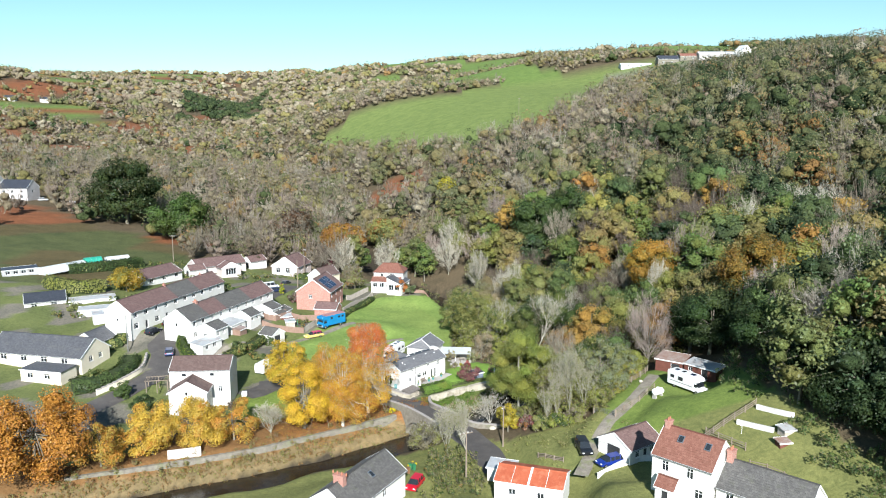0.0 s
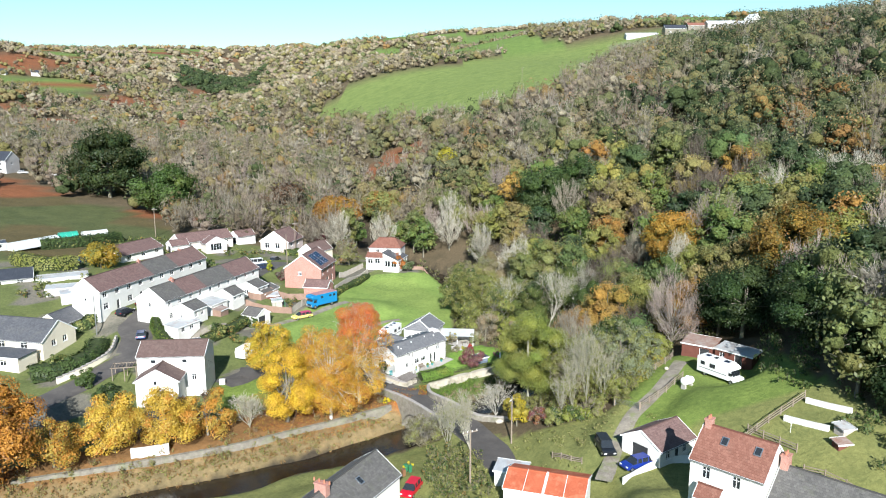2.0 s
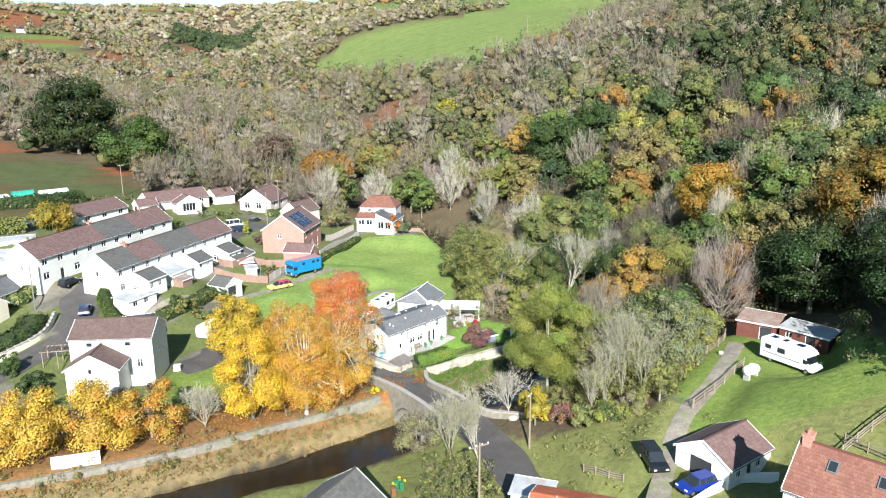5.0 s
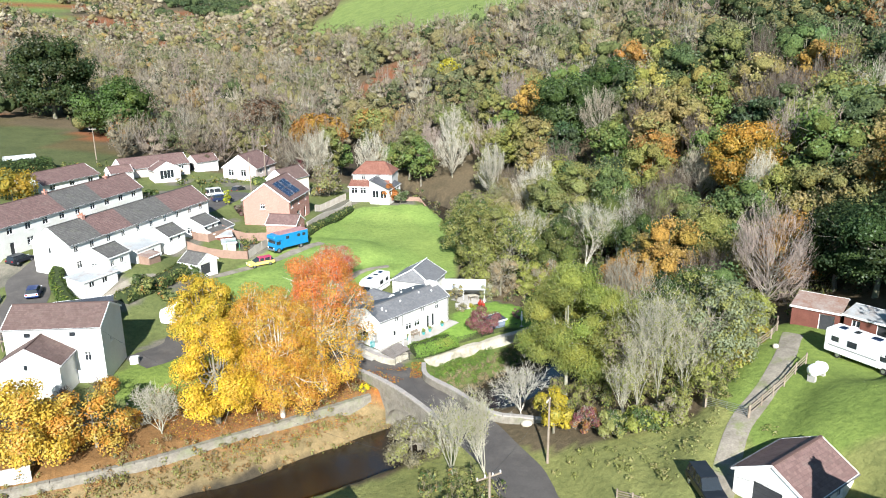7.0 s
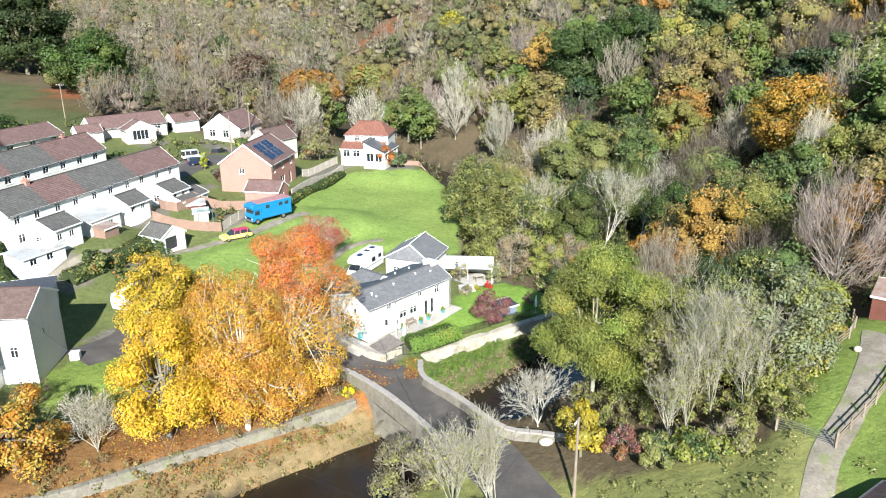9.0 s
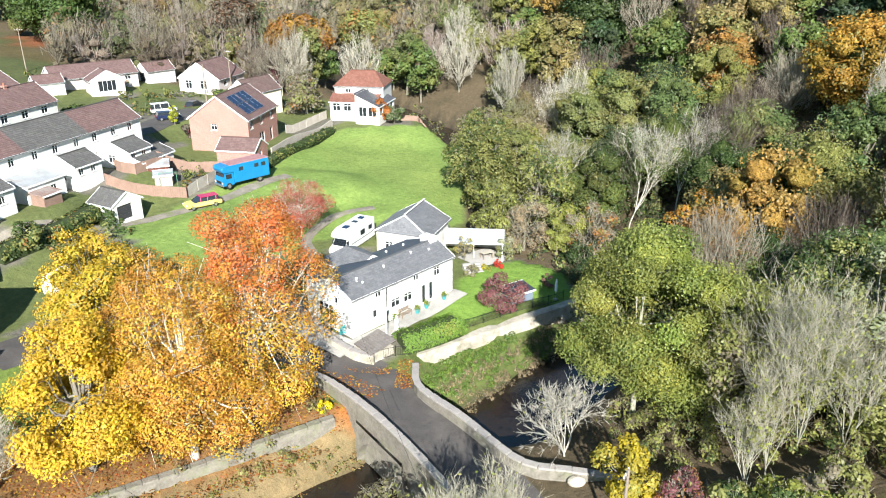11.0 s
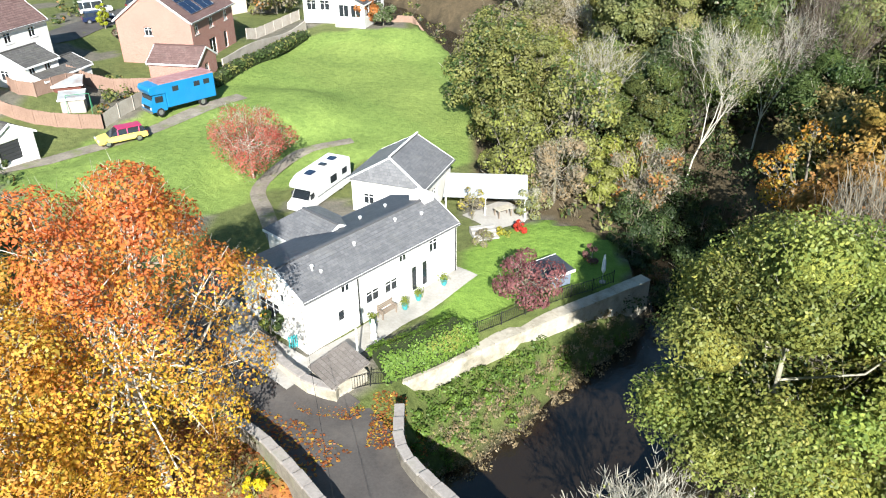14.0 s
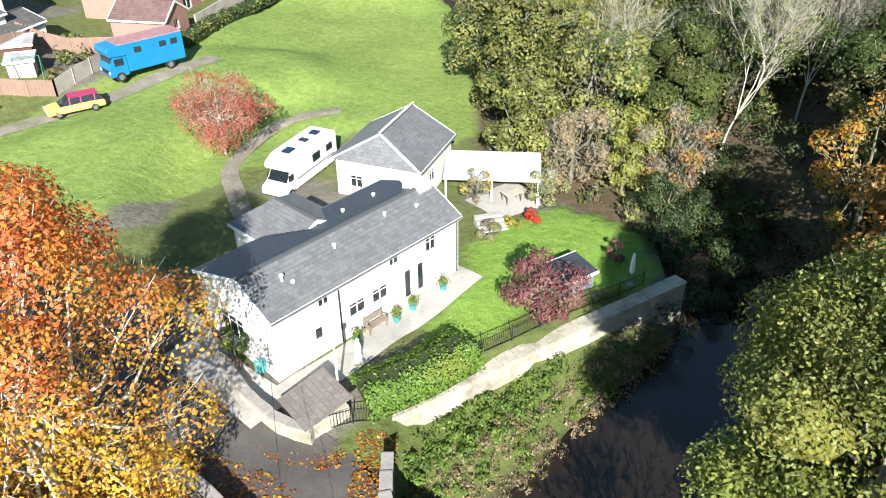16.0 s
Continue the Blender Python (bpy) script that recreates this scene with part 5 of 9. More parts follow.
def wood_kind(x, y, e, rng):
    # darkest kind stands in for the cloud shadow at the valley's end
    if y > 1100 and far_shadow(x, y):
        return 4
    w = float(wave(x, y, 45, 2))
    # the right flank's shade is put in by weighting the dark kinds
    if e > 10 and x > 24 and y < 240 and x < 0.28 * y + 14:
        p = (0.5, 1.6, 2.0, 0.4, 1.6, 1.0, 0.5, 0.4, 4.0)
    elif e > 0 and (y < 135 and x > 48 or x > 0.28 * y - 6):
        p = (0.7, 1.7, 3.2, 0.6, 3.4, 0.6, 0.7, 0.6, 1.0)
    elif e > 0 and y < 330 and x > 55:
        p = (1.8, 2.6, 3, 2.6, 1.7, 1.2, 0.4, 1.8, 0.6)
    elif e > 0 and y < 330:
        p = (1, 3.6, 1.6, 2.0, 0.2, 3.0, 0.35, 0.8, 0.4)
    elif e > 0:
        p = (4, 3.2, 1.0, 3.8, 0.5, 1.6, 0.6, 3.0, 0.6)
    else:
        p = (4, 2.4, 0.9, 2.4, 0.5, 0.9, 0.9, 4.0, 0.9)
    p = np.array(p) * (1 + 0.9 * np.sin(np.arange(9) * 2.2 + 3 * w + rng.uniform(-0.6, 0.6)))
    return int(rng.choice(9, p=p / p.sum()))


def wood_labels(kind):
    return ("leafless grey-brown tree in the valley wood", "olive-green tree turning brown in the valley wood", "dense green broadleaf tree in the wood", "pale ash-grey leafless tree in the wood",
            "dark green broadleaf tree on the shaded slope", "yellowing olive tree in the wood", "rust and amber autumn tree in the wood", "pinkish-brown leafless tree in the wood", "leafless tree in the wood, its brown darkened for shade")[kind]


def rough_tree(rng, x, y, z, kind, n, size, h, r, k):
    """Leaves or twigs, and the closed heart, of a woodland tree, for the joined woods."""
    tints, weights, bare = WOOD_MIX[kind]
    main = np.array(tints[int(rng.integers(0, len(tints)))]) * rng.uniform(0.82, 1.14)
    dun = 0.36 if y > 300 else 0.24
    if kind != 4:
        main = main * (0.98 - dun) + np.array((0.205, 0.168, 0.132)) * dun
    at = np.array((x, y, z))
    lobes, mid = clumps_on(rng, h, r, 0.04, k, 0.30)
    full = 0.9 if size > 1.5 else 0.68
    heart, _ = clumps_on(rng, h * max(full, 0.72), r * (0.45 if bare and size < 1 else full), 0.0, max(3, k // 2), 0.33)
    cv, cf, own = clump_mass(rng, heart, mid, 0.8, 1)
    if bare:
        q, limb = brush(rng, h, r * 0.95, 0.08, max(5, n // 7), n, size * 0.11, 0.15)
        tint = np.repeat(main * rng.uniform(0.75, 1.35, (len(q) // 4, 1)), 4, 0)
    else:
        tone = rng.uniform(0.82, 1.18, (k, 1))
        q, own_leaf = clump_leaves(rng, lobes, mid, n, size, 0.8)
        tint = np.repeat(main * tone[own_leaf] * rng.uniform(0.72, 1.28, (n, 1)), 4, 0)
    return q + at, tint, cv + at, cf, np.tile(main, (len(cv), 1))


# room left for the trees that stand out: x, y, radius
KEEP_CLEAR = [(12, 136, 8), (17, 141, 6), (62, 147, 8), (52, 186, 7), (59, 112, 5), (66, 120, 5), (70, 146, 5), (51, 140, 5), (57, 131, 5), (54, 122, 5), (30, 243, 8), (41, 247, 8), (-200, 338, 22), (-176, 330, 12), (6, 182, 6),
              (5, 191, 6), (5, 201, 6), (6, 174, 5), (9, 172, 4), (17, 175, 4), (11, 179, 4), (22, 173, 6), (27, 170, 5), (14, 184, 4), (25, 158, 4), (21, 128, 9), (30, 133, 8), (-128, 305, 14), (-100, 286, 9),
              (5, 131, 7), (8, 139, 5), (-38, 282, 8), (-60, 303, 8), (-23, 300, 7), (46, 134, 7), (17, 168, 5)]


def wood_size(rng, x, y, e):
    """Height and crown radius: slim trees in the valley bottom, broad ones on the slope."""
    broad = e > 40 and y < 420
    return rng.uniform(10, 17.5) if broad else rng.uniform(8.5, 15.5), rng.uniform(3.8, 6.8) if broad else rng.uniform(3.0, 5.2)


def near_woods():
    """Single trees of the wood about the field and on the near slope."""
    rng = np.random.default_rng(7)
    x, y = scatter(-85, 130, 128, 300, 7.9, 21)
    # Right-hand stand; its trees beyond the view are added to cast shade inward.
    x2, y2 = scatter(50, 112, 62, 128, 7.4, 22)
    x, y = np.concatenate([x, x2]), np.concatenate([y, y2])
    e = river_side(x, y)[0]
    d = np.hypot(x - 8, (y - 165) * 0.9)
    rest = []
    for count, i in enumerate(np.argsort(d)):
        kind = wood_kind(x[i], y[i], e[i], rng)
        h, r = wood_size(rng, x[i], y[i], e[i])
        if count >= 190:
            rest.append((x[i], y[i], kind, h, r))
            continue
        tints, weights, bare = WOOD_MIX[kind]
        tints = [tuple(1.3 * v for v in t) for t in tints]
        near = d[i] < 52
        if bare:
            brush_tree(x[i], y[i], h, r, 500 + count, wood_labels(kind), np.array(tints[0]) * rng.uniform(0.8, 1.15), 3000 if near else 1500, 0.020 if near else 0.034)
        else:
            w = np.ones(len(tints)) * 0.25
            w[int(rng.integers(0, len(tints)))] = 3
            leafy_tree(x[i], y[i], h, r, tints, w, 2900 if near else 1150, 0.18 if near else 0.30, 500 + count, wood_labels(kind), group="woodland trees", k=30 if near else 24, low=0.04, rough=0.72, core=0.8, sides=3)
    return rest


def joined_woods(name, rows, n, size, seed, label, k):
    rng = np.random.default_rng(seed)
    qs, ts, cvs, cfs, cts, base = [], [], [], [], [], 0
    zs = height(np.array([w[0] for w in rows]), np.array([w[1] for w in rows]))
    for (x, y, kind, h, r), z in zip(rows, zs):
        q, t, cv, cf, ct = rough_tree(rng, x, y, z - 0.3, kind, n, size, h, r, k)
        qs.append(q)
        ts.append(t)
        cvs.append(cv)
        cfs.append(cf + base)
        cts.append(ct)
        base += len(cv)
    q, t = np.concatenate(qs), np.concatenate(ts)
    ob = tagged(mesh_np(name, q, np.arange(len(q)).reshape(-1, 4), M_LEAF, None, t), label, "woodland", kind="stuff")
    tagged(mesh_np("inner_foliage", np.concatenate(cvs), np.concatenate(cfs), M_FOLIAGE, ob, np.concatenate(cts), smooth=True), kind="stuff")
    return ob


# ---- vehicles ----
def side_prism(bm, outline, y0, y1, inset=0.0, top=None):
    """A side outline in (x, z), drawn across y; points above top lean in by inset."""
    def row(y, sgn):
        return [bm.verts.new((x, y + (sgn * inset if top is not None and z > top else 0), z)) for x, z in outline]
    a, b = row(y0, 1), row(y1, -1)
    n = len(outline)
    bm.faces.new(a)
    bm.faces.new(b[::-1])
    for i in range(n):
        bm.faces.new((a[(i + 1) % n], a[i], b[i], b[(i + 1) % n]))
    bmesh.ops.recalc_face_normals(bm, faces=bm.faces)


def wheel(parent, x, y, r=0.32, w=0.2):
    bm = bmesh.new()
    tube(bm, (x, y - w / 2, r), (x, y + w / 2, r), r, r, 16)
    ty = part("wheel", bm, M_RUBBER, parent)
    bm = bmesh.new()
    tube(bm, (x, y - w / 2 - 0.012, r), (x, y + w / 2 + 0.012, r), r * 0.6, r * 0.6, 12)
    part("rim", bm, M_METAL, ty)


def car(label, x, y, yaw, colour, length=4.2, width=1.75, h=1.45, roof=None, flank=None, kind="hatch", category="car"):
    z = ground_z(x, y) + 0.07
    ob = thing("car", label, category, pose(x, y, z, 0, 0, yaw))
    k = length / 4.2
    body_m = paint("car_paint_" + label.split()[0], colour)
    low = [(-2.1, 0.32), (-2.12, 0.62), (-2.02, 0.86), (-1.1, 0.92), (1.0, 0.9), (1.85, 0.78), (2.08, 0.62), (2.1, 0.32)]
    if kind == "suv":
        h, low = 1.75, [(-2.1, 0.38), (-2.12, 0.7), (-2.05, 1.0), (-1.1, 1.05), (0.95, 1.03), (1.9, 0.93), (2.1, 0.75), (2.1, 0.38)]
    belt = low[3][1] - 0.04
    cab = {"hatch": [(-1.98, belt), (-1.72, h - 0.06), (-1.4, h), (0.05, h), (0.32, h - 0.05), (1.12, belt)],
           "suv": [(-2.02, belt), (-1.88, h - 0.06), (-1.6, h), (0.1, h), (0.36, h - 0.05), (1.1, belt)],
           "van": [(-2.08, belt), (-2.05, h - 0.04), (-1.9, h), (0.5, h), (0.8, h - 0.05), (1.5, belt)]}[kind]
    bm = bmesh.new()
    side_prism(bm, [(a * k, b) for a, b in low], -width / 2, width / 2)
    bmesh.ops.bevel(bm, geom=bm.edges[:], offset=0.06, segments=2, affect="EDGES")
    part("body", bm, body_m, ob)
    bm = bmesh.new()
    side_prism(bm, [(a * k, b) for a, b in cab], -width / 2 + 0.07, width / 2 - 0.07, 0.16, belt + 0.1)
    part("windows", bm, M_GLASS, ob).name = "glasshouse"
    tops = [p for p in cab if p[1] > h - 0.1]
    bm = bmesh.new()
    x0, x1 = tops[0][0] * k - 0.03, tops[-1][0] * k + 0.02
    box(bm, x0, x1, -width / 2 + 0.2, width / 2 - 0.2, h - 0.03, h + 0.025, 0.02)
    for s in (-1, 1):
        for px in ((cab[0][0] + 0.55) * k, (cab[0][0] + 1.55) * k, (cab[-2][0] + 0.05) * k):
            beam(bm, (px - 0.03, s * (width / 2 - 0.2), h), (px + 0.03, s * (width / 2 - 0.06), belt), 0.09, 0.04)
    part("roof", bm, paint("roof_paint", roof) if roof else body_m, ob)
    if flank:
        bm = bmesh.new()
        for s in (-1, 1):
            box(bm, -1.1 * k, 1.35 * k, s * width / 2 - 0.012, s * width / 2 + 0.012, 0.45, 0.8)
        part("side_panel", bm, paint("flank_paint", flank), ob)
    for wx in (-1.3 * k, 1.32 * k):
        for s in (-1, 1):
            wheel(ob, wx, s * (width / 2 - 0.1), 0.32 if kind != "suv" else 0.37)
    for s in (-1, 1):
        solid("headlight", M_LAMP, ob, (2.0 * k, 2.11 * k, s * 0.62 - 0.16, s * 0.62 + 0.16, 0.62, 0.76))
        solid("tail_light", M_TAIL, ob, (-2.13 * k, -2.03 * k, s * 0.66 - 0.12, s * 0.66 + 0.12, 0.66, 0.82))
    return ob


M_LAMP = paint("lamp_glass", (0.75, 0.76, 0.78), 0.1)
M_TAIL = paint("tail_lamp", (0.35, 0.02, 0.02), 0.2)
M_COACH = paint("motorhome_white", (0.78, 0.78, 0.77), 0.35)
M_VAN_GREY = paint("grey_stripe", (0.20, 0.21, 0.22), 0.4)


def motorhome(label, x, y, yaw, length=7.0, z=None):
    """A coachbuilt camper, its cab at +x."""
    ob = thing("motorhome", label, "motorhome", pose(x, y, (ground_z(x, y) if z is None else z) + 0.05, 0, 0, yaw))
    L, w = length / 2, 1.12
    bm = bmesh.new()
    side_prism(bm, [(-L, 0.45), (-L - 0.03, 2.75), (-L + 0.12, 2.95), (L - 1.9, 2.95), (L - 1.0, 2.6), (L - 0.75, 2.2), (L - 1.15, 1.95), (L - 1.5, 1.9), (L - 1.5, 0.45)], -w, w)
    bmesh.ops.bevel(bm, geom=bm.edges[:], offset=0.07, segments=2, affect="EDGES")
    part("body", bm, M_COACH, ob)
    bm = bmesh.new()
    side_prism(bm, [(L - 1.55, 0.4), (L - 1.55, 1.95), (L - 1.25, 1.95), (L - 0.75, 1.2), (L - 0.1, 1.0), (L, 0.75), (L, 0.4)], -0.98, 0.98, 0.12, 1.25)
    bmesh.ops.bevel(bm, geom=bm.edges[:], offset=0.05, segments=1, affect="EDGES")
    part("cab", bm, M_COACH, ob)
    bm = bmesh.new()
    k = ((L - 1.22, 1.9), (L - 0.74, 1.24))
    vs = [bm.verts.new(p) for p in ((k[0][0] + 0.02, -0.8, k[0][1]), (k[0][0] + 0.02, 0.8, k[0][1]), (k[1][0] + 0.03, 0.86, k[1][1]), (k[1][0] + 0.03, -0.86, k[1][1]))]
    bm.faces.new(vs)
    bmesh.ops.solidify(bm, geom=bm.faces[:], thickness=0.02)
    part("windscreen", bm, M_GLASS, ob)
    for s in (-1, 1):
        for x0, x1, z0, z1 in ((-L + 0.7, -L + 1.5, 1.7, 2.25), (-L + 2.4, -L + 3.4, 1.6, 2.25), (L - 1.5, L - 0.85, 1.25, 1.75)):
            yy = s * (w if x0 < L - 2 else 0.95)
            solid("side_window", M_GLASS, ob, (x0, x1, yy - 0.02, yy + 0.02, z0, z1), bevel=0.0)
        solid("stripe", M_VAN_GREY, ob, (-L + 0.4, L - 1.7, s * w - 0.006, s * w + 0.006, 1.15, 1.27))
    for x0, ln in ((-L + 0.9, 0.7), (-L + 2.5, 0.5), (L - 2.9, 0.9)):
        bm = bmesh.new()
        box(bm, x0, x0 + ln, -0.35, 0.35, 2.95, 3.07, 0.03)
        part("roof_light", bm, M_SOLAR if ln > 0.6 else M_GLASS, ob)
    for wx in (-L + 1.5, L - 0.95):
        for s in (-1, 1):
            wheel(ob, wx, s * 0.95, 0.33, 0.22)
    for s in (-1, 1):
        solid("headlight", M_LAMP, ob, (L - 0.12, L + 0.01, s * 0.72 - 0.17, s * 0.72 + 0.17, 0.68, 0.9))
    return ob


def horse_lorry(x, y, yaw):
    ob = thing("horse_lorry", "bright blue horse lorry with a faded red roof on the track", "lorry", pose(x, y, ground_z(x, y) + 0.05, 0, 0, yaw))
    blue = paint("lorry_blue", (0.010, 0.19, 0.42), 0.35)
    red = surface("faded_red_roof", (0.26, 0.11, 0.11), (0.40, 0.25, 0.25), 1.6, 4, 0.6, 0.1)
    bm = bmesh.new()
    side_prism(bm, [(-3.6, 0.7), (-3.6, 3.2), (2.5, 3.2), (3.55, 3.1), (3.7, 2.75), (3.5, 2.3), (1.9, 2.2), (1.9, 0.7)], -1.2, 1.2)
    bmesh.ops.bevel(bm, geom=bm.edges[:], offset=0.05, segments=1, affect="EDGES")
    part("box_body", bm, blue, ob)
    solid("roof", red, ob, (-3.58, 2.5, -1.16, 1.16, 3.19, 3.29))
    bm = bmesh.new()
    side_prism(bm, [(1.95, 0.5), (1.95, 2.25), (3.2, 2.25), (3.5, 1.5), (3.6, 1.2), (3.6, 0.5)], -1.1, 1.1, 0.06, 1.6)
    part("cab", bm, blue, ob)
    solid("windscreen", M_GLASS, ob, (3.30, 3.42, -0.95, 0.95, 1.5, 2.15))
    solid("grille", M_BLACK, ob, (3.59, 3.63, -0.7, 0.7, 0.75, 1.1))
    solid("bumper", M_METAL, ob, (3.55, 3.72, -1.1, 1.1, 0.45, 0.68))
    for s in (-1, 1):
        solid("cab_window", M_GLASS, ob, (2.3, 3.1, s * 1.09 - 0.03, s * 1.09 + 0.03, 1.45, 2.05))
        solid("headlight", M_LAMP, ob, (3.6, 3.65, s * 0.88 - 0.14, s * 0.88 + 0.14, 0.8, 1.0))
        for x0 in (-3.0, -1.9, 0.5):
            solid("side_window", M_GLASS, ob, (x0, x0 + 0.65, s * 1.2 - 0.02, s * 1.2 + 0.02, 2.25, 2.75))
        for wx in (-2.0, 2.75):
            wheel(ob, wx, s * 1.0, 0.42, 0.28)
    return ob


horse_lorry(-28.4, 187.3, 226)
car("yellow and magenta painted estate car parked on the track", -31.6, 179.2, 216, (0.72, 0.56, 0.14), 4.6, roof=(0.45, 0.015, 0.09), flank=(0.75, 0.62, 0.2))
motorhome("white motorhome parked beside the cottage annexe", -11.6, 171.8, 246, 7.2, z=1.45)
motorhome("white motorhome parked on the paddock lawn", 42.6, 126.3, -58, 7.2)
car("black off-road estate car parked on the stony drive", 21.6, 109.8, 275, (0.012, 0.013, 0.016), 4.5, 1.85, kind="suv")
car("blue hatchback parked before the white garage", 24.6, 105.3, 205, (0.01, 0.03, 0.22), 4.0)
car("red hatchback parked beside the grey-roofed house", -4.2, 106.6, 250, (0.48, 0.006, 0.02), 4.0)
car("dark blue hatchback parked on the village street", -59.4, 158.6, 108, (0.012, 0.03, 0.12), 4.1)
car("dark grey hatchback parked before the terrace", -66.6, 168.8, 70, (0.02, 0.022, 0.03), 4.1)
car("black estate car parked before the terrace", -64.4, 174.0, 70, (0.012, 0.012, 0.014), 4.4)
car("white panel van parked behind the terrace", -51.5, 222.5, 30, (0.75, 0.75, 0.74), 4.4, 1.8, 1.8, kind="van", category="van")
car("dark saloon parked beside the bungalow", -49.0, 231.5, 80, (0.02, 0.025, 0.035), 4.3)
car("dark blue hatchback parked behind the terrace", -48.4, 216.0, 30, (0.015, 0.025, 0.07), 4.1)


# ---- the bridge, walls and fences ----
def wall_run(name, label, pts, h, w, material, coping=None, below=2.0, category="wall", cope_len=1.1, level=None, seed=1, kind=""):
    """A masonry wall along a line, with its coping stones one by one. level: top heights at the points, else h above ground."""
    rng = random.Random(seed)
    ob = thing(name, label, category, kind=kind)
    p3 = [(x, y, (ground_z(x, y) + h) if level is None else level[i]) for i, (x, y) in enumerate(pts)]
    line = smooth_line(p3, 0.9)
    tan = np.gradient(line[:, :2], axis=0)
    tan /= np.linalg.norm(tan, axis=1)[:, None]
    nor = np.stack([-tan[:, 1], tan[:, 0]], 1)
    bm = bmesh.new()
    rings = []
    for (x, y, z), (a, b) in zip(line, nor):
        ring = []
        for s, zz in ((-1, z - below - h), (-1, z - 0.45 * h), (-1, z), (1, z), (1, z - 0.45 * h), (1, z - below - h)):
            o = s * (w / 2 + rng.uniform(-0.03, 0.03))
            ring.append(bm.verts.new((x + a * o, y + b * o, zz + rng.uniform(-0.02, 0.02))))
        rings.append(ring)
    for r0, r1 in zip(rings[:-1], rings[1:]):
        for i in range(5):
            bm.faces.new((r0[i], r0[i + 1], r1[i + 1], r1[i]))
    bm.faces.new(rings[0])
    bm.faces.new(rings[-1][::-1])
    bmesh.ops.recalc_face_normals(bm, faces=bm.faces)
    part("masonry", bm, material, ob)
    if coping:
        bm = bmesh.new()
        box(bm, -0.5, 0.5, -0.5, 0.5, 0, 1, 0.06)
        me = bpy.data.meshes.new("coping_stone")
        bm.to_mesh(me)
        bm.free()
        me.materials.append(coping)
        seg = np.hypot(*np.diff(line[:, :2], axis=0).T)
        s = np.concatenate([[0], np.cumsum(seg)])
        n = max(1, int(s[-1] / cope_len))
        for i in range(n):
            u = (i + 0.5) * s[-1] / n
            x, y, z = (np.interp(u, s, line[:, k]) for k in range(3))
            ta, tb = np.interp(u, s, tan[:, 0]), np.interp(u, s, tan[:, 1])
            st = new("coping_stone", me)
            st.parent = ob
            st.matrix_local = Matrix.Translation((x, y, z - 0.02)) @ Matrix.Rotation(math.atan2(tb, ta) + rng.uniform(-0.02, 0.02), 4, "Z") @ Matrix.Diagonal((s[-1] / n * 0.97, (w + 0.12) * rng.uniform(0.96, 1.05), 0.16 + rng.uniform(-0.01, 0.02), 1))
    return ob


M_COPING = surface("worn_coping", (0.24, 0.215, 0.20), (0.38, 0.35, 0.33), 0.9, 6, 0.9, 0.5, 0.02, stain=(0.18, 0.18, 0.12), stain_scale=0.9)
wall_run("parapet", "grey stone bridge parapet with worn flat coping", [(1.0, 126.4), (-2.9, 132.4), (-6.2, 136.8), (-9.9, 141.2), (-12.3, 143.0)], 1.0, 0.45, M_STONE, M_COPING, 4.2, "bridge parapet", level=[2.3, 2.45, 2.5, 2.15, 1.9])
wall_run("parapet", "curved stone bridge parapet with pale coping", [(12.0, 129.0), (8.3, 129.8), (5.2, 130.6), (1.1, 135.7), (-2.2, 140.0), (-2.7, 143.8)], 1.0, 0.45, M_STONE, M_COPING, 4.2, "bridge parapet", level=[2.1, 2.2, 2.3, 2.5, 2.3, 2.1])
wall_run("river_wall", "pale lime-washed retaining wall below the cottage garden", [(-3.6, 146.9), (0.4, 149.6), (4.0, 152.2), (9.0, 155.6), (14.6, 159.4)], 0.5, 0.85, M_PALESTONE, M_PALESTONE, 2.6, "retaining wall", level=[1.0, 1.0, 0.95, 0.9, 0.85])
wall_run("garden_wall", "mossy stone wall with pale top beside the lane", [(-15.4, 154.6), (-12.6, 151.2), (-10.6, 148.3), (-8.2, 146.0), (-6.4, 145.3)], 1.0, 0.42, M_PALESTONE, M_COPING, 1.2, "garden wall", level=[2.5, 2.4, 2.2, 2.1, 2.0])
wall_run("bank_wall", "low grey stone wall above the leafy river bank", [(-60, 112.5), (-45.4, 118.2), (-33, 123.6), (-24.9, 128.6), (-18.8, 132.2), (-12.5, 136.0), (-9.0, 138.0)], 0.42, 0.5, M_STONE, M_STONE, 1.5, "stone wall", level=[0.3, 0.2, 0.2, 0.2, 0.3, 0.5, 0.7])
wall_run("white_wall", "low white painted wall below the yellow trees", [(-46, 119.2), (-43.6, 120.0), (-41.0, 121.0)], 1.6, 0.3, M_RENDER, None, 1.0, "garden wall", level=[1.9, 1.9, 1.9])
wall_run("white_wall", "low white rendered garden wall above the lawn", [(22.3, 102.4), (26.0, 104.6), (29.6, 106.6), (33.0, 106.4)], 0.9, 0.25, M_RENDER, None, 0.8, "garden wall")
wall_run("white_wall", "low white terrace wall on the grassy slope", [(47.2, 108.6), (48.8, 106.2), (50.6, 103.8)], 0.7, 0.3, M_RENDER, None, 0.8, "garden wall")
wall_run("white_wall", "low white terrace wall on the grassy slope", [(43.5, 106.4), (45.2, 104.2), (47.0, 102.0)], 0.7, 0.3, M_RENDER, None, 0.8, "garden wall")
wall_run("field_wall", "grey concrete-panel wall along the field", [(-27.0, 199.0), (-25.0, 206.5), (-22.6, 214.5), (-20.8, 219.5)], 1.4, 0.2, M_GREYFENCE, None, 0.5, "garden wall")
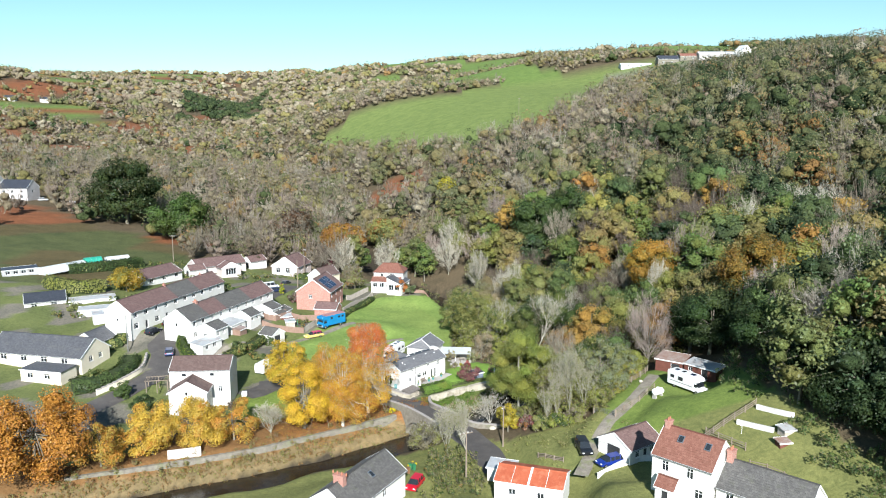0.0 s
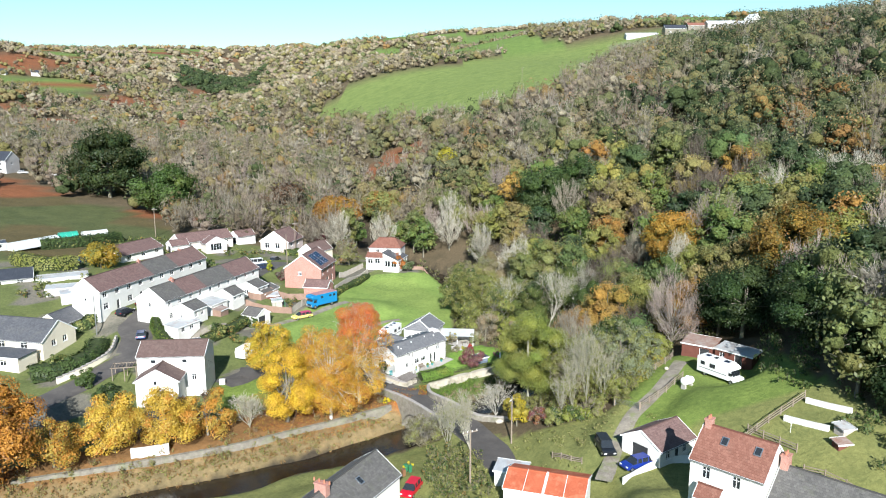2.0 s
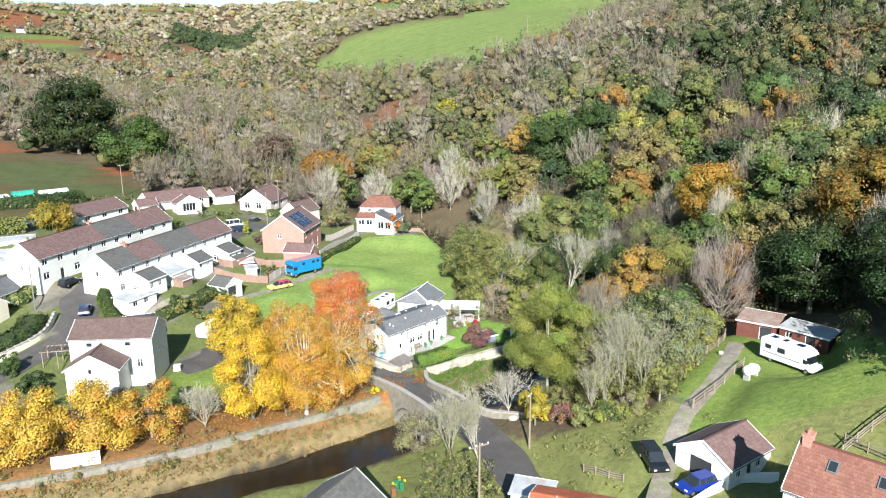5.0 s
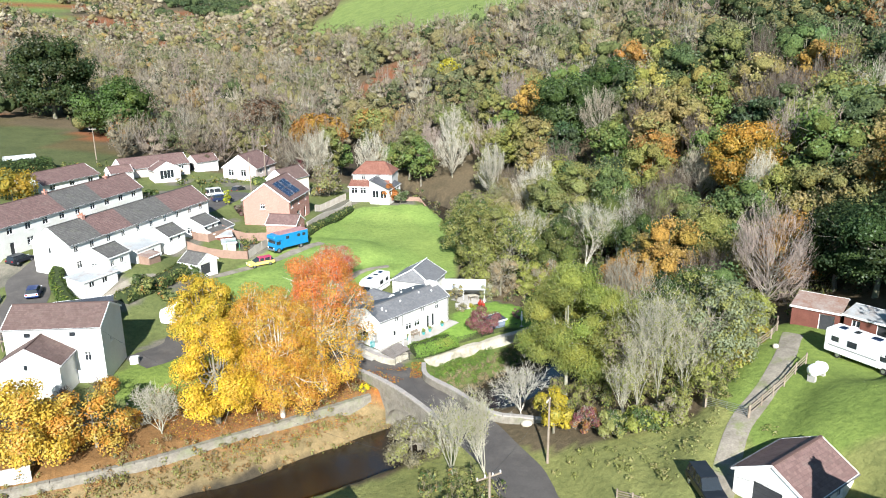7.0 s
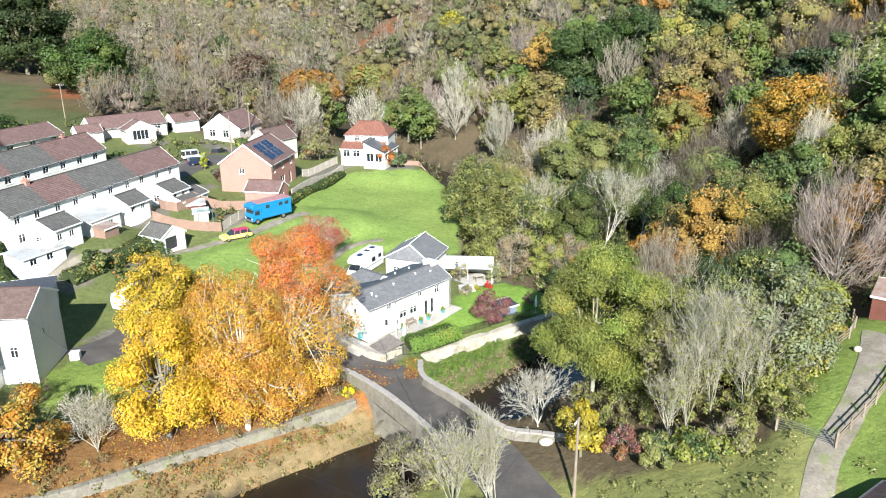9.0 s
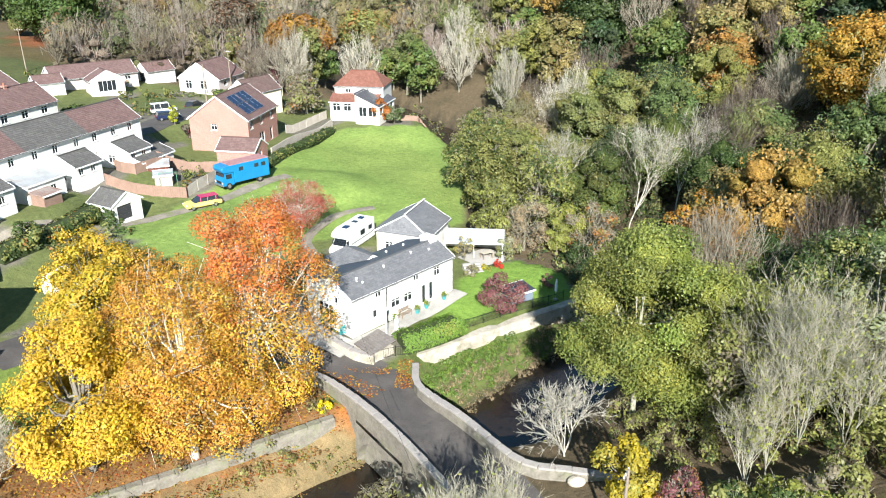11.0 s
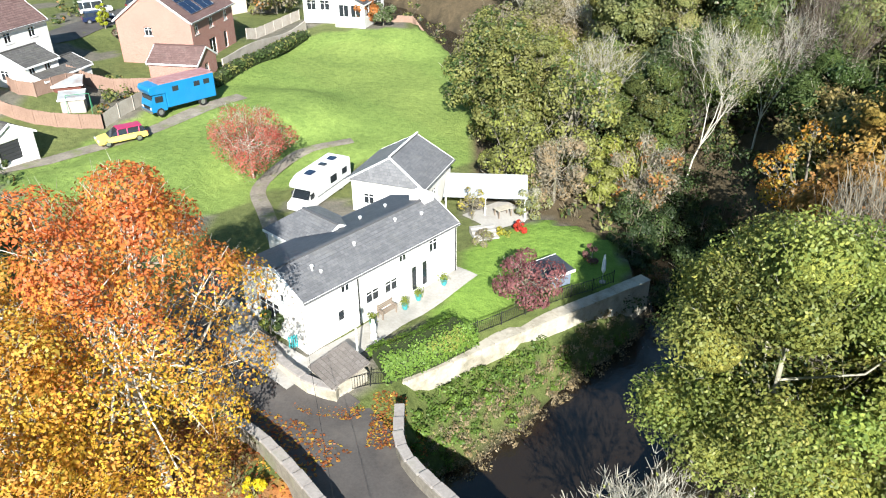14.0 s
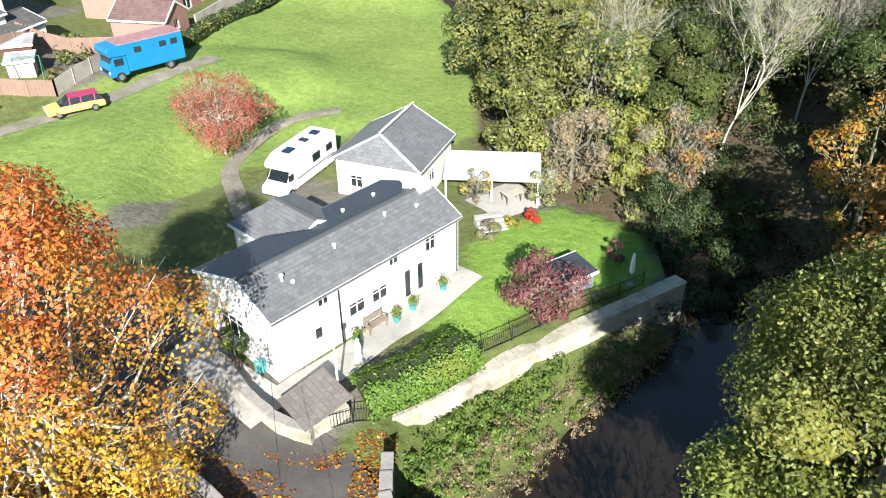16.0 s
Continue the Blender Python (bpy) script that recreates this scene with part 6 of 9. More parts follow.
wall_run("lane_wall", "curved pale wall at the street corner", [(-67.5, 141), (-64.6, 145.4), (-62.6, 151), (-63.6, 157)], 1.0, 0.35, M_CREAM, M_COPING, 0.6, "garden wall")

# arch ring under the bridge
bm = bmesh.new()
for i in range(14):
    a0, a1 = math.pi * i / 14, math.pi * (i + 1) / 14
    q = [(3.4 * math.cos(a), -2.9 + 3.6 * math.sin(a)) for a in (a0, a1)]
    vs = [bm.verts.new((-3.1, q[0][0], q[0][1])), bm.verts.new((3.1, q[0][0], q[0][1])), bm.verts.new((3.1, q[1][0], q[1][1])), bm.verts.new((-3.1, q[1][0], q[1][1]))]
    bm.faces.new(vs)
    for x in (-3.1, 3.1):
        bm.faces.new([bm.verts.new(p) for p in ((x, q[0][0], q[0][1]), (x, q[1][0], q[1][1]), (x, q[1][0], 1.35), (x, q[0][0], 1.35))])
arch = part("bridge_arch", bm, M_STONE, None)
arch.matrix_world = pose(-2.6, 135.6, 0, 0, 0, 36)
tagged(arch, "stone arch carrying the lane over the river", "bridge", kind="structure")


def fence(label, pts, h=1.1, gap=2.2, style="rail", material=None, category="fence", group=""):
    """Posts one by one; between them rails, a boarded panel, or iron railings, one piece a bay."""
    m = material or M_WOOD
    ob = thing("fence", label, category, group=group)
    line = smooth_line([(x, y, 0) for x, y in pts], 0.5)
    seg = np.hypot(*np.diff(line[:, :2], axis=0).T)
    s = np.concatenate([[0], np.cumsum(seg)])
    n = max(1, round(s[-1] / gap))
    P = []
    for i in range(n + 1):
        u = s[-1] * i / n
        x, y = np.interp(u, s, line[:, 0]), np.interp(u, s, line[:, 1])
        P.append(Vector((x, y, ground_z(x, y))))
    for i, p in enumerate(P):
        bm = bmesh.new()
        r = 0.03 if style == "iron" else 0.06
        box(bm, p.x - r, p.x + r, p.y - r, p.y + r, p.z - 0.3, p.z + h + (0.1 if style != "board" else 0.0))
        part("post", bm, m, ob)
    bar = None
    for a, b in zip(P[:-1], P[1:]):
        if style == "rail":
            for f in (0.35, 0.65, 0.95):
                bm = bmesh.new()
                beam(bm, a + Vector((0, 0, h * f)), b + Vector((0, 0, h * f + 0.02)), 0.05, 0.1)
                part("rail", bm, m, ob)
        elif style == "iron":
            bm = bmesh.new()
            beam(bm, a + Vector((0, 0, h * 0.12)), b + Vector((0, 0, h * 0.12)), 0.03, 0.03)
            part("rail", bm, m, ob)
            bm = bmesh.new()
            beam(bm, a + Vector((0, 0, h * 0.95)), b + Vector((0, 0, h * 0.95)), 0.03, 0.03)
            part("rail", bm, m, ob)
            k = max(2, int((b - a).length / 0.15))
            for j in range(1, k):
                q = a.lerp(b, j / k)
                if bar is None:
                    bm = bmesh.new()
                    box(bm, -0.011, 0.011, -0.011, 0.011, 0.1 * h, h)
                    bar = part("bar", bm, m, ob)
                    rod = bar
                else:
                    rod = new("bar", bar.data)
                    rod.parent = ob
                rod.matrix_local = Matrix.Translation(q)
        else:
            d = b - a
            k = max(2, int(d.length / 0.28))
            bm = bmesh.new()
            box(bm, -d.length / k * 0.48, d.length / k * 0.48, -0.014, 0.014, 0, h - 0.03)
            first = part("board", bm, m, ob)
            for j in range(k):
                bd = first if j == 0 else new("board", first.data)
                bd.parent = ob
                bd.matrix_local = Matrix.Translation(a.lerp(b, (j + 0.5) / k) + Vector((0, 0, 0.02 * math.sin(j * 7.1)))) @ Matrix.Rotation(math.atan2(d.y, d.x), 4, "Z")
    return ob


fence("black iron railings along the cottage lawn", [(0.2, 150.4), (3.6, 152.9), (6.6, 155.0), (9.6, 157.0), (12.0, 158.6)], 1.0, 2.0, "iron", M_BLACK)
fence("black iron railings above the river bank", [(-5.8, 146.0), (-4.6, 146.4), (-3.4, 146.6)], 1.0, 1.2, "iron", M_BLACK)
fence("weathered post and rail fence beside the paddock track", [(28.6, 119.2), (32.6, 122.6), (36.8, 126.2)], 1.15, 2.2)
fence("weathered post and rail fence between track and shrubs", [(25.6, 123.0), (27.4, 126.4), (31.6, 129.8), (36.6, 133.6), (38.6, 137.4)], 1.1, 2.4)
fence("rough post and rail fence below the paddock", [(38.0, 104.8), (41.4, 106.6), (44.8, 108.2), (47.4, 109.4)], 1.1, 2.2)
fence("rough post and rail fence round the slope garden", [(38.9, 106.2), (40.6, 103.2), (42.4, 100.2)], 1.1, 2.2)
fence("weathered post and rail fence behind the grey roof", [(41.6, 96.6), (44.5, 93.6), (47.4, 89.4)], 1.1, 2.2)
fence("low timber fence beside the drive", [(15.0, 112.6), (16.6, 110.6), (18.4, 109.0)], 0.8, 1.6)
fence("brown boarded garden fence behind the terrace", [(-44.6, 181.4), (-39.0, 180.6), (-34.4, 182.0)], 1.5, 2.0, "board", M_FENCE)
fence("grey boarded garden fence beside the track", [(-34.4, 182.0), (-33.2, 185.6), (-32.4, 188.6)], 1.5, 2.0, "board", M_GREYFENCE)
fence("reddish boarded fence before the brick garage", [(-41.0, 190.4), (-36.5, 192.0), (-31.0, 192.6)], 1.6, 2.0, "board", M_FENCE)
fence("reddish boarded garden fence behind the terrace", [(-45.2, 186.0), (-42.4, 184.6), (-39.6, 190.2)], 1.5, 2.0, "board", M_FENCE)
fence("brown timber fence at the head of the field", [(-15.0, 222.6), (-9.5, 223.4), (-3.6, 223.6)], 1.0, 2.2, "board", M_FENCE)
fence("grey boarded fence by the brick house garden", [(-28.0, 214.6), (-24.6, 222.0), (-22.8, 225.6)], 1.5, 2.2, "board", M_GREYFENCE)


def field_gate(label, a, b, h=1.15):
    ob = thing("field_gate", label, "gate")
    A, B = Vector((*a, ground_z(*a))), Vector((*b, ground_z(*b)))
    for p in (A, B):
        bm = bmesh.new()
        box(bm, p.x - 0.08, p.x + 0.08, p.y - 0.08, p.y + 0.08, p.z - 0.3, p.z + h + 0.2)
        part("gate_post", bm, M_WOOD, ob)
    bm = bmesh.new()
    for f in (0.15, 0.33, 0.5, 0.68, 0.84, 1.0):
        tube(bm, A + Vector((0, 0, h * f)), B + Vector((0, 0, h * f)), 0.025, 0.025, 6)
    for f in (0.03, 0.5, 0.97):
        q = A.lerp(B, f)
        tube(bm, q + Vector((0, 0, 0.15 * h)), q + Vector((0, 0, h)), 0.025, 0.025, 6)
    part("gate_leaf", bm, M_METAL, ob)
    return ob


field_gate("galvanised seven-bar field gate across the track", (25.6, 122.4), (28.4, 118.9))


# ---- poles, wires and lamps ----
def pole(label, x, y, h, arm=1.6, lean=0.0, yaw=0.0, bulbs=0, material=None, category="utility pole"):
    z = ground_z(x, y)
    ob = thing("utility_pole", label, category, pose(x, y, z, lean, 0, yaw))
    bm = bmesh.new()
    tube(bm, (0, 0, -0.5), (0, 0, h), 0.14, 0.09, 8)
    part("mast", bm, material or M_WOOD, ob)
    if arm:
        bm = bmesh.new()
        beam(bm, (-arm / 2, 0.1, h - 0.35), (arm / 2, 0.1, h - 0.35), 0.09, 0.11)
        part("cross_arm", bm, M_WOOD, ob)
        for i in range(4):
            bm = bmesh.new()
            px = arm * (i / 3 - 0.5) * 0.92
            tube(bm, (px, 0.1, h - 0.36), (px, 0.1, h - 0.18), 0.05, 0.04, 6)
            part("insulator", bm, M_TRIM, ob)
    return ob, Vector((x, y, z + h - 0.2))


def wire(label, a, b, sag=0.8):
    bm = bmesh.new()
    pts = [a.lerp(b, i / 14) - Vector((0, 0, sag * 4 * (i / 14) * (1 - i / 14))) for i in range(15)]
    for p, q in zip(pts[:-1], pts[1:]):
        tube(bm, p, q, 0.012, 0.012, 3, cap=False)
    ob = part("overhead_wire", bm, M_BLACK, None)
    return tagged(ob, label, "overhead wire")


_, p_mast = pole("wooden pole with many white insulators beside the lane", 3.4, 104.2, 8.2, 2.2, yaw=30)
_, p_lane = pole("weathered wooden utility pole beside the bridge lane", 10.2, 121.6, 7.2, 0.9, yaw=60)
_, p_str = pole("slim grey street pole at the village corner", -70.4, 163.4, 8.5, 0, material=M_METAL)
_, p_far = pole("tall wooden pole with a cross-arm above the bungalows", -90.5, 250.5, 9.0, 1.8)
_, p_blue = pole("wooden pole standing behind the brick house", -43.6, 222.6, 8.5, 0)
_, p_bung = pole("wooden pole beside the bungalow garden", -46.0, 247.0, 9.0, 1.2)
_, p_wood = pole("double wooden pole standing in the hillside scrub", 2.0, 385.0, 11.0, 2.2)
_, p_hill = pole("wooden power pole crossing the hill pasture", 52.0, 528.0, 11.0, 2.0)
_, p_top = pole("wooden power pole on the skyline by the farm", 136.0, 800.0, 16.0, 2.0)
wire("thin black overhead wire crossing the lane", p_mast, p_lane, 0.5)
wire("thin black overhead wire crossing the river", p_mast, Vector((-40.5, 138.8, 8.8)), 2.2)
wire("thin black overhead wire crossing the river", p_mast + Vector((0, 0, -0.4)), Vector((-8.8, 148.6, 5.8)), 1.4)
wire("thin black overhead wire to the white garage", p_lane, Vector((27.5, 106.0, 8.6)), 1.0)

lamp = thing("garden_lamp_post", "white garden post with a small lamp beside the hedge", "lamp post", pose(-5.5, 148.0, ground_z(-5.5, 148.0)))
bm = bmesh.new()
tube(bm, (0, 0, -0.2), (0, 0, 3.4), 0.07, 0.05, 8)
part("mast", bm, M_TRIM, lamp)
bm = bmesh.new()
box(bm, -0.14, 0.14, -0.14, 0.14, 3.4, 3.7, 0.04)
part("lantern", bm, M_TRIM, lamp)

# ---- houses on the near bank ----
red_house = house("red_roof_house", "white rendered house with red clay tiles and two rooflights", "house", (27.8, 94.7), -43.5, 8.2, 6.6, 7.6, 5.3, 2.95, M_RENDER, M_REDTILE,
                  wins("front", (1.4, 4.8), 3.2, 0.9, 1.4) + wins("front", (1.0, 6.0), 0.8, 1.1, 1.3) + [("front", 3.2, 0.0, 1.0, 2.0, "door")] + wins("left", (2.5,), 3.4, 0.7, 1.0) + wins("back", (1.5, 5), 3, 1, 1.2), chimneys=[(0.5, 3.3, 7.95, 0.7, 1.0, 1.0, M_BRICK, 2)], course=0.33)
for rx in (2.5, 6.2):
    k = 2.95 / 3.3
    rl = bmesh.new()
    box(rl, 0, 0.8, 0, 1.05, 0.03, 0.13)
    w = part("rooflight", rl, M_METAL, red_house)
    w.matrix_local = Matrix.Translation((rx, 1.75, 5.3 + 1.75 * k)) @ Matrix.Rotation(math.atan(k), 4, "X")
    solid("pane", M_GLASS, w, (0.1, 0.7, 0.1, 0.95, 0.13, 0.145))
UR = Matrix.Rotation(radians(-43.5), 4, "Z")
v = UR @ Vector((1.6, -2.0, 0))
house("front_porch", "small white porch with a red tiled gable", "house extension", (27.8 + v.x, 94.7 + v.y), -43.5 - 90 + 90, 2.6, 2.0, 7.4, 2.3, 1.0, M_RENDER, M_REDTILE, [("front", 0.8, 0, 0.95, 1.9, "door")], gutters=False)
v = UR @ Vector((8.5, 0.8, 0))
house("grey_roof_house", "white attached house under weathered grey concrete tiles", "house", (27.8 + v.x, 94.7 + v.y), -43.5, 11.0, 6.4, 6.6, 4.2, 2.7, M_RENDER, M_GREYTILE, wins("front", (1.2, 4.6, 8.0), 2.7, 1.0, 1.1), chimneys=[(0.4, 3.2, 7.2, 0.8, 1.1, 0.9, M_BRICK, 2)], course=0.33)
house("white_garage", "white rendered garage with a dark red tiled roof", "garage", (27.6, 105.1), 36.5, 7.2, 6.2, 5.9, 2.5, 1.7, M_RENDER, M_MAROON, [("left", 1.6, 0.0, 2.6, 2.1, "garage")] + wins("front", (1.2, 4.6), 0.9, 0.9, 1.0) + [("front", 3.0, 0.0, 0.9, 1.9, "door")], course=0.33)
# workshop with the red sheet roof
shed = house("red_roof_workshop", "white block workshop under a faded red sheet-metal roof", "workshop", (7.2, 99.2), -18, 9.6, 6.0, 3.6, 3.2, 1.0, M_RENDER, M_REDSHEET, wins("front", (2.0, 6.0), 1.2, 1.0, 0.9), gutters=False, course=3.4)
bm = bmesh.new()
for i in range(1, 4):
    beam(bm, (i * 2.4, -0.3, 3.2), (i * 2.4, 3.0, 4.3), 0.3 if i == 2 else 0.05, 0.04)
part("roof_strip", bm, M_TRIM, shed, "pale sheet strip")
lean_to("workshop_lean_to", "low grey sheet-roofed lean-to beside the workshop", "shed", (6.6, 106.2), -18, 4.0, 2.6, 3.0, 2.3, 2.6, M_RENDER, M_GREYSHEET, sheet=True)
grey = house("river_house", "white house with grey tiles and brick chimney by the river", "house", (-12.1, 91.6), 62, 14.0, 7.0, 1.8, 4.2, 2.4, M_RENDER, M_GREYTILE, wins("front", (1, 4, 8), 2.4, 1, 1.1) + wins("right", (2.6,), 2.2, 1.0, 1.1), chimneys=[(2.6, 3.4, 6.5, 0.8, 1.6, 1.0, M_BRICK, 4)], course=0.33)
rl = bmesh.new()
box(rl, 0, 0.8, 0, 1.05, 0.03, 0.13)
w = part("rooflight", rl, M_METAL, grey)
w.matrix_local = Matrix.Translation((7.6, 1.5, 4.2 + 1.5 * 2.4 / 3.5)) @ Matrix.Rotation(math.atan(2.4 / 3.5), 4, "X")
solid("pane", M_GLASS, w, (0.1, 0.7, 0.1, 0.95, 0.13, 0.145))
lean_to("timber_shed", "brown boarded shed with a rusty sheet roof", "shed", (40.0, 137.2), -36, 5.0, 4.2, 9.7, 2.6, 3.0, M_BROWNWOOD, M_RUST, [("front", 2.9, 0.0, 1.6, 2.1, "door")], sheet=True)
lean_to("timber_shed", "long brown boarded shed with a grey felt roof", "shed", (44.4, 134.0), -50, 6.4, 3.0, 10.2, 2.2, 2.6, M_BROWNWOOD, M_GREYSHEET, [("front", 0.8, 0.9, 0.9, 0.8, "win", 1), ("front", 3.4, 0.0, 1.3, 1.9, "door")], sheet=True)
lean_to("garden_shed", "small pale shed on the grassy slope", "shed", (47.8, 100.2), 20, 1.7, 1.4, 12.3, 1.2, 1.5, M_GREYFENCE, M_GREYSHEET, sheet=True)
lean_to("garden_shed", "small rusty brown shed behind the house", "shed", (46.4, 98.4), 10, 1.6, 1.2, 11.5, 1.0, 1.2, M_BROWNWOOD, M_RUST, sheet=True)

tank = thing("gas_tank", "white cylindrical gas tank on concrete blocks", "gas tank", pose(36.6, 123.4, ground_z(36.6, 123.4), 0, 0, 30))
bm = bmesh.new()
for i in range(8):
    a0, a1 = i / 8, (i + 1) / 8
    r = [0.62 * min(1.0, math.sqrt(max(0.0, 1 - (2 * f - 1) ** 4)) + 0.02) for f in (a0, a1)]
    tube(bm, (-1.25 + 2.5 * a0, 0, 0.95), (-1.25 + 2.5 * a1, 0, 0.95), r[0], r[1], 16, cap=i in (0, 7))
part("vessel", bm, M_TRIM, tank)
for x in (-0.7, 0.7):
    solid("foot_block", M_CONCRETE, tank, (x - 0.15, x + 0.15, -0.4, 0.4, -0.3, 0.42))
solid("valve_cover", M_TRIM, tank, (-0.2, 0.2, -0.2, 0.2, 1.5, 1.72), bevel=0.04)

# the slab by the river corner and the white stone at the track
for lab, x, y, sx, sy, sz in (("large pale flat stone at the lane corner", 8.9, 129.2, 1.3, 0.9, 0.8), ("white painted stone beside the paddock track", 35.6, 130.6, 0.7, 0.6, 0.6)):
    ob = part("boulder", (lambda b: (bmesh.ops.create_icosphere(b, subdivisions=2, radius=0.5), b)[1])(bmesh.new()), M_PALESTONE, None)
    ob.matrix_world = Matrix.Translation((x, y, ground_z(x, y) + sz * 0.3)) @ Matrix.Diagonal((sx, sy, sz, 1))
    tagged(ob, lab, "stone")

# ---- the cottage's garden ----
pier = thing("gate_pier_store", "small stone bin store with a mono-pitch slate roof", "stone store", pose(-6.5, 146.9, 0.75, 0, 0, -50))
solid("masonry", M_PALESTONE, pier, (-1.2, 1.2, -1.2, 1.2, -0.6, 1.45))
bm = bmesh.new()
uv = bm.loops.layers.uv.new("UVMap")
slope(bm, uv, (-1.35, -1.35, 1.5), (1.35, -1.35, 1.5), (1.35, 1.35, 2.1), (-1.35, 1.35, 2.1), 0.3)
part("roof", bm, M_STORETILE, pier)
tagged(ribbon("patio", smooth_line([(*by_cottage(-0.5, -1.3), 1.75), (*by_cottage(4, -1.3), 1.75), (*by_cottage(9, -1.1), 1.75), (*by_cottage(14.2, -0.8), 1.75)], 1.0), 1.05, 0.05, M_CONCRETE), "pale paved terrace along the front of the cottage", "patio", kind="structure")
tagged(ribbon("patio", smooth_line([(*by_cottage(-1.4, 6.5), 1.75), (*by_cottage(-1.6, 2.5), 1.75), (*by_cottage(-1.5, -1.5), 1.75)], 1.0), 1.3, 0.05, M_CONCRETE), "paved side yard of the cottage", "patio", kind="structure")
tagged(ribbon("patio", smooth_line([(2.2, 166.6, 1.1), (4.2, 168.4, 1.1), (5.8, 170.0, 1.1)], 1.0), 1.8, 0.06, M_CONCRETE), "small raised paved sitting area", "patio", kind="structure")


def hedge(name, label, pts, half, h, tints, seed, n=900, size=0.13, category="hedge"):
    """A clipped hedge: leaves over a rounded bar, on a core coloured dark as its inner shade."""
    rng = np.random.default_rng(seed)
    ob = thing(name, label, category)
    line = smooth_line([(x, y, ground_z(x, y)) for x, y in pts], 0.4)
    s = rng.integers(0, len(line), n)
    tan = np.gradient(line[:, :2], axis=0)
    tan /= np.linalg.norm(tan, axis=1)[:, None]
    nor = np.stack([-tan[:, 1], tan[:, 0]], 1)
    a = rng.uniform(-0.15, math.pi + 0.15, n)
    ex = np.sign(np.cos(a)) * np.abs(np.cos(a)) ** 0.5 * half * (1 + 0.09 * wave(line[s, 0], line[s, 1], 2.3, 1))
    ez = np.maximum(np.abs(np.sin(a)) ** 0.5 * h * (1 + 0.05 * wave(line[s, 0], line[s, 1], 1.7, 3)), 0) * rng.uniform(0.35, 1.0, n) ** 0.25
    c = np.column_stack([line[s, 0] + nor[s, 0] * ex, line[s, 1] + nor[s, 1] * ex, line[s, 2] + ez]) + rng.normal(size=(n, 3)) * 0.07
    c[:, :2] += tan[s] * rng.uniform(-0.25, 0.25, (n, 1))
    nrm = unit(np.column_stack([nor[s, 0] * ex, nor[s, 1] * ex, ez * 0.8]) + rng.normal(size=(n, 3)) * 0.4)
    q = cards(c, nrm, size, rng)
    mesh_tint = crown_tint(rng, len(q), tints, [3, 2, 1][:len(tints)], q, h)
    tagged(mesh_np("leafage", q, np.arange(len(q)).reshape(-1, 4), M_LEAF, ob, mesh_tint), kind="stuff")
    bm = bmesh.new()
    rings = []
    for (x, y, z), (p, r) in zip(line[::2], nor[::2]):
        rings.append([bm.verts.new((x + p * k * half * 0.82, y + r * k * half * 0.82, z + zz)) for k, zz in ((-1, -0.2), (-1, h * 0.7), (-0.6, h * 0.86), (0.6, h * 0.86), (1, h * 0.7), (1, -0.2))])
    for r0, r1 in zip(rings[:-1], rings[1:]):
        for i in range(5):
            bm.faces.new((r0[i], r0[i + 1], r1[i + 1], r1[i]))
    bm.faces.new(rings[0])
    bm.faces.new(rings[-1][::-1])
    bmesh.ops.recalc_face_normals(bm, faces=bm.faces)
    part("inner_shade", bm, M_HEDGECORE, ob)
    return ob


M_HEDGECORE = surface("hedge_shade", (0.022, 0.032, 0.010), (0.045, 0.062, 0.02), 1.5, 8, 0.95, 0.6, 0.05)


# ---- village: bungalows, sheds and gardens ----
house("bungalow", "cream bungalow with a dark grey slate roof by the street", "bungalow", (-97.5, 156.6), -13, 23.0, 9.0, 5.2, 2.7, 2.9, M_CREAM, M_SLATE, wins("front", (3, 8, 13, 18), 0.9, 1.6, 1.2) + wins("right", (2.4, 5.4), 0.9, 1.2, 1.2), over=0.35)
lean_to("flat_roof_extension", "low cream extension with a grey flat roof", "house extension", (-86.0, 148.0), -13, 9.5, 4.6, 3.9, 2.6, 2.75, M_CREAM, M_SLATE, wins("front", (1.5, 5.5), 0.9, 1.4, 1.1), sheet=True)
house("gabled_wing", "cream wing with a slate roof beside the bungalow", "house extension", (-76.4, 161.5), 77, 7.0, 6.0, 5.4, 2.7, 1.9, M_CREAM, M_SLATE, wins("front", (1.2, 4.0), 0.9, 1.3, 1.2), over=0.3)
house("bungalow", "white bungalow with a dark grey roof behind the lane", "bungalow", (-105.5, 186.0), 28, 9.5, 6.4, 8.6, 2.5, 1.8, M_RENDER, M_DARKSLATE, wins("front", (1.5, 6), 0.9, 1.4, 1.1), over=0.3)
lean_to("flat_roof_extension", "long low grey-roofed outbuilding beside the bungalow", "outbuilding", (-95.6, 189.0), 28, 11.0, 4.0, 8.4, 2.3, 2.5, M_RENDER, M_GREYSHEET, wins("front", (2, 6), 0.9, 1.0, 0.8), sheet=True)
lean_to("garden_shed", "low dark felt-roofed shed in a cluttered garden", "shed", (-90.0, 182.0), 22, 8.0, 3.6, 8.0, 2.1, 2.3, M_GREYREND, M_GREYSHEET, sheet=True)
lean_to("garden_shed", "small grey-roofed shed in a cluttered garden", "shed", (-84.5, 178.0), 30, 4.6, 3.2, 8.0, 2.0, 2.2, M_RENDER, M_GREYSHEET, sheet=True)
house("bungalow", "white bungalow with a red-brown tiled roof behind the terrace", "bungalow", (-86.0, 214.0), 66, 15.0, 8.6, 8.9, 2.5, 2.0, M_RENDER, M_MAROON, wins("front", (2, 7, 12), 0.9, 1.4, 1.1), over=0.4)
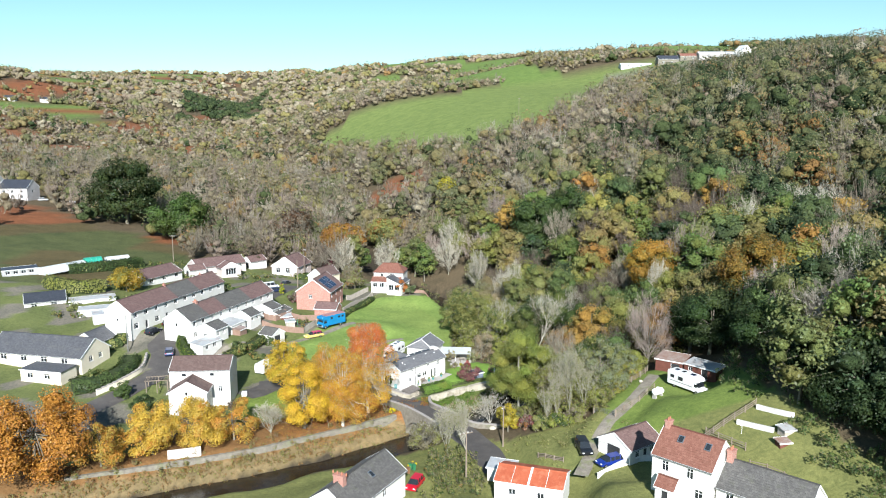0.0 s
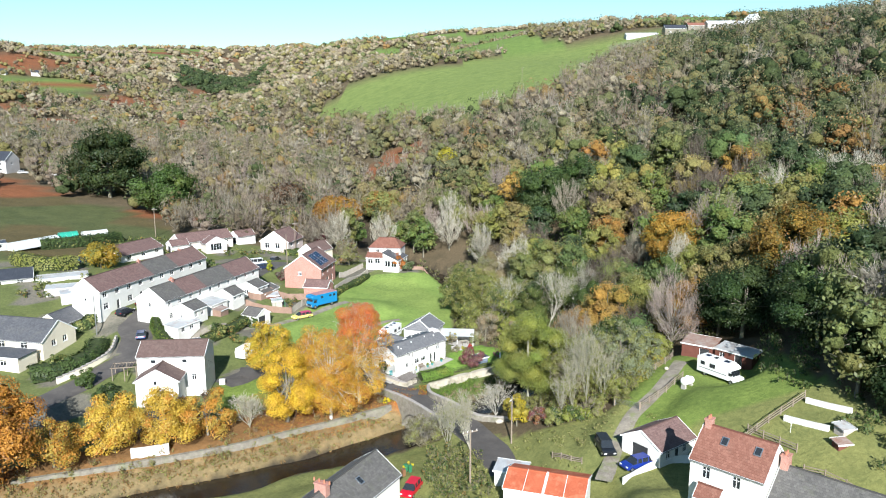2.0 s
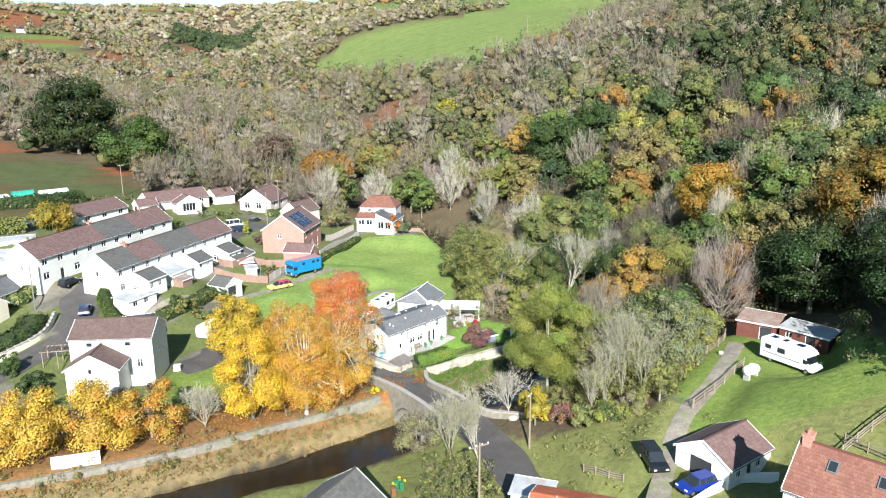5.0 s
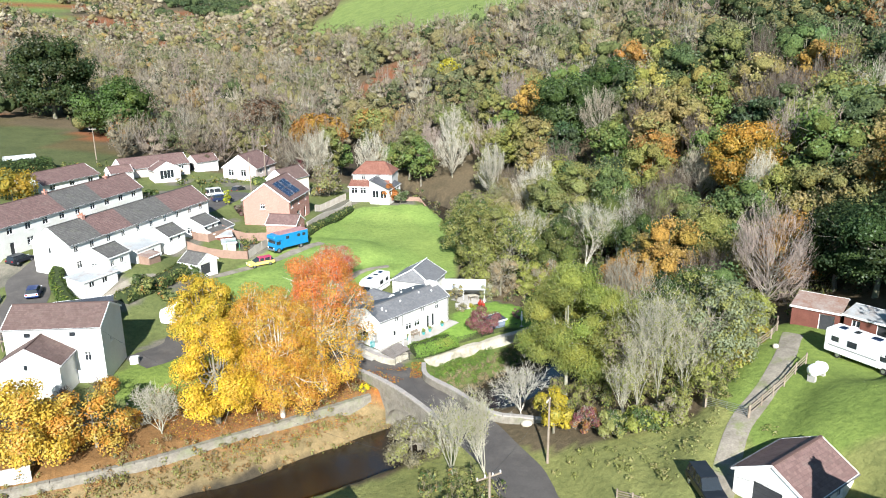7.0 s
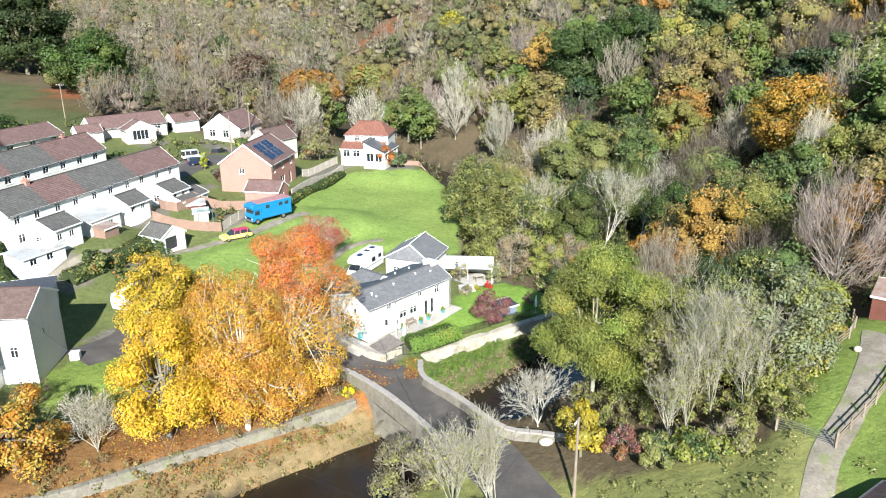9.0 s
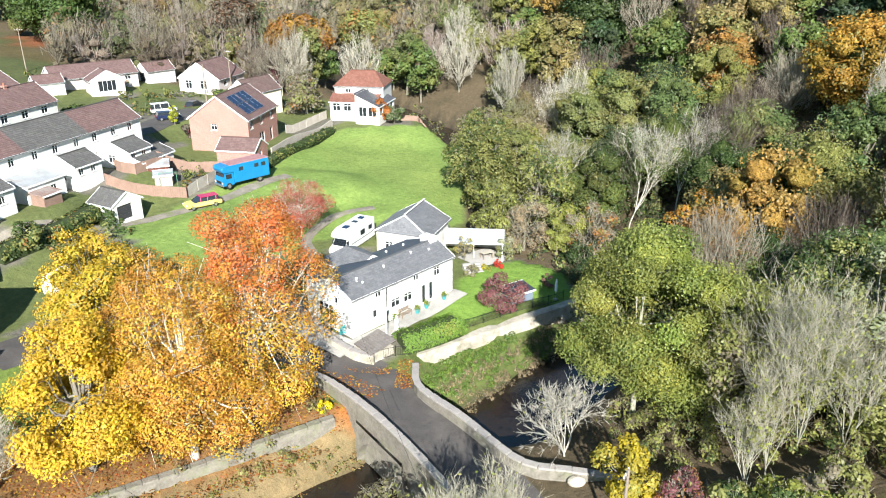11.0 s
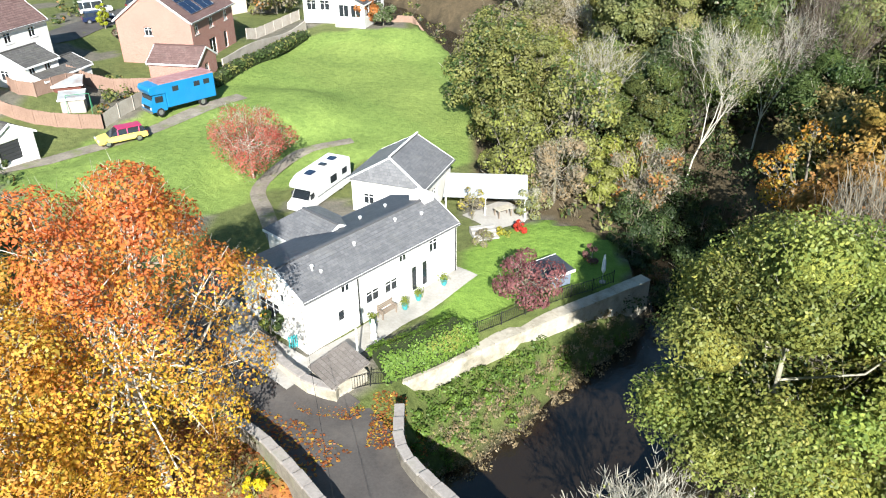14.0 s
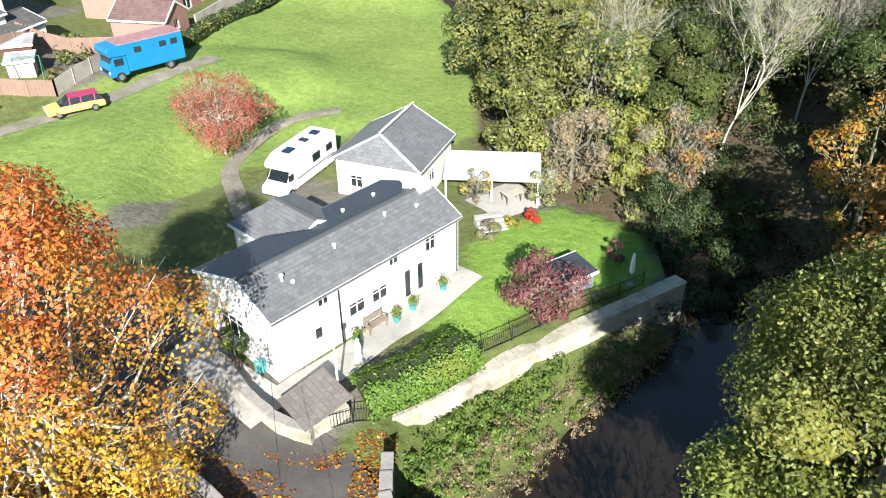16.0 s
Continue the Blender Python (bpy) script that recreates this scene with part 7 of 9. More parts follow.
house("bungalow", "pink-grey bungalow with a brown tiled roof below the wood", "bungalow", (-78.0, 236.5), 40, 16.5, 8.0, 8.0, 2.5, 2.0, M_PINK, M_MAROON, wins("front", (7.5, 11, 13.8), 0.9, 1.3, 1.1), over=0.4)
house("gabled_wing", "gabled wing with white bargeboards and patio doors", "house extension", (-72.4, 238.0), -50, 4.0, 6.4, 8.0, 2.5, 1.7, M_PINK, M_MAROON, [("right", 1.4, 0.1, 3.4, 2.1, "patio", 3)], over=0.3)
house("bungalow", "pink-grey gabled bungalow with a brown tiled roof", "bungalow", (-47.6, 243.8), 74, 10.0, 9.4, 6.6, 2.7, 3.1, M_PINK, M_MAROON, wins("left", (1.5, 5.0), 0.4, 1.5, 1.7) + wins("front", (2, 6), 0.9, 1.2, 1.1), over=0.35)
house("garage", "small white garage with a brown tiled roof behind the bungalows", "garage", (-64.5, 250.0), 50, 6.5, 4.6, 7.4, 2.4, 1.6, M_RENDER, M_MAROON, [("left", 1.2, 0, 2.2, 2.0, "garage")], over=0.25)
house("garage", "small white garage with a brown roof beside the bungalow", "garage", (-78.5, 230.8), 40, 5.2, 4.6, 8.2, 2.4, 1.3, M_RENDER, M_MAROON, [("left", 1.2, 0, 2.2, 2.0, "garage")], over=0.25)
house("cottage_behind", "pale gabled house half hidden behind the brick house", "house", (-36.4, 226.0), 60, 8.0, 6.0, 5.6, 4.0, 2.2, M_CREAM, M_BROWNTILE, wins("left", (2.4,), 2.6, 0.9, 1.0), over=0.2)
lean_to("garden_shed", "low shed with a mono-pitch grey roof below the terrace", "shed", (-52.2, 158.8), 66, 6.2, 3.4, 6.0, 2.2, 2.5, M_RENDER, M_GREYSHEET, wins("front", (1.0, 3.4), 0.9, 1.0, 0.9), sheet=True)
lean_to("carport", "dark felt-roofed carport behind the white house", "carport", (-52.6, 150.0), 22, 7.4, 4.4, 4.2, 2.3, 2.6, M_GREYREND, M_DARKSLATE, sheet=True)
lean_to("garden_shed", "orange-brown timber shed in the terrace garden", "shed", (-47.2, 170.8), 70, 2.6, 2.0, 6.4, 1.9, 2.1, M_FENCE, M_RUST, sheet=True)
lean_to("garden_shed", "dark timber shed in the terrace garden", "shed", (-41.0, 186.6), 20, 2.6, 2.0, 5.4, 1.9, 2.2, M_BROWNWOOD, M_GREYSHEET, sheet=True)
lean_to("garden_shed", "small grey timber shed by the garden fence", "shed", (-39.2, 183.8), 20, 2.2, 1.8, 5.0, 1.8, 2.0, M_GREYFENCE, M_GREYSHEET, sheet=True)
lean_to("garden_shed", "pale blue timber shed at the allotment", "shed", (-124.5, 210.0), 35, 9.0, 3.4, 12.4, 2.2, 2.5, M_GREYSHEET, M_DARKSLATE, wins("front", (0.8, 2.8, 4.8, 6.8), 0.9, 1.2, 0.9), sheet=True)

# driveway of the white house, and the touring caravan
tagged(ribbon("driveway", smooth_line([(-39.4, 143.5, 2.4), (-36.0, 148.5, 2.4), (-35.0, 152.0, 2.3)], 1.0), 2.6, 0.05, M_ASPHALT), "dark asphalt driveway beside the tall white house", "driveway", kind="structure")
caravan = thing("caravan", "white touring caravan behind the yellow maple", "caravan", pose(-38.2, 156.6, ground_z(-38.2, 156.6) + 0.05, 0, 0, 70))
bm = bmesh.new()
side_prism(bm, [(-2.4, 0.5), (-2.6, 1.6), (-2.3, 2.45), (2.2, 2.5), (2.6, 1.9), (2.5, 0.5)], -1.08, 1.08)
bmesh.ops.bevel(bm, geom=bm.edges[:], offset=0.08, segments=2, affect="EDGES")
part("body", bm, M_COACH, caravan)
for s in (-1, 1):
    wheel(caravan, 0.0, s * 0.95, 0.3, 0.2)
    for x in (-1.8, 0.6):
        solid("side_window", M_GLASS, caravan, (x, x + 1.1, s * 1.08 - 0.02, s * 1.08 + 0.02, 1.35, 1.95))
solid("front_window", M_GLASS, caravan, (2.48, 2.54, -0.8, 0.8, 1.3, 1.85))
crate = part("white_box", (lambda b: (box(b, -0.5, 0.5, -0.4, 0.4, 0, 0.9, 0.04), b)[1])(bmesh.new()), M_TRIM, None)
crate.matrix_world = pose(-39.4, 143.6, ground_z(-39.4, 143.6) + 0.02, 0, 0, 10)
tagged(crate, "white storage box beside the driveway", "storage box")

# pergola by the white house
perg = thing("pergola", "weathered timber pergola beside the tall white house", "pergola", pose(-58.0, 141.6, ground_z(-58.0, 141.6), 0, 0, 12))
for x in (0, 2.0, 4.0):
    for y in (0, 2.6):
        solid("post", M_WOOD, perg, (x - 0.06, x + 0.06, y - 0.06, y + 0.06, -0.3, 2.2))
for y in (0, 2.6):
    solid("beam", M_WOOD, perg, (-0.3, 4.3, y - 0.05, y + 0.05, 2.2, 2.34))
for i in range(8):
    solid("slat", M_WOOD, perg, (-0.1 + i * 0.58, -0.04 + i * 0.58, -0.3, 2.9, 2.34, 2.44))


# polytunnels, glasshouse and the ground-mounted panels
def polytunnel(label, x, y, yaw, L, r, mat):
    ob = thing("polytunnel", label, "polytunnel", pose(x, y, ground_z(x, y), 0, 0, yaw))
    bm = bmesh.new()
    arc = [(r * math.cos(math.pi * i / 10), r * 0.95 * math.sin(math.pi * i / 10)) for i in range(11)]
    n = int(L / 1.5)
    rows = [[bm.verts.new((L * j / n, p, q)) for p, q in arc] for j in range(n + 1)]
    for a, b in zip(rows[:-1], rows[1:]):
        for i in range(10):
            bm.faces.new((a[i], a[i + 1], b[i + 1], b[i]))
    bm.faces.new(rows[0])
    bm.faces.new(rows[-1][::-1])
    part("cover", bm, mat, ob)
    for j in range(n + 1):
        bm = bmesh.new()
        for (p, q), (p2, q2) in zip(arc[:-1], arc[1:]):
            tube(bm, (L * j / n, p * 1.012, q * 1.012), (L * j / n, p2 * 1.012, q2 * 1.012), 0.03, 0.03, 4, cap=False)
        part("hoop", bm, M_METAL, ob)
    return ob


M_FILM = surface("milky_polythene", (0.50, 0.52, 0.52), (0.62, 0.64, 0.63), 0.7, 3, 0.35, 0.1, 0.01, spec=0.5)
M_GREENFILM = surface("green_netting", (0.02, 0.24, 0.17), (0.04, 0.32, 0.23), 0.7, 4, 0.7, 0.1)
polytunnel("milky plastic polytunnel on the allotment", -116.5, 215.0, 62, 14.0, 2.2, M_FILM)
polytunnel("green netted tunnel on the allotment", -113.5, 236.0, 40, 5.0, 1.9, M_GREENFILM)
polytunnel("milky plastic polytunnel beside the green one", -108.5, 240.0, 40, 7.0, 2.0, M_FILM)
cover = thing("cover_sheet", "long dark blue-black cover over a sand arena", "ground cover", pose(-98.0, 206.0, 9.9, 0, 0, 58))
solid("sheet", M_SOLAR, cover, (0, 30, 0, 5.5, -1.0, 0.7))

# the house above the meadow
house("grey_house", "grey rendered house with a dark slate roof above the meadow", "house", (-201, 342), -6, 14.0, 9.0, 21.4, 5.4, 3.4, M_GREYREND, M_DARKSLATE, wins("front", (2, 6, 10.5), 3.2, 1.4, 1.2) + wins("front", (2, 6, 10.5), 0.8, 1.4, 1.3) + wins("right", (3.5,), 3.2, 1.2, 1.1), over=0.3)
house("grey_house", "pale rendered house with solar panels above the meadow", "house", (-222, 352), -4, 14.0, 9.0, 22.6, 6.0, 3.0, M_RENDER, M_DARKSLATE, wins("front", (2, 6, 10.5), 3.2, 1.4, 1.2), over=0.3)
for i, (x, y) in enumerate(((-183, 346), (-178, 352), (-171, 349), (-166, 356))):
    car("parked car beside the houses above the meadow", x, y, 20 + 60 * i, ((0.6, 0.6, 0.6), (0.05, 0.06, 0.08), (0.7, 0.7, 0.7), (0.1, 0.12, 0.2))[i], 4.3)

# hill farm on the skyline
M_BARN = surface("fibre_cement_sheet", (0.40, 0.42, 0.44), (0.54, 0.56, 0.58), 0.1, 1, 0.7, 0.0)
for lab, x, y, yaw, L, W, ev, rs, wall, roof in (
        ("long low grey barn on the hill farm", 172, 752, -4, 30, 14, 2.4, 2.0, M_BARN, M_BARN), ("stone barn on the hill farm", 204, 738, 2, 20, 9, 5.0, 3.4, M_STONE, M_DARKSLATE),
        ("red-brown roofed farm building", 226, 742, 0, 18, 9, 4.0, 2.6, M_STONE, M_REDTILE), ("long pale barn on the hill farm", 242, 736, 0, 36, 12, 4.0, 2.6, M_CONCRETE, M_BARN),
        ("white gabled farmhouse on the skyline", 276, 738, -60, 9, 12, 6.0, 4.4, M_RENDER, M_BARN)):
    house("farm_building", lab, "farm building", (x, y), yaw, L, W, ground_z(x + L / 2, y) - 0.3, ev, rs, wall, roof, wins("front", (L * 0.2, L * 0.6), 1.4, 2.0, 1.2), over=0.3, gutters=False, extra_base=6, course=3.0)
house("hill_cottage", "white cottage on the far hillside", "house", (-575, 1010), 10, 14, 8, ground_z(-570, 1010), 4.5, 3, M_RENDER, M_DARKSLATE, over=0.3, gutters=False, extra_base=5, course=2.0)
house("hill_cottage", "white cottage on the far hillside", "house", (-540, 1035), 30, 12, 8, ground_z(-540, 1035), 4.5, 3, M_RENDER, M_DARKSLATE, over=0.3, gutters=False, extra_base=5, course=2.0)


# ---- small things in the cottage garden ----
def bench(label, x, y, yaw, z):
    ob = thing("bench", label, "garden bench", pose(x, y, z, 0, 0, yaw))
    for i in range(4):
        solid("seat_slat", M_WOOD, ob, (-0.7, 0.7, -0.2 + i * 0.12, -0.11 + i * 0.12, 0.42, 0.46))
    for i in range(3):
        solid("back_slat", M_WOOD, ob, (-0.7, 0.7, 0.28, 0.32, 0.55 + i * 0.14, 0.64 + i * 0.14))
    for sx in (-0.62, 0.62):
        solid("leg", M_WOOD, ob, (sx - 0.04, sx + 0.04, -0.2, -0.12, 0, 0.62))
        solid("leg", M_WOOD, ob, (sx - 0.04, sx + 0.04, 0.26, 0.34, 0, 0.95))
        solid("arm_rest", M_WOOD, ob, (sx - 0.05, sx + 0.05, -0.22, 0.3, 0.62, 0.66))
    return ob


bench("weathered wooden bench against the cottage wall", *by_cottage(6.3, -0.7), 48.2, 1.82)
bench("wooden bench in the cottage side yard", *by_cottage(-0.9, 2.8), -41.8 + 180, 1.82)


def lathe(name, outline, material, parent=None, sides=12):
    bm = bmesh.new()
    for (r0, z0), (r1, z1) in zip(outline[:-1], outline[1:]):
        tube(bm, (0, 0, z0), (0, 0, z1), max(r0, 0.005), max(r1, 0.005), sides, cap=False)
    bmesh.ops.remove_doubles(bm, verts=bm.verts, dist=0.0005)
    return part(name, bm, material, parent)


statue = lathe("statue", [(0.22, 0), (0.22, 0.3), (0.14, 0.34), (0.18, 0.6), (0.2, 0.9), (0.15, 1.15), (0.08, 1.22), (0.11, 1.32), (0.09, 1.45), (0.0, 1.5)], M_TRIM)
statue.matrix_world = pose(*by_cottage(3.9, -1.9), 1.8)
tagged(statue, "small white garden statue on the terrace", "statue")
M_TEAL = paint("teal_glaze", (0.05, 0.30, 0.32), 0.3)
for i, (px, py) in enumerate(((9.0, -0.9), (11.6, -0.9), (7.6, -1.0), (4.8, -0.8))):
    pot = thing("plant_pot", "teal glazed pot with a small plant on the terrace", "plant pot", pose(*by_cottage(px, py), 1.82), "terrace pots")
    lathe("pot", [(0.0, 0.0), (0.16, 0.0), (0.24, 0.36), (0.26, 0.40), (0.2, 0.38), (0.0, 0.34)], M_TEAL, pot)
    rng = np.random.default_rng(60 + i)
    q = cards(rng.normal(size=(160, 3)) * (0.16, 0.16, 0.16) + (0, 0, 0.62), unit(rng.normal(size=(160, 3)) + (0, 0, 0.5)), 0.07, rng)
    tagged(mesh_np("plant", q, np.arange(len(q)).reshape(-1, 4), M_LEAF, pot, np.tile((0.2, 0.24, 0.05), (len(q), 1))), kind="stuff")
par = thing("parasol", "closed pale parasol on a stand by the river wall", "parasol", pose(11.2, 158.6, ground_z(11.2, 158.6)))
lathe("pole", [(0.03, 0), (0.03, 2.3)], M_METAL, par, 8)
lathe("canopy", [(0.04, 0.8), (0.16, 1.0), (0.15, 1.6), (0.06, 2.3), (0.0, 2.38)], M_TRIM, par, 10)
lathe("base", [(0.0, 0.0), (0.26, 0.0), (0.24, 0.08), (0.0, 0.1)], M_CONCRETE, par, 12)
gate = thing("garden_gate", "teal painted garden gate standing open at the yard", "gate", pose(-10.0, 149.4, 1.78, 0, 0, 20))
for i in range(7):
    solid("pale", M_TEAL, gate, (i * 0.16, i * 0.16 + 0.09, -0.015, 0.015, 0.05, 0.95 + 0.08 * math.sin(i * 0.52)))
for z in (0.2, 0.75):
    solid("rail", M_TEAL, gate, (-0.02, 1.07, 0.015, 0.05, z, z + 0.09))
tbl = thing("garden_table", "pale wooden garden table on the raised patio", "garden table", pose(4.4, 168.0, ground_z(4.4, 168.0) + 0.1, 0, 0, 30))
solid("tabletop", M_PALESTONE, tbl, (-0.7, 0.7, -0.4, 0.4, 0.7, 0.75), bevel=0.01)
for sx in (-0.6, 0.6):
    for sy in (-0.32, 0.32):
        solid("leg", M_WOOD, tbl, (sx - 0.04, sx + 0.04, sy - 0.04, sy + 0.04, 0, 0.7))
for i in range(4):
    st = solid("garden_step", M_CONCRETE, None, (-1.0, 1.0, -0.2, 0.2, -0.4, 0.12 + i * 0.14), bevel=0.02)
    st.matrix_world = pose(2.9 - i * 0.12, 163.9 + i * 0.4, ground_z(2.9, 163.7), 0, 0, 16)
    tagged(st, "shallow stone garden step up to the patio", "step", "garden steps")
shedlet = lean_to("garden_shed", "blue-grey garden shed beside the river wall", "shed", (6.6, 156.6), 34, 2.6, 1.8, 0.6, 1.9, 2.1, paint("blue_grey_boards", (0.16, 0.20, 0.26), 0.8), M_DARKSLATE, sheet=True)
swing = thing("garden_swing", "green metal garden swing frame in the terrace garden", "swing", pose(-37.6, 184.4, ground_z(-37.6, 184.4), 0, 0, 20))
M_SWING = paint("green_tube", (0.03, 0.22, 0.10), 0.5)
for x in (-1.1, 1.1):
    for s in (-1, 1):
        bm = bmesh.new()
        tube(bm, (x, s * 0.7, 0), (x, 0, 1.9), 0.03, 0.03, 6)
        part("leg", bm, M_SWING, swing)
bm = bmesh.new()
tube(bm, (-1.1, 0, 1.9), (1.1, 0, 1.9), 0.03, 0.03, 6)
part("top_bar", bm, M_SWING, swing)
steps = thing("garden_steps", "brick steps between low walls by the river garden", "steps", pose(-52.6, 117.6, 0.2, 0, 0, 24))
for i in range(5):
    solid("step", M_REDPOT, steps, (-1.4, 1.4, i * 0.5, i * 0.5 + 0.6, -1.0, -0.4 + i * 0.16), bevel=0.02)
dryer = thing("rotary_dryer", "white rotary clothes dryer on the slope lawn", "clothes dryer", pose(43.2, 103.8, ground_z(43.2, 103.8)))
bm = bmesh.new()
tube(bm, (0, 0, -0.2), (0, 0, 1.7), 0.025, 0.025, 6)
part("pole", bm, M_TRIM, dryer)
for i in range(4):
    bm = bmesh.new()
    a = i * math.pi / 2 + 0.3
    tube(bm, (0, 0, 1.2), (1.1 * math.cos(a), 1.1 * math.sin(a), 1.75), 0.018, 0.014, 5)
    part("arm", bm, M_TRIM, dryer)
for x, y, lab in ((-4.6, 112.0, "green wheelie bin beside the lane"), (-5.4, 110.8, "brown wheelie bin beside the lane"), (-5.2, 112.4, "green wheelie bin beside the lane")):
    bin_ = thing("wheelie_bin", lab, "wheelie bin", pose(x, y, ground_z(x, y), 0, 0, 25), "lane bins")
    c = paint("bin_plastic", (0.03, 0.16, 0.07) if "green" in lab else (0.2, 0.1, 0.05), 0.5)
    bm = bmesh.new()
    vs = box(bm, -0.24, 0.24, -0.28, 0.28, 0.06, 0.98)
    for vv in vs:
        if vv.co.z < 0.5:
            vv.co.x *= 0.82
            vv.co.y *= 0.82
    part("tub", bm, c, bin_)
    solid("lid", c, bin_, (-0.27, 0.27, -0.31, 0.31, 0.98, 1.05), bevel=0.02)
    for s in (-1, 1):
        wheel(bin_, s * 0.2, 0.24, 0.1, 0.05)

# ---- hedges, hero trees and shrubs ----
MOSS = (0.235, 0.24, 0.078)
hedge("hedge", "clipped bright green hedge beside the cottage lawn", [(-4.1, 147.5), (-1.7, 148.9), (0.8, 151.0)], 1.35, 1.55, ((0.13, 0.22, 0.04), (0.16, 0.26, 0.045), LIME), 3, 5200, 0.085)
hedge("hedge", "tall clipped green hedge beside the village street", [(-59.6, 169.4), (-58.4, 163.4), (-54.4, 157.4), (-51.8, 155.4)], 1.0, 1.9, (GREEN, (0.11, 0.16, 0.03), LIME), 4, 1800, 0.2)
hedge("hedge", "green garden hedge by the bungalow drive", [(-78.6, 166.4), (-74.5, 165.8), (-72.4, 168.2)], 1.6, 2.2, (GREEN, MOSS), 5, 1200, 0.24)
hedge("hedge", "tall yellow-green conifer hedge by the allotment", [(-108, 203), (-98, 198), (-93, 203)], 1.8, 3.6, (MOSS, LIME), 6, 1400, 0.3)
hedge("hedge", "bushy green hedge below the meadow", [(-112, 222), (-104, 230), (-98, 241)], 2.0, 3.2, (GREEN, DARKGREEN, MOSS), 7, 1400, 0.32)
hedge("hedge", "green hedge beside the bungalow garden", [(-47.6, 240), (-43.0, 242.5), (-39.0, 246)], 1.3, 1.8, (GREEN, LIME), 8, 900, 0.25)
hedge("hedge", "bramble hedge along the field wall", [(-27.2, 194.0), (-25.6, 200.0), (-23.6, 206.5), (-20.6, 216.5)], 0.9, 1.1, (GREEN, MOSS), 9, 1500, 0.18)
hedge("hedge", "rough hedge along the gardens behind the terrace", [(-47.5, 160), (-44, 168), (-42.6, 176)], 1.4, 1.6, (GREEN, MOSS, RUST), 10, 1500, 0.2)
hedge("hedge", "dense green hedge bank at the street corner", [(-73, 143), (-68.6, 146.4), (-66.2, 151.5), (-67.2, 157)], 2.3, 2.9, (GREEN, DARKGREEN), 11, 1700, 0.25)

MAPLE = "golden autumn maple with thinning leaves beside the lane"
leafy_tree(-14.4, 139.2, 18.8, 5.6, (GOLD, AMBER, (0.6, 0.40, 0.04)), (3, 2, 3), 46000, 0.094, 101, "tall maple with a red crown and bare pale lower branches", k=38, twigs=6000, low=0.06, girth=0.26, bark=M_TWIG, rise=(0.60, (0.56, 0.155, 0.05)))
leafy_tree(-18.6, 133.4, 14.8, 5.0, (GOLD, AMBER, (0.56, 0.42, 0.08)), (3, 2, 2), 34000, 0.096, 102, MAPLE, k=38, twigs=3600, low=0.0, girth=0.26, bark=M_TWIG)
leafy_tree(-21.6, 138.8, 14.0, 4.8, (AMBER, (0.44, 0.24, 0.04), GOLD), (3, 2, 2), 22000, 0.10, 103, "amber maple beside the lane with bare lower limbs", k=30, twigs=1500, low=0.02, bark=M_TWIG)
leafy_tree(-25.4, 131.6, 13.0, 4.8, (GOLD, (0.68, 0.47, 0.04)), (2, 2), 22000, 0.105, 104, "bright golden maple above the leaf-strewn bank", k=30, low=0.08, twigs=700, core=0.6)
leafy_tree(-32.4, 149.6, 10.6, 4.8, ((0.50, 0.38, 0.04), GOLD, MOSS), (3, 2, 1), 11000, 0.13, 105, "round yellow maple behind the white house garden", k=24, low=0.1, core=0.6)
leafy_tree(-64.5, 112.0, 14.0, 8.0, ((0.42, 0.19, 0.04), AMBER, (0.34, 0.15, 0.04)), (3, 2, 2), 15000, 0.17, 106, "large amber and gold tree by the river", k=26, low=0.08, twigs=400, core=0.66)
leafy_tree(-49.0, 120.6, 9.2, 5.0, ((0.60, 0.41, 0.06), (0.54, 0.38, 0.07), AMBER), (3, 2, 2), 10000, 0.14, 107, "golden-leaved tree before the white house", k=18, low=0.06, twigs=300, core=0.6)
leafy_tree(-42.2, 123.4, 9.4, 5.0, ((0.58, 0.40, 0.06), (0.52, 0.37, 0.07), AMBER), (3, 2, 2), 10000, 0.14, 108, "golden-leaved tree before the white house", k=18, low=0.06, twigs=300, core=0.6)
leafy_tree(-36.8, 126.4, 7.6, 4.2, (AMBER, (0.46, 0.33, 0.07)), (2, 2), 7000, 0.13, 109, "small amber tree beside the pale leafless shrub", k=18, low=0.06, core=0.55)
leafy_tree(-55.8, 116.2, 7.6, 4.2, (AMBER, (0.40, 0.29, 0.06), RUST), (2, 2, 1), 7000, 0.13, 110, "small amber tree by the river wall", k=18, low=0.06, core=0.55)
leafy_tree(-18.4, 175.6, 7.0, 3.9, ((0.47, 0.12, 0.09), (0.38, 0.10, 0.07), (0.42, 0.18, 0.14)), (3, 2, 2), 7000, 0.09, 111, "small red-leaved tree on the field edge", k=28, low=0.2, twigs=3600, girth=0.11, bark=M_TWIG)
bare_tree(-31.0, 129.2, 8.4, 112, "pale leafless shrub-like tree in the leafy garden", (0.44, 0.41, 0.34), 0.62, 2400, kids=(8, 4, 4, 3), girth=0.1, bole=0.08, material=M_LICHEN)
bare_tree(-39.0, 133.2, 4.6, 113, "dark leafless shrub before the white house", (0.12, 0.08, 0.065), 0.6, 1700, kids=(7, 4, 3, 3), girth=0.08, material=M_BARK)
bare_tree(-42.5, 132.0, 3.8, 114, "dark leafless shrub before the white house", (0.12, 0.08, 0.065), 0.6, 1400, kids=(7, 4, 3, 3), girth=0.08, material=M_BARK)

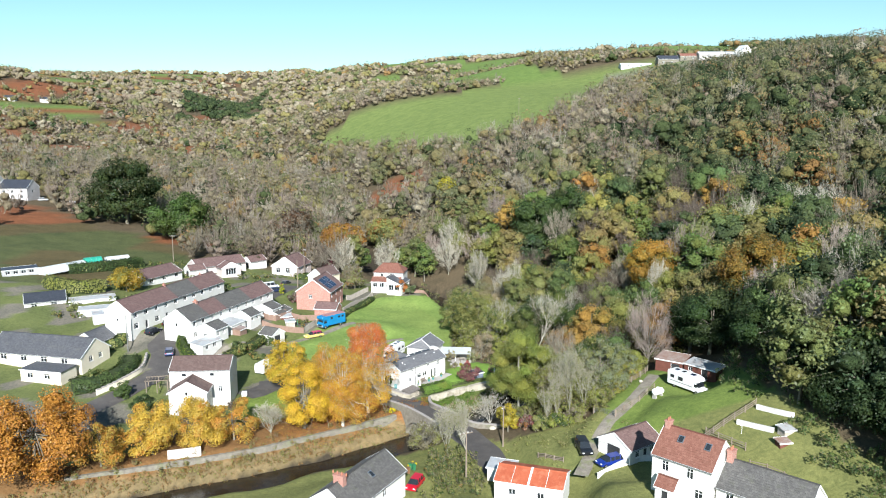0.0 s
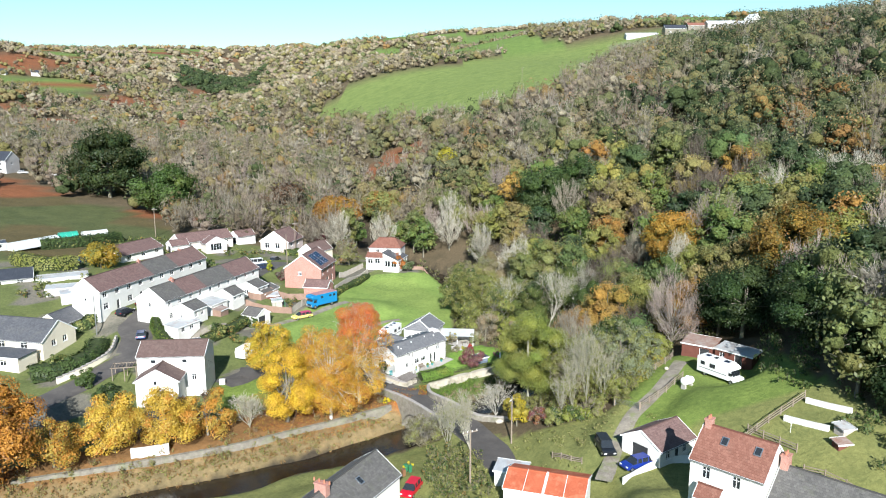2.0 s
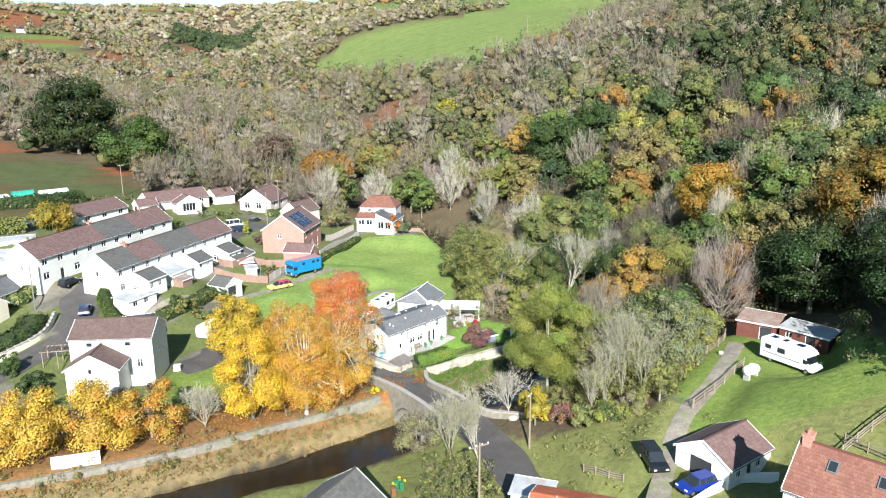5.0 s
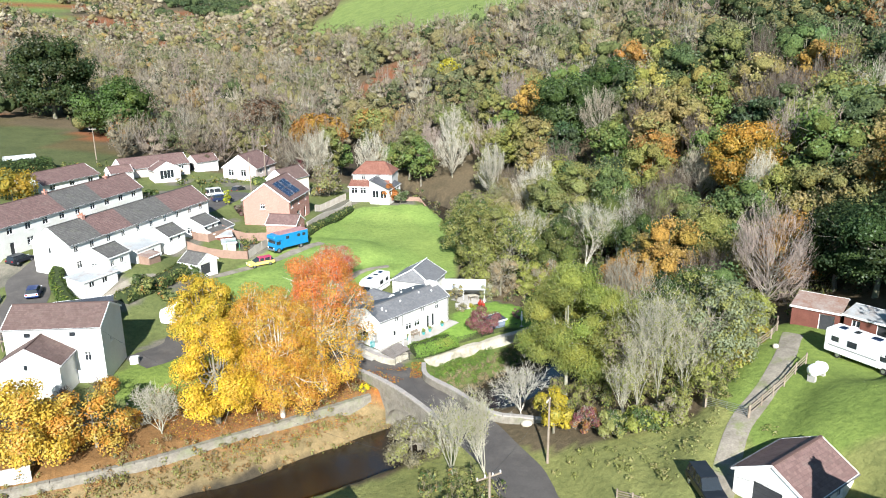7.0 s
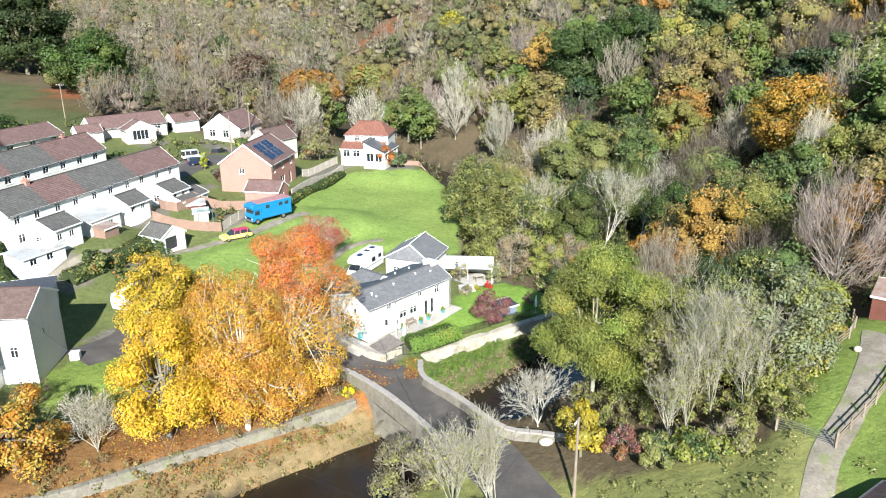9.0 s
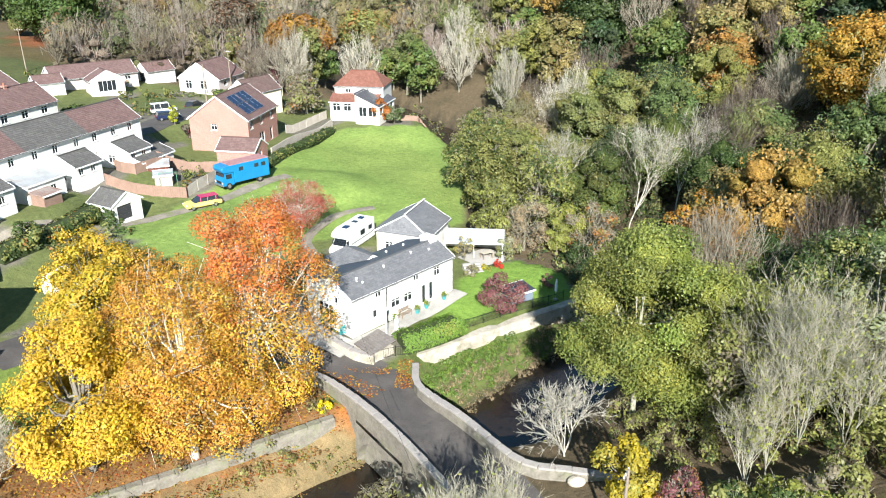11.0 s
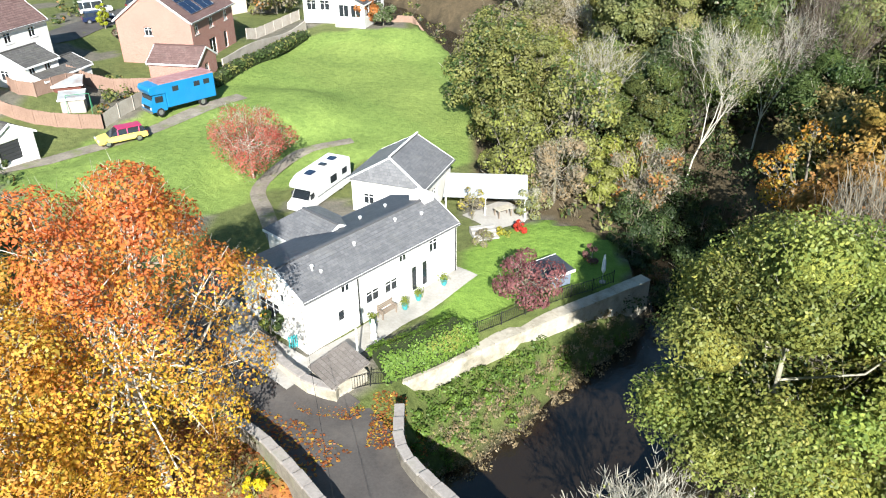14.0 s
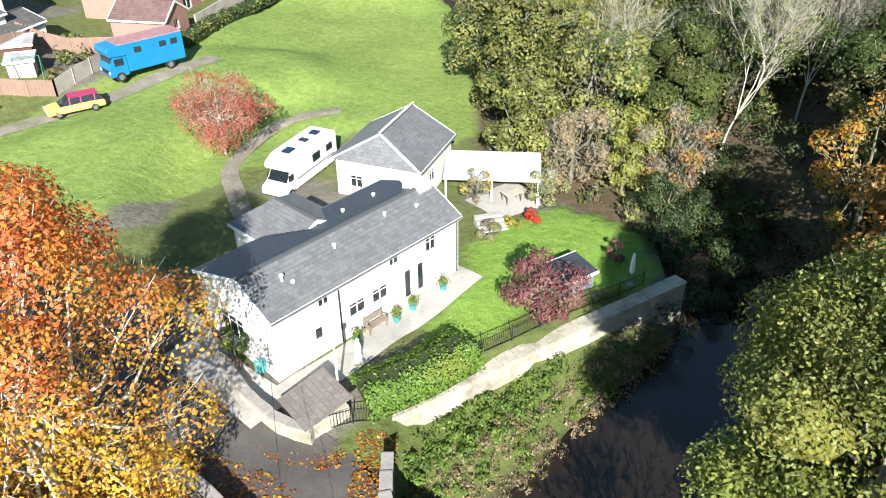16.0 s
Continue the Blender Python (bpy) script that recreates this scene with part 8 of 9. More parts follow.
# river bank by the bridge
leafy_tree(14.3, 136.6, 17.0, 6.0, ((0.235, 0.25, 0.06), (0.19, 0.22, 0.055), (0.33, 0.33, 0.075)), (3, 3, 2), 56000, 0.088, 121, "broad olive-green riverside tree with small leaves", k=52, low=0.04, twigs=3000, girth=0.22, core=0.8, rough=0.65, bark=M_LICHEN)
leafy_tree(17.0, 141.0, 12.5, 5.0, (MOSS, GREEN, (0.15, 0.15, 0.06)), (3, 2, 2), 16000, 0.13, 122, "olive-green tree on the river bank", k=28, low=0.06, twigs=900, core=0.6)
leafy_tree(-3.4, 124.8, 4.8, 3.0, (MOSS, (0.17, 0.15, 0.09)), (2, 3), 3200, 0.12, 123, "twiggy olive shrub leaning over the river", category="shrub", k=14, low=0.05, twigs=1200, name="shrub")
bare_tree(0.8, 119.6, 11.0, 124, "pale leafless poplar with upright lichen-grey branches", (0.44, 0.41, 0.33), 0.19, 2600, girth=0.12, sprigs=380, bole=0.1, kids=(7, 4, 3, 3, 3), material=M_LICHEN, tw=0.012)
bare_tree(4.0, 119.0, 11.4, 125, "pale leafless poplar with upright lichen-grey branches", (0.44, 0.41, 0.33), 0.18, 2600, girth=0.12, sprigs=300, bole=0.1, kids=(7, 4, 3, 3, 3), material=M_LICHEN, tw=0.012)
bare_tree(8.7, 133.2, 8.6, 126, "pale spreading leafless tree over the water", (0.46, 0.43, 0.37), 0.62, 1700, girth=0.10, kids=(7, 4, 3, 3, 3), sprigs=60, bole=0.1)
leafy_tree(11.4, 126.0, 5.4, 2.1, ((0.42, 0.33, 0.03), (0.36, 0.3, 0.05), LIME), (3, 2, 1), 3200, 0.13, 127, "bright yellow shrub at the lane corner", category="shrub", k=13, low=0.08, name="shrub")
leafy_tree(14.6, 124.4, 2.8, 1.9, (RUST, PLUM, MOSS), (2, 2, 1), 1400, 0.11, 128, "russet twiggy shrub beside the lane", category="shrub", k=9, low=0.02, twigs=600, name="shrub")
leafy_tree(-9.8, 138.4, 1.2, 0.6, ((0.62, 0.5, 0.02),), (1,), 500, 0.08, 129, "bright yellow bush at the end of the bank wall", category="shrub", k=6, low=0.02, name="shrub")
leafy_tree(-4.8, 112.6, 1.4, 0.7, ((0.6, 0.5, 0.03),), (1,), 500, 0.08, 130, "bright yellow bush beside the lane", category="shrub", k=6, low=0.02, name="shrub")
for i, (x, y, h) in enumerate(((20.0, 126.0, 14.5), (22.4, 127.6, 17.0), (24.8, 126.4, 13.0), (21.6, 130.6, 15.0), (25.6, 130.4, 15.5), (18.4, 124.6, 8.5), (27.6, 131.4, 12.5))):
    bare_tree(x, y, h, 140 + i, "pale leafless tree with fine upright twigs by the paddock", (0.41, 0.375, 0.30), 0.21, 1000, girth=0.085, sprigs=330, kids=(7, 4, 3, 3), depth=4 + i % 2, tw=0.013, bole=0.08, material=M_LICHEN)
for i, (x, y, h, r, tn) in enumerate(((28.6, 131.4, 11.0, 4.4, (WILLOW, MOSS)), (32.4, 135.0, 8.6, 4.0, (WILLOW, LIME)), (24.6, 133.6, 10.5, 4.4, (MOSS, LIME)), (20.6, 132.0, 9.0, 3.8, (MOSS, TAN)), (29.0, 138.4, 12.0, 4.6, (GREEN, MOSS)), (35.6, 138.0, 6.4, 3.2, (LIME, MOSS)))):
    leafy_tree(x, y, h, r, tn, (3, 2), 7000, 0.14, 160 + i, "grey-green willow tree above the paddock fence" if tn[0] == WILLOW else "yellowing olive tree on the wooded bank", k=24, low=0.05, twigs=700, core=0.55)
for i, (x, y, h, r, tn) in enumerate(((27.0, 126.6, 4.2, 2.6, (MOSS, LIME)), (30.0, 129.6, 4.6, 2.6, (LIME, (0.27, 0.22, 0.05))), (33.6, 133.4, 4.4, 2.4, ((0.27, 0.22, 0.05), LIME)), (19.6, 121.6, 2.6, 2.2, (LIME, GREEN)), (16.8, 122.4, 2.4, 2.0, (MOSS, GREEN)), (22.6, 122.2, 2.4, 2.0, (MOSS, TAN)))):
    leafy_tree(x, y, h, r, tn, (3, 2), 2200, 0.15, 170 + i, "yellowing hedgerow shrub beside the paddock", category="shrub", k=11, low=0.02, twigs=300, name="shrub")

# right flank of the wood
leafy_tree(64.0, 149.0, 18.0, 8.4, ((0.24, 0.13, 0.035), (0.26, 0.16, 0.03), (0.13, 0.13, 0.05), GREEN), (3, 3, 2, 2), 14000, 0.18, 181, "great rust and olive beech on the slope", k=30, low=0.06, core=0.8)
leafy_tree(52.0, 186.0, 16.0, 6.4, ((0.34, 0.21, 0.035), (0.40, 0.24, 0.04), MOSS), (3, 2, 2), 8000, 0.20, 182, "amber and yellow tree among dark green ones", k=22, low=0.06, core=0.8)
bare_tree(59.0, 112.6, 15.0, 183, "large grey leafless tree on the shaded slope", (0.27, 0.24, 0.20), 0.55, 3000, girth=0.3, tw=0.03, kids=(7, 4, 4, 3))
bare_tree(66.0, 120.0, 14.0, 184, "large grey leafless tree on the shaded slope", (0.27, 0.24, 0.20), 0.5, 2600, girth=0.3, tw=0.03, kids=(6, 4, 4, 3))
leafy_tree(70.0, 146.0, 15, 6.0, (LIME, MOSS), (2, 2), 4200, 0.3, 185, "yellow-green tree on the slope", k=18, low=0.06, core=0.8)
leafy_tree(51.0, 140.0, 13.5, 5.5, (DARKGREEN, GREEN), (3, 1), 7000, 0.16, 186, "dark green tree behind the sheds", k=20, low=0.03, core=0.8)
leafy_tree(57.0, 131.0, 12.5, 5.5, (DARKGREEN, GREEN), (3, 1), 7000, 0.16, 187, "dark green tree on the shaded slope", k=20, low=0.03, core=0.8)
leafy_tree(54.6, 121.6, 10.5, 4.8, (DARKGREEN, GREEN), (3, 1), 7000, 0.16, 188, "dark green tree beside the paddock", k=18, low=0.03, core=0.8)
# Right slope's shade put into very dark greens; outermost trees stand out of view.
for i, (x, y, h, r) in enumerate(((63.0, 134.0, 14, 5.6), (60.5, 124.0, 12, 5.0), (66.5, 112.0, 13, 5.4), (72.0, 130.0, 14, 5.6), (56.0, 108.5, 8.5, 4.2), (61.0, 103.0, 9.5, 4.6), (68.0, 102.0, 12, 5.2), (75.0, 118.0, 13, 5.6), (78.0, 106.0, 14, 6.0), (49.5, 146.5, 13, 5.0), (59.0, 95.0, 8, 4.4), (66.0, 93.0, 11, 5.0), (60.0, 86.0, 8, 4.2), (56.0, 101.0, 6, 3.4))):
    leafy_tree(x, y, h, r, (DARKGREEN, (0.035, 0.055, 0.02)), (2, 2), 3600, 0.19, 300 + i, "evergreen tree on the right slope, its green darkened for shade", k=18, low=0.02, core=0.8)
leafy_tree(30.0, 243.0, 18.0, 9.0, (GREEN, DARKGREEN), (3, 2), 8500, 0.24, 189, "great dense green tree in the wood", k=30, low=0.05, core=0.8)
leafy_tree(41.0, 247.0, 17.0, 8.4, (GREEN, DARKGREEN), (3, 2), 8000, 0.24, 190, "great dense green tree in the wood", k=28, low=0.05, core=0.8)

# right edge of the field and the river below it
leafy_tree(5.6, 182.0, 12.5, 4.6, (MOSS, (0.15, 0.15, 0.045), GREEN), (3, 2, 2), 11000, 0.16, 201, "tall olive tree at the edge of the field", k=24, low=0.04, twigs=400, core=0.6)
leafy_tree(4.6, 190.6, 12.0, 5.0, (MOSS, GREEN, TAN), (3, 2, 1), 9000, 0.17, 202, "olive tree overhanging the field", k=22, low=0.04, twigs=300, core=0.6)
leafy_tree(5.2, 201.0, 11.0, 5.0, (MOSS, TAN, GREEN), (3, 2, 1), 7500, 0.17, 203, "olive-brown tree overhanging the field", k=20, low=0.04, twigs=300, core=0.6)
leafy_tree(5.6, 174.4, 7.6, 3.2, ((0.15, 0.16, 0.05), LIME, MOSS), (3, 1, 2), 4200, 0.16, 204, "olive-green tree behind the canopy", k=18, low=0.03, twigs=250)
leafy_tree(9.0, 171.6, 6.4, 2.8, (TAN, (0.30, 0.23, 0.14)), (2, 3), 3000, 0.14, 205, "tan-brown twiggy shrub beside the garden", category="shrub", k=14, low=0.03, twigs=1600, name="shrub")
leafy_tree(13.0, 171.4, 4.2, 1.8, (LIME, MOSS), (2, 1), 2200, 0.13, 206, "yellow-green shrub beside the garden", category="shrub", k=10, low=0.03, name="shrub")
leafy_tree(17.4, 174.8, 8.5, 3.4, (TAN, RUST, MOSS), (3, 1, 1), 3000, 0.16, 207, "russet-brown thin tree on the river bank", k=14, low=0.1, twigs=1800)
leafy_tree(11.4, 178.6, 11.5, 4.2, (LIME, MOSS, GREEN), (2, 2, 2), 5200, 0.18, 208, "yellow-green ivy-clad tree behind the garden", k=20, low=0.03, twigs=700)
bare_tree(23.4, 181.0, 18.5, 209, "white-barked leafless tree leaning with ivy on its trunk", (0.50, 0.47, 0.40), 0.36, 1900, girth=0.13, tw=0.014, sprigs=700, kids=(5, 3, 3, 3, 3))
bare_tree(29.6, 181.5, 15.0, 210, "pale leafless tree above the shaded river", (0.42, 0.39, 0.33), 0.4, 1500, girth=0.12, tw=0.016, sprigs=150)
bare_tree(13.6, 184.5, 15.0, 211, "pale leafless tree above the river", (0.42, 0.39, 0.33), 0.4, 1400, girth=0.12, tw=0.016, sprigs=300)
leafy_tree(28.0, 165.0, 10.5, 4.2, ((0.36, 0.25, 0.04), AMBER, MOSS), (3, 2, 1), 3400, 0.16, 212, "thin amber tree on the far river bank", k=16, low=0.1, twigs=600)
for i, (x, y, h, r) in enumerate(((15.4, 168.0, 4.0, 2.8), (18.6, 170.4, 4.6, 3.2), (16.8, 174.0, 4.4, 2.8), (14.6, 164.0, 3.0, 2.2), (22.0, 170.6, 4.4, 3.0), (20.4, 177.5, 4.4, 3.0), (17.6, 161.4, 2.6, 2.2), (20.4, 165.2, 3.6, 2.6))):
    leafy_tree(x, y, h, r, (DARKGREEN, GREEN), (3, 2), 3400, 0.10, 220 + i, "dark green evergreen shrub in the river shade", category="shrub", k=10, low=0.02, name="shrub")

for i, (x, y, h, r, tn) in enumerate(((9.4, 187.5, 10.5, 4.2, (MOSS, TAN)), (15.6, 191.0, 12.0, 4.8, (MOSS, GREEN)), (20.4, 185.0, 12.5, 4.6, (GREEN, MOSS)), (11.6, 198.0, 11.0, 4.8, (LIME, MOSS)), (7.6, 209.0, 10.0, 4.6, (MOSS, TAN)), (29.0, 197.0, 13.0, 5.6, (MOSS, TAN)), (21.0, 205.0, 12.5, 5.4, (MOSS, GREEN)), (13.0, 214.0, 11.0, 5.0, (TAN, MOSS)), (40.6, 167.0, 12.0, 4.8, (MOSS, GREEN)),
                                          (28.0, 186.0, 13.0, 5.0, (GREEN, MOSS)), (16.6, 179.6, 6.5, 3.0, (LIME, MOSS)), (34.0, 174.5, 11.0, 4.4, (GREEN, DARKGREEN)), (36.5, 165.0, 11.0, 4.4, (GREEN, DARKGREEN)), (31.5, 154.0, 7.0, 3.6, (DARKGREEN, GREEN)), (26.0, 146.0, 8.5, 4.0, (GREEN, MOSS)), (22.4, 141.0, 9.0, 4.0, (MOSS, TAN)))):
    leafy_tree(x, y, h, r, tn, (3, 1), 4500, 0.135, 270 + i, "olive-brown tree on the wooded river bank" if TAN in tn else "dense green tree on the wooded river bank", k=16, low=0.03, twigs=500, core=0.8)

# garden plants of the cottage
leafy_tree(5.2, 155.2, 4.2, 2.3, (PLUM, (0.24, 0.10, 0.10), (0.20, 0.17, 0.09)), (3, 2, 1), 3200, 0.10, 231, "round plum-leaved ornamental tree on the lawn edge", category="ornamental tree", k=14, low=0.12, twigs=300)
leafy_tree(-3.3, 156.3, 1.9, 0.85, ((0.20, 0.22, 0.05), LIME), (2, 1), 900, 0.09, 232, "leafy shrub against the cottage front", category="shrub", k=7, low=0.02, name="shrub")
leafy_tree(*by_cottage(-0.5, 3.0), 2.4, 0.9, (GREEN, LIME), (2, 1), 900, 0.09, 233, "green climber against the cottage gable", category="climbing plant", k=8, low=0.2, name="climber")
leafy_tree(1.8, 167.2, 2.9, 1.1, ((0.42, 0.36, 0.06), TAN), (1, 1), 700, 0.08, 234, "small yellow thin-leaved tree by the patio", category="ornamental tree", k=8, low=0.2, twigs=300)
leafy_tree(5.6, 165.2, 1.0, 0.7, ((0.48, 0.05, 0.03),), (1,), 600, 0.07, 235, "bright red shrub at the lawn edge", category="shrub", k=6, low=0.02, name="shrub")
leafy_tree(4.2, 164.4, 0.7, 0.7, ((0.42, 0.36, 0.04), LIME), (2, 1), 500, 0.07, 236, "yellow low shrub at the lawn edge", category="shrub", k=6, low=0.02, name="shrub")
leafy_tree(6.8, 168.4, 3.0, 1.7, (WILLOW, MOSS, (0.4, 0.38, 0.28)), (2, 1, 2), 1900, 0.10, 237, "pale flowering shrub behind the patio", category="shrub", k=10, low=0.02, name="shrub")
leafy_tree(2.6, 163.2, 1.3, 1.0, (TAN, MOSS, RUST), (2, 1, 1), 900, 0.08, 238, "brownish border shrub beside the steps", category="shrub", k=8, low=0.02, twigs=200, name="shrub")
leafy_tree(10.6, 160.6, 1.8, 0.8, ((0.20, 0.10, 0.09), RUST), (2, 1), 700, 0.08, 239, "reddish-brown shrub by the river wall", category="shrub", k=7, low=0.02, name="shrub")

# village and meadow trees
leafy_tree(-131, 312, 27.0, 13.5, (DARKGREEN, (0.05, 0.062, 0.022)), (2, 2), 9000, 0.42, 241, "huge dark green oak beside the meadow", k=36, low=0.04, core=0.8)
leafy_tree(-101, 290, 18.0, 8.8, (GREEN, (0.075, 0.12, 0.03)), (2, 2), 6500, 0.34, 242, "rounded bright green tree beside the meadow", k=26, low=0.04, core=0.8)
leafy_tree(-38, 282, 13.0, 6.5, ((0.33, 0.17, 0.03), RUST, MOSS), (3, 2, 1), 5500, 0.34, 243, "orange-brown oak behind the village", k=24, low=0.06, core=0.8)
leafy_tree(-60, 303, 14.0, 7.0, ((0.13, 0.075, 0.045), DUN), (2, 2), 5000, 0.36, 244, "dark copper-brown tree behind the village", k=24, low=0.05, core=0.8)
leafy_tree(-23, 300, 12.0, 6.0, (MOSS, RUST), (2, 1), 4200, 0.36, 245, "olive-brown oak behind the field", k=22, low=0.06, core=0.8)
leafy_tree(2.0, 338, 9.0, 4.0, ((0.36, 0.34, 0.04),), (1,), 2600, 0.34, 246, "bright yellow tree in the hillside scrub", k=16, low=0.06, core=0.8)
leafy_tree(-88, 206, 6.0, 3.6, ((0.34, 0.24, 0.03), MOSS), (2, 1), 2600, 0.24, 247, "yellow garden tree behind the terrace", k=16, low=0.08, core=0.8)
leafy_tree(-27.6, 232, 8.0, 4.6, (MOSS, TAN, RUST), (2, 2, 1), 3600, 0.24, 248, "olive-brown garden tree behind the brick house", k=18, low=0.05, twigs=500)
leafy_tree(-12.6, 221.6, 4.6, 2.1, ((0.40, 0.15, 0.04), RUST), (2, 1), 1900, 0.17, 249, "small orange tree before the white house", k=12, low=0.15)
leafy_tree(-10.0, 221.4, 3.4, 1.8, (WILLOW, GREEN), (1, 1), 1400, 0.16, 250, "small grey-green tree at the field head", k=10, low=0.12)
leafy_tree(-46.2, 212.8, 3.6, 0.9, ((0.34, 0.36, 0.03), LIME), (2, 1), 1300, 0.13, 251, "golden conical conifer behind the terrace", category="conifer", k=10, low=0.02, name="conifer")
leafy_tree(-41.8, 210.2, 3.2, 2.0, (PLUM, DUN), (2, 2), 1400, 0.17, 252, "dark plum garden shrub by the brick house", category="shrub", k=10, low=0.03, name="shrub")
leafy_tree(-38.0, 252, 4.5, 2.6, (PLUM, (0.10, 0.03, 0.04)), (2, 2), 1600, 0.2, 253, "dark purple garden tree behind the bungalow", k=12, low=0.05, core=0.8)
leafy_tree(-29.2, 195.6, 2.6, 1.7, (GREEN, DARKGREEN), (2, 1), 1300, 0.15, 254, "green shrub beside the blue lorry", category="shrub", k=9, low=0.02, name="shrub")
leafy_tree(-61.6, 139.4, 3.4, 2.2, (GREEN, (0.09, 0.14, 0.03)), (2, 2), 1900, 0.16, 255, "rounded green garden shrub by the white house", category="shrub", k=11, low=0.02, name="shrub")
leafy_tree(-57.0, 136.6, 3.0, 2.2, (GREEN, DARKGREEN), (2, 2), 1900, 0.16, 256, "rounded green garden shrub by the white house", category="shrub", k=11, low=0.02, name="shrub")
leafy_tree(-69.0, 146.6, 3.4, 2.8, (GREEN, MOSS), (2, 2), 2200, 0.18, 257, "bushy green shrub at the street corner", category="shrub", k=12, low=0.02, name="shrub")
leafy_tree(-62.5, 213.5, 3.6, 2.4, (GREEN, MOSS), (2, 1), 1600, 0.2, 258, "green garden shrub beside the bungalow", category="shrub", k=10, low=0.02, name="shrub")
leafy_tree(-40.6, 172.6, 2.6, 1.8, (GREEN, MOSS), (2, 1), 1200, 0.16, 259, "green garden shrub behind the terrace", category="shrub", k=9, low=0.02, name="shrub")
leafy_tree(-46.0, 163.6, 3.0, 2.2, (GREEN, MOSS), (2, 1), 1500, 0.16, 260, "rough green garden shrub behind the terrace", category="shrub", k=10, low=0.02, name="shrub")


# ---- undergrowth, brambles and fallen leaves ----
def plants(name, label, spots, n, size, tints, weights, h, r, seed, twig_share=0.0):
    rng = np.random.default_rng(seed)
    qs, ts = [], []
    for x, y in spots:
        hh, rr = h * rng.uniform(0.6, 1.3), r * rng.uniform(0.7, 1.3)
        lb = lobes_of(rng, hh, rr, 5, 0.0)
        q = leaf_crown(rng, lb, n, size)
        t = crown_tint(rng, len(q), tints, weights, q, hh)
        if twig_share:
            k = twig_crown(rng, lb, int(n * twig_share), size * 5, size * 0.14)
            q, t = np.concatenate([q, k]), np.concatenate([t, np.tile(TAN, (len(k), 1))])
        qs.append(q + (x, y, ground_z(x, y)))
        ts.append(t)
    q, t = np.concatenate(qs), np.concatenate(ts)
    ob = mesh_np(name, q, np.arange(len(q)).reshape(-1, 4), M_LEAF, None, t)
    return tagged(ob, label, "undergrowth", kind="stuff")


def spots_where(x0, x1, y0, y1, gap, seed, test):
    rng = np.random.default_rng(seed)
    xs, ys = np.meshgrid(np.arange(x0, x1, gap), np.arange(y0, y1, gap))
    x, y = xs.ravel() + rng.uniform(-0.5, 0.5, xs.size) * gap, ys.ravel() + rng.uniform(-0.5, 0.5, xs.size) * gap
    e, _ = river_side(x, y)
    k = test(x, y, e)
    return list(zip(x[k], y[k]))


plants("bramble_bank", "green brambles and nettles on the river bank", spots_where(-4, 16, 142, 161, 1.0, 71, lambda x, y, e: (e < -4.2) & (e > -9.2) & (y > 141.5 - 0.3 * x) & (x > -2.6) & ((x + 3.6) * 0.566 - (y - 146.9) * 0.824 > 1.0)), 190, 0.085, ((0.10, 0.17, 0.035), (0.14, 0.22, 0.04), LIME), (3, 3, 1), 0.7, 0.9, 72)
plants("dead_stalks", "tan dead stalks and grasses on the river bank", spots_where(-3, 14, 138, 158, 0.75, 73, lambda x, y, e: (e < -3.1) & (e > -5.6)), 80, 0.08, ((0.33, 0.26, 0.16), (0.26, 0.2, 0.1), MOSS), (3, 2, 1), 0.6, 0.8, 74, 1.0)
plants("undergrowth", "mixed shrubs and brambles under the trees", spots_where(6, 62, 126, 235, 3.3, 75, lambda x, y, e: wooded(x, y) & (e > 4.6) & (e < 60)), 90, 0.22, (GREEN, MOSS, DARKGREEN, DUN), (2, 2, 2, 1), 2.4, 2.0, 76, 0.3)
plants("undergrowth", "shrubs along the left bank of the river", spots_where(-5, 30, 160, 262, 3.0, 77, lambda x, y, e: wooded(x, y) & (e < -4.2)), 150, 0.20, (GREEN, MOSS, DARKGREEN, TAN), (2, 2, 1, 1), 2.6, 2.0, 78, 0.3)
plants("rough_grass", "rough tufted grass and weeds along the lane and paddock", spots_where(2, 40, 100, 128, 1.5, 79, lambda x, y, e: inside(x, y, PADDOCK) & (near_path(x, y, BRIDGE_ROAD)[0] > 3.6) & (near_path(x, y, PADDOCK_TRACK)[0] > 2.2) & (x < 30) & (wave(x, y, 9, 2) > -0.2) & ~((x > 18) & (y < 112)) & (y > 104)), 50, 0.10, ((0.25, 0.26, 0.085), (0.30, 0.27, 0.12), (0.17, 0.2, 0.06)), (3, 2, 1), 0.35, 0.8, 80)
plants("bank_herbs", "brown leaf litter herbs and grasses on the river bank", spots_where(-70, -4, 108, 137, 1.05, 81, lambda x, y, e: (e < -3.9) & (e > -8.0)), 60, 0.09, ((0.26, 0.15, 0.06), MOSS, (0.30, 0.2, 0.09)), (3, 2, 2), 0.4, 0.7, 82)
plants("bank_scrub", "brown and olive scrub spilling over the river bank wall", spots_where(-66, -10, 108, 140, 1.9, 87, lambda x, y, e: (e < -6.2) & (e > -9.6) & (wave(x, y, 7, 2) > -0.15)), 150, 0.10, ((0.22, 0.15, 0.07), MOSS, (0.30, 0.17, 0.05)), (3, 3, 2), 1.3, 1.3, 88, 0.5)
plants("overhang", "dark ivy and bushes overhanging the shaded river", spots_where(8, 40, 159, 215, 2.3, 89, lambda x, y, e: (np.abs(e) > 3.0) & (np.abs(e) < 7.5) & ~inside(x, y, GARDEN)), 170, 0.14, (DARKGREEN, GREEN, DARKGREEN, MOSS), (3, 3, 2, 1), 3.0, 2.1, 90, 0.2)
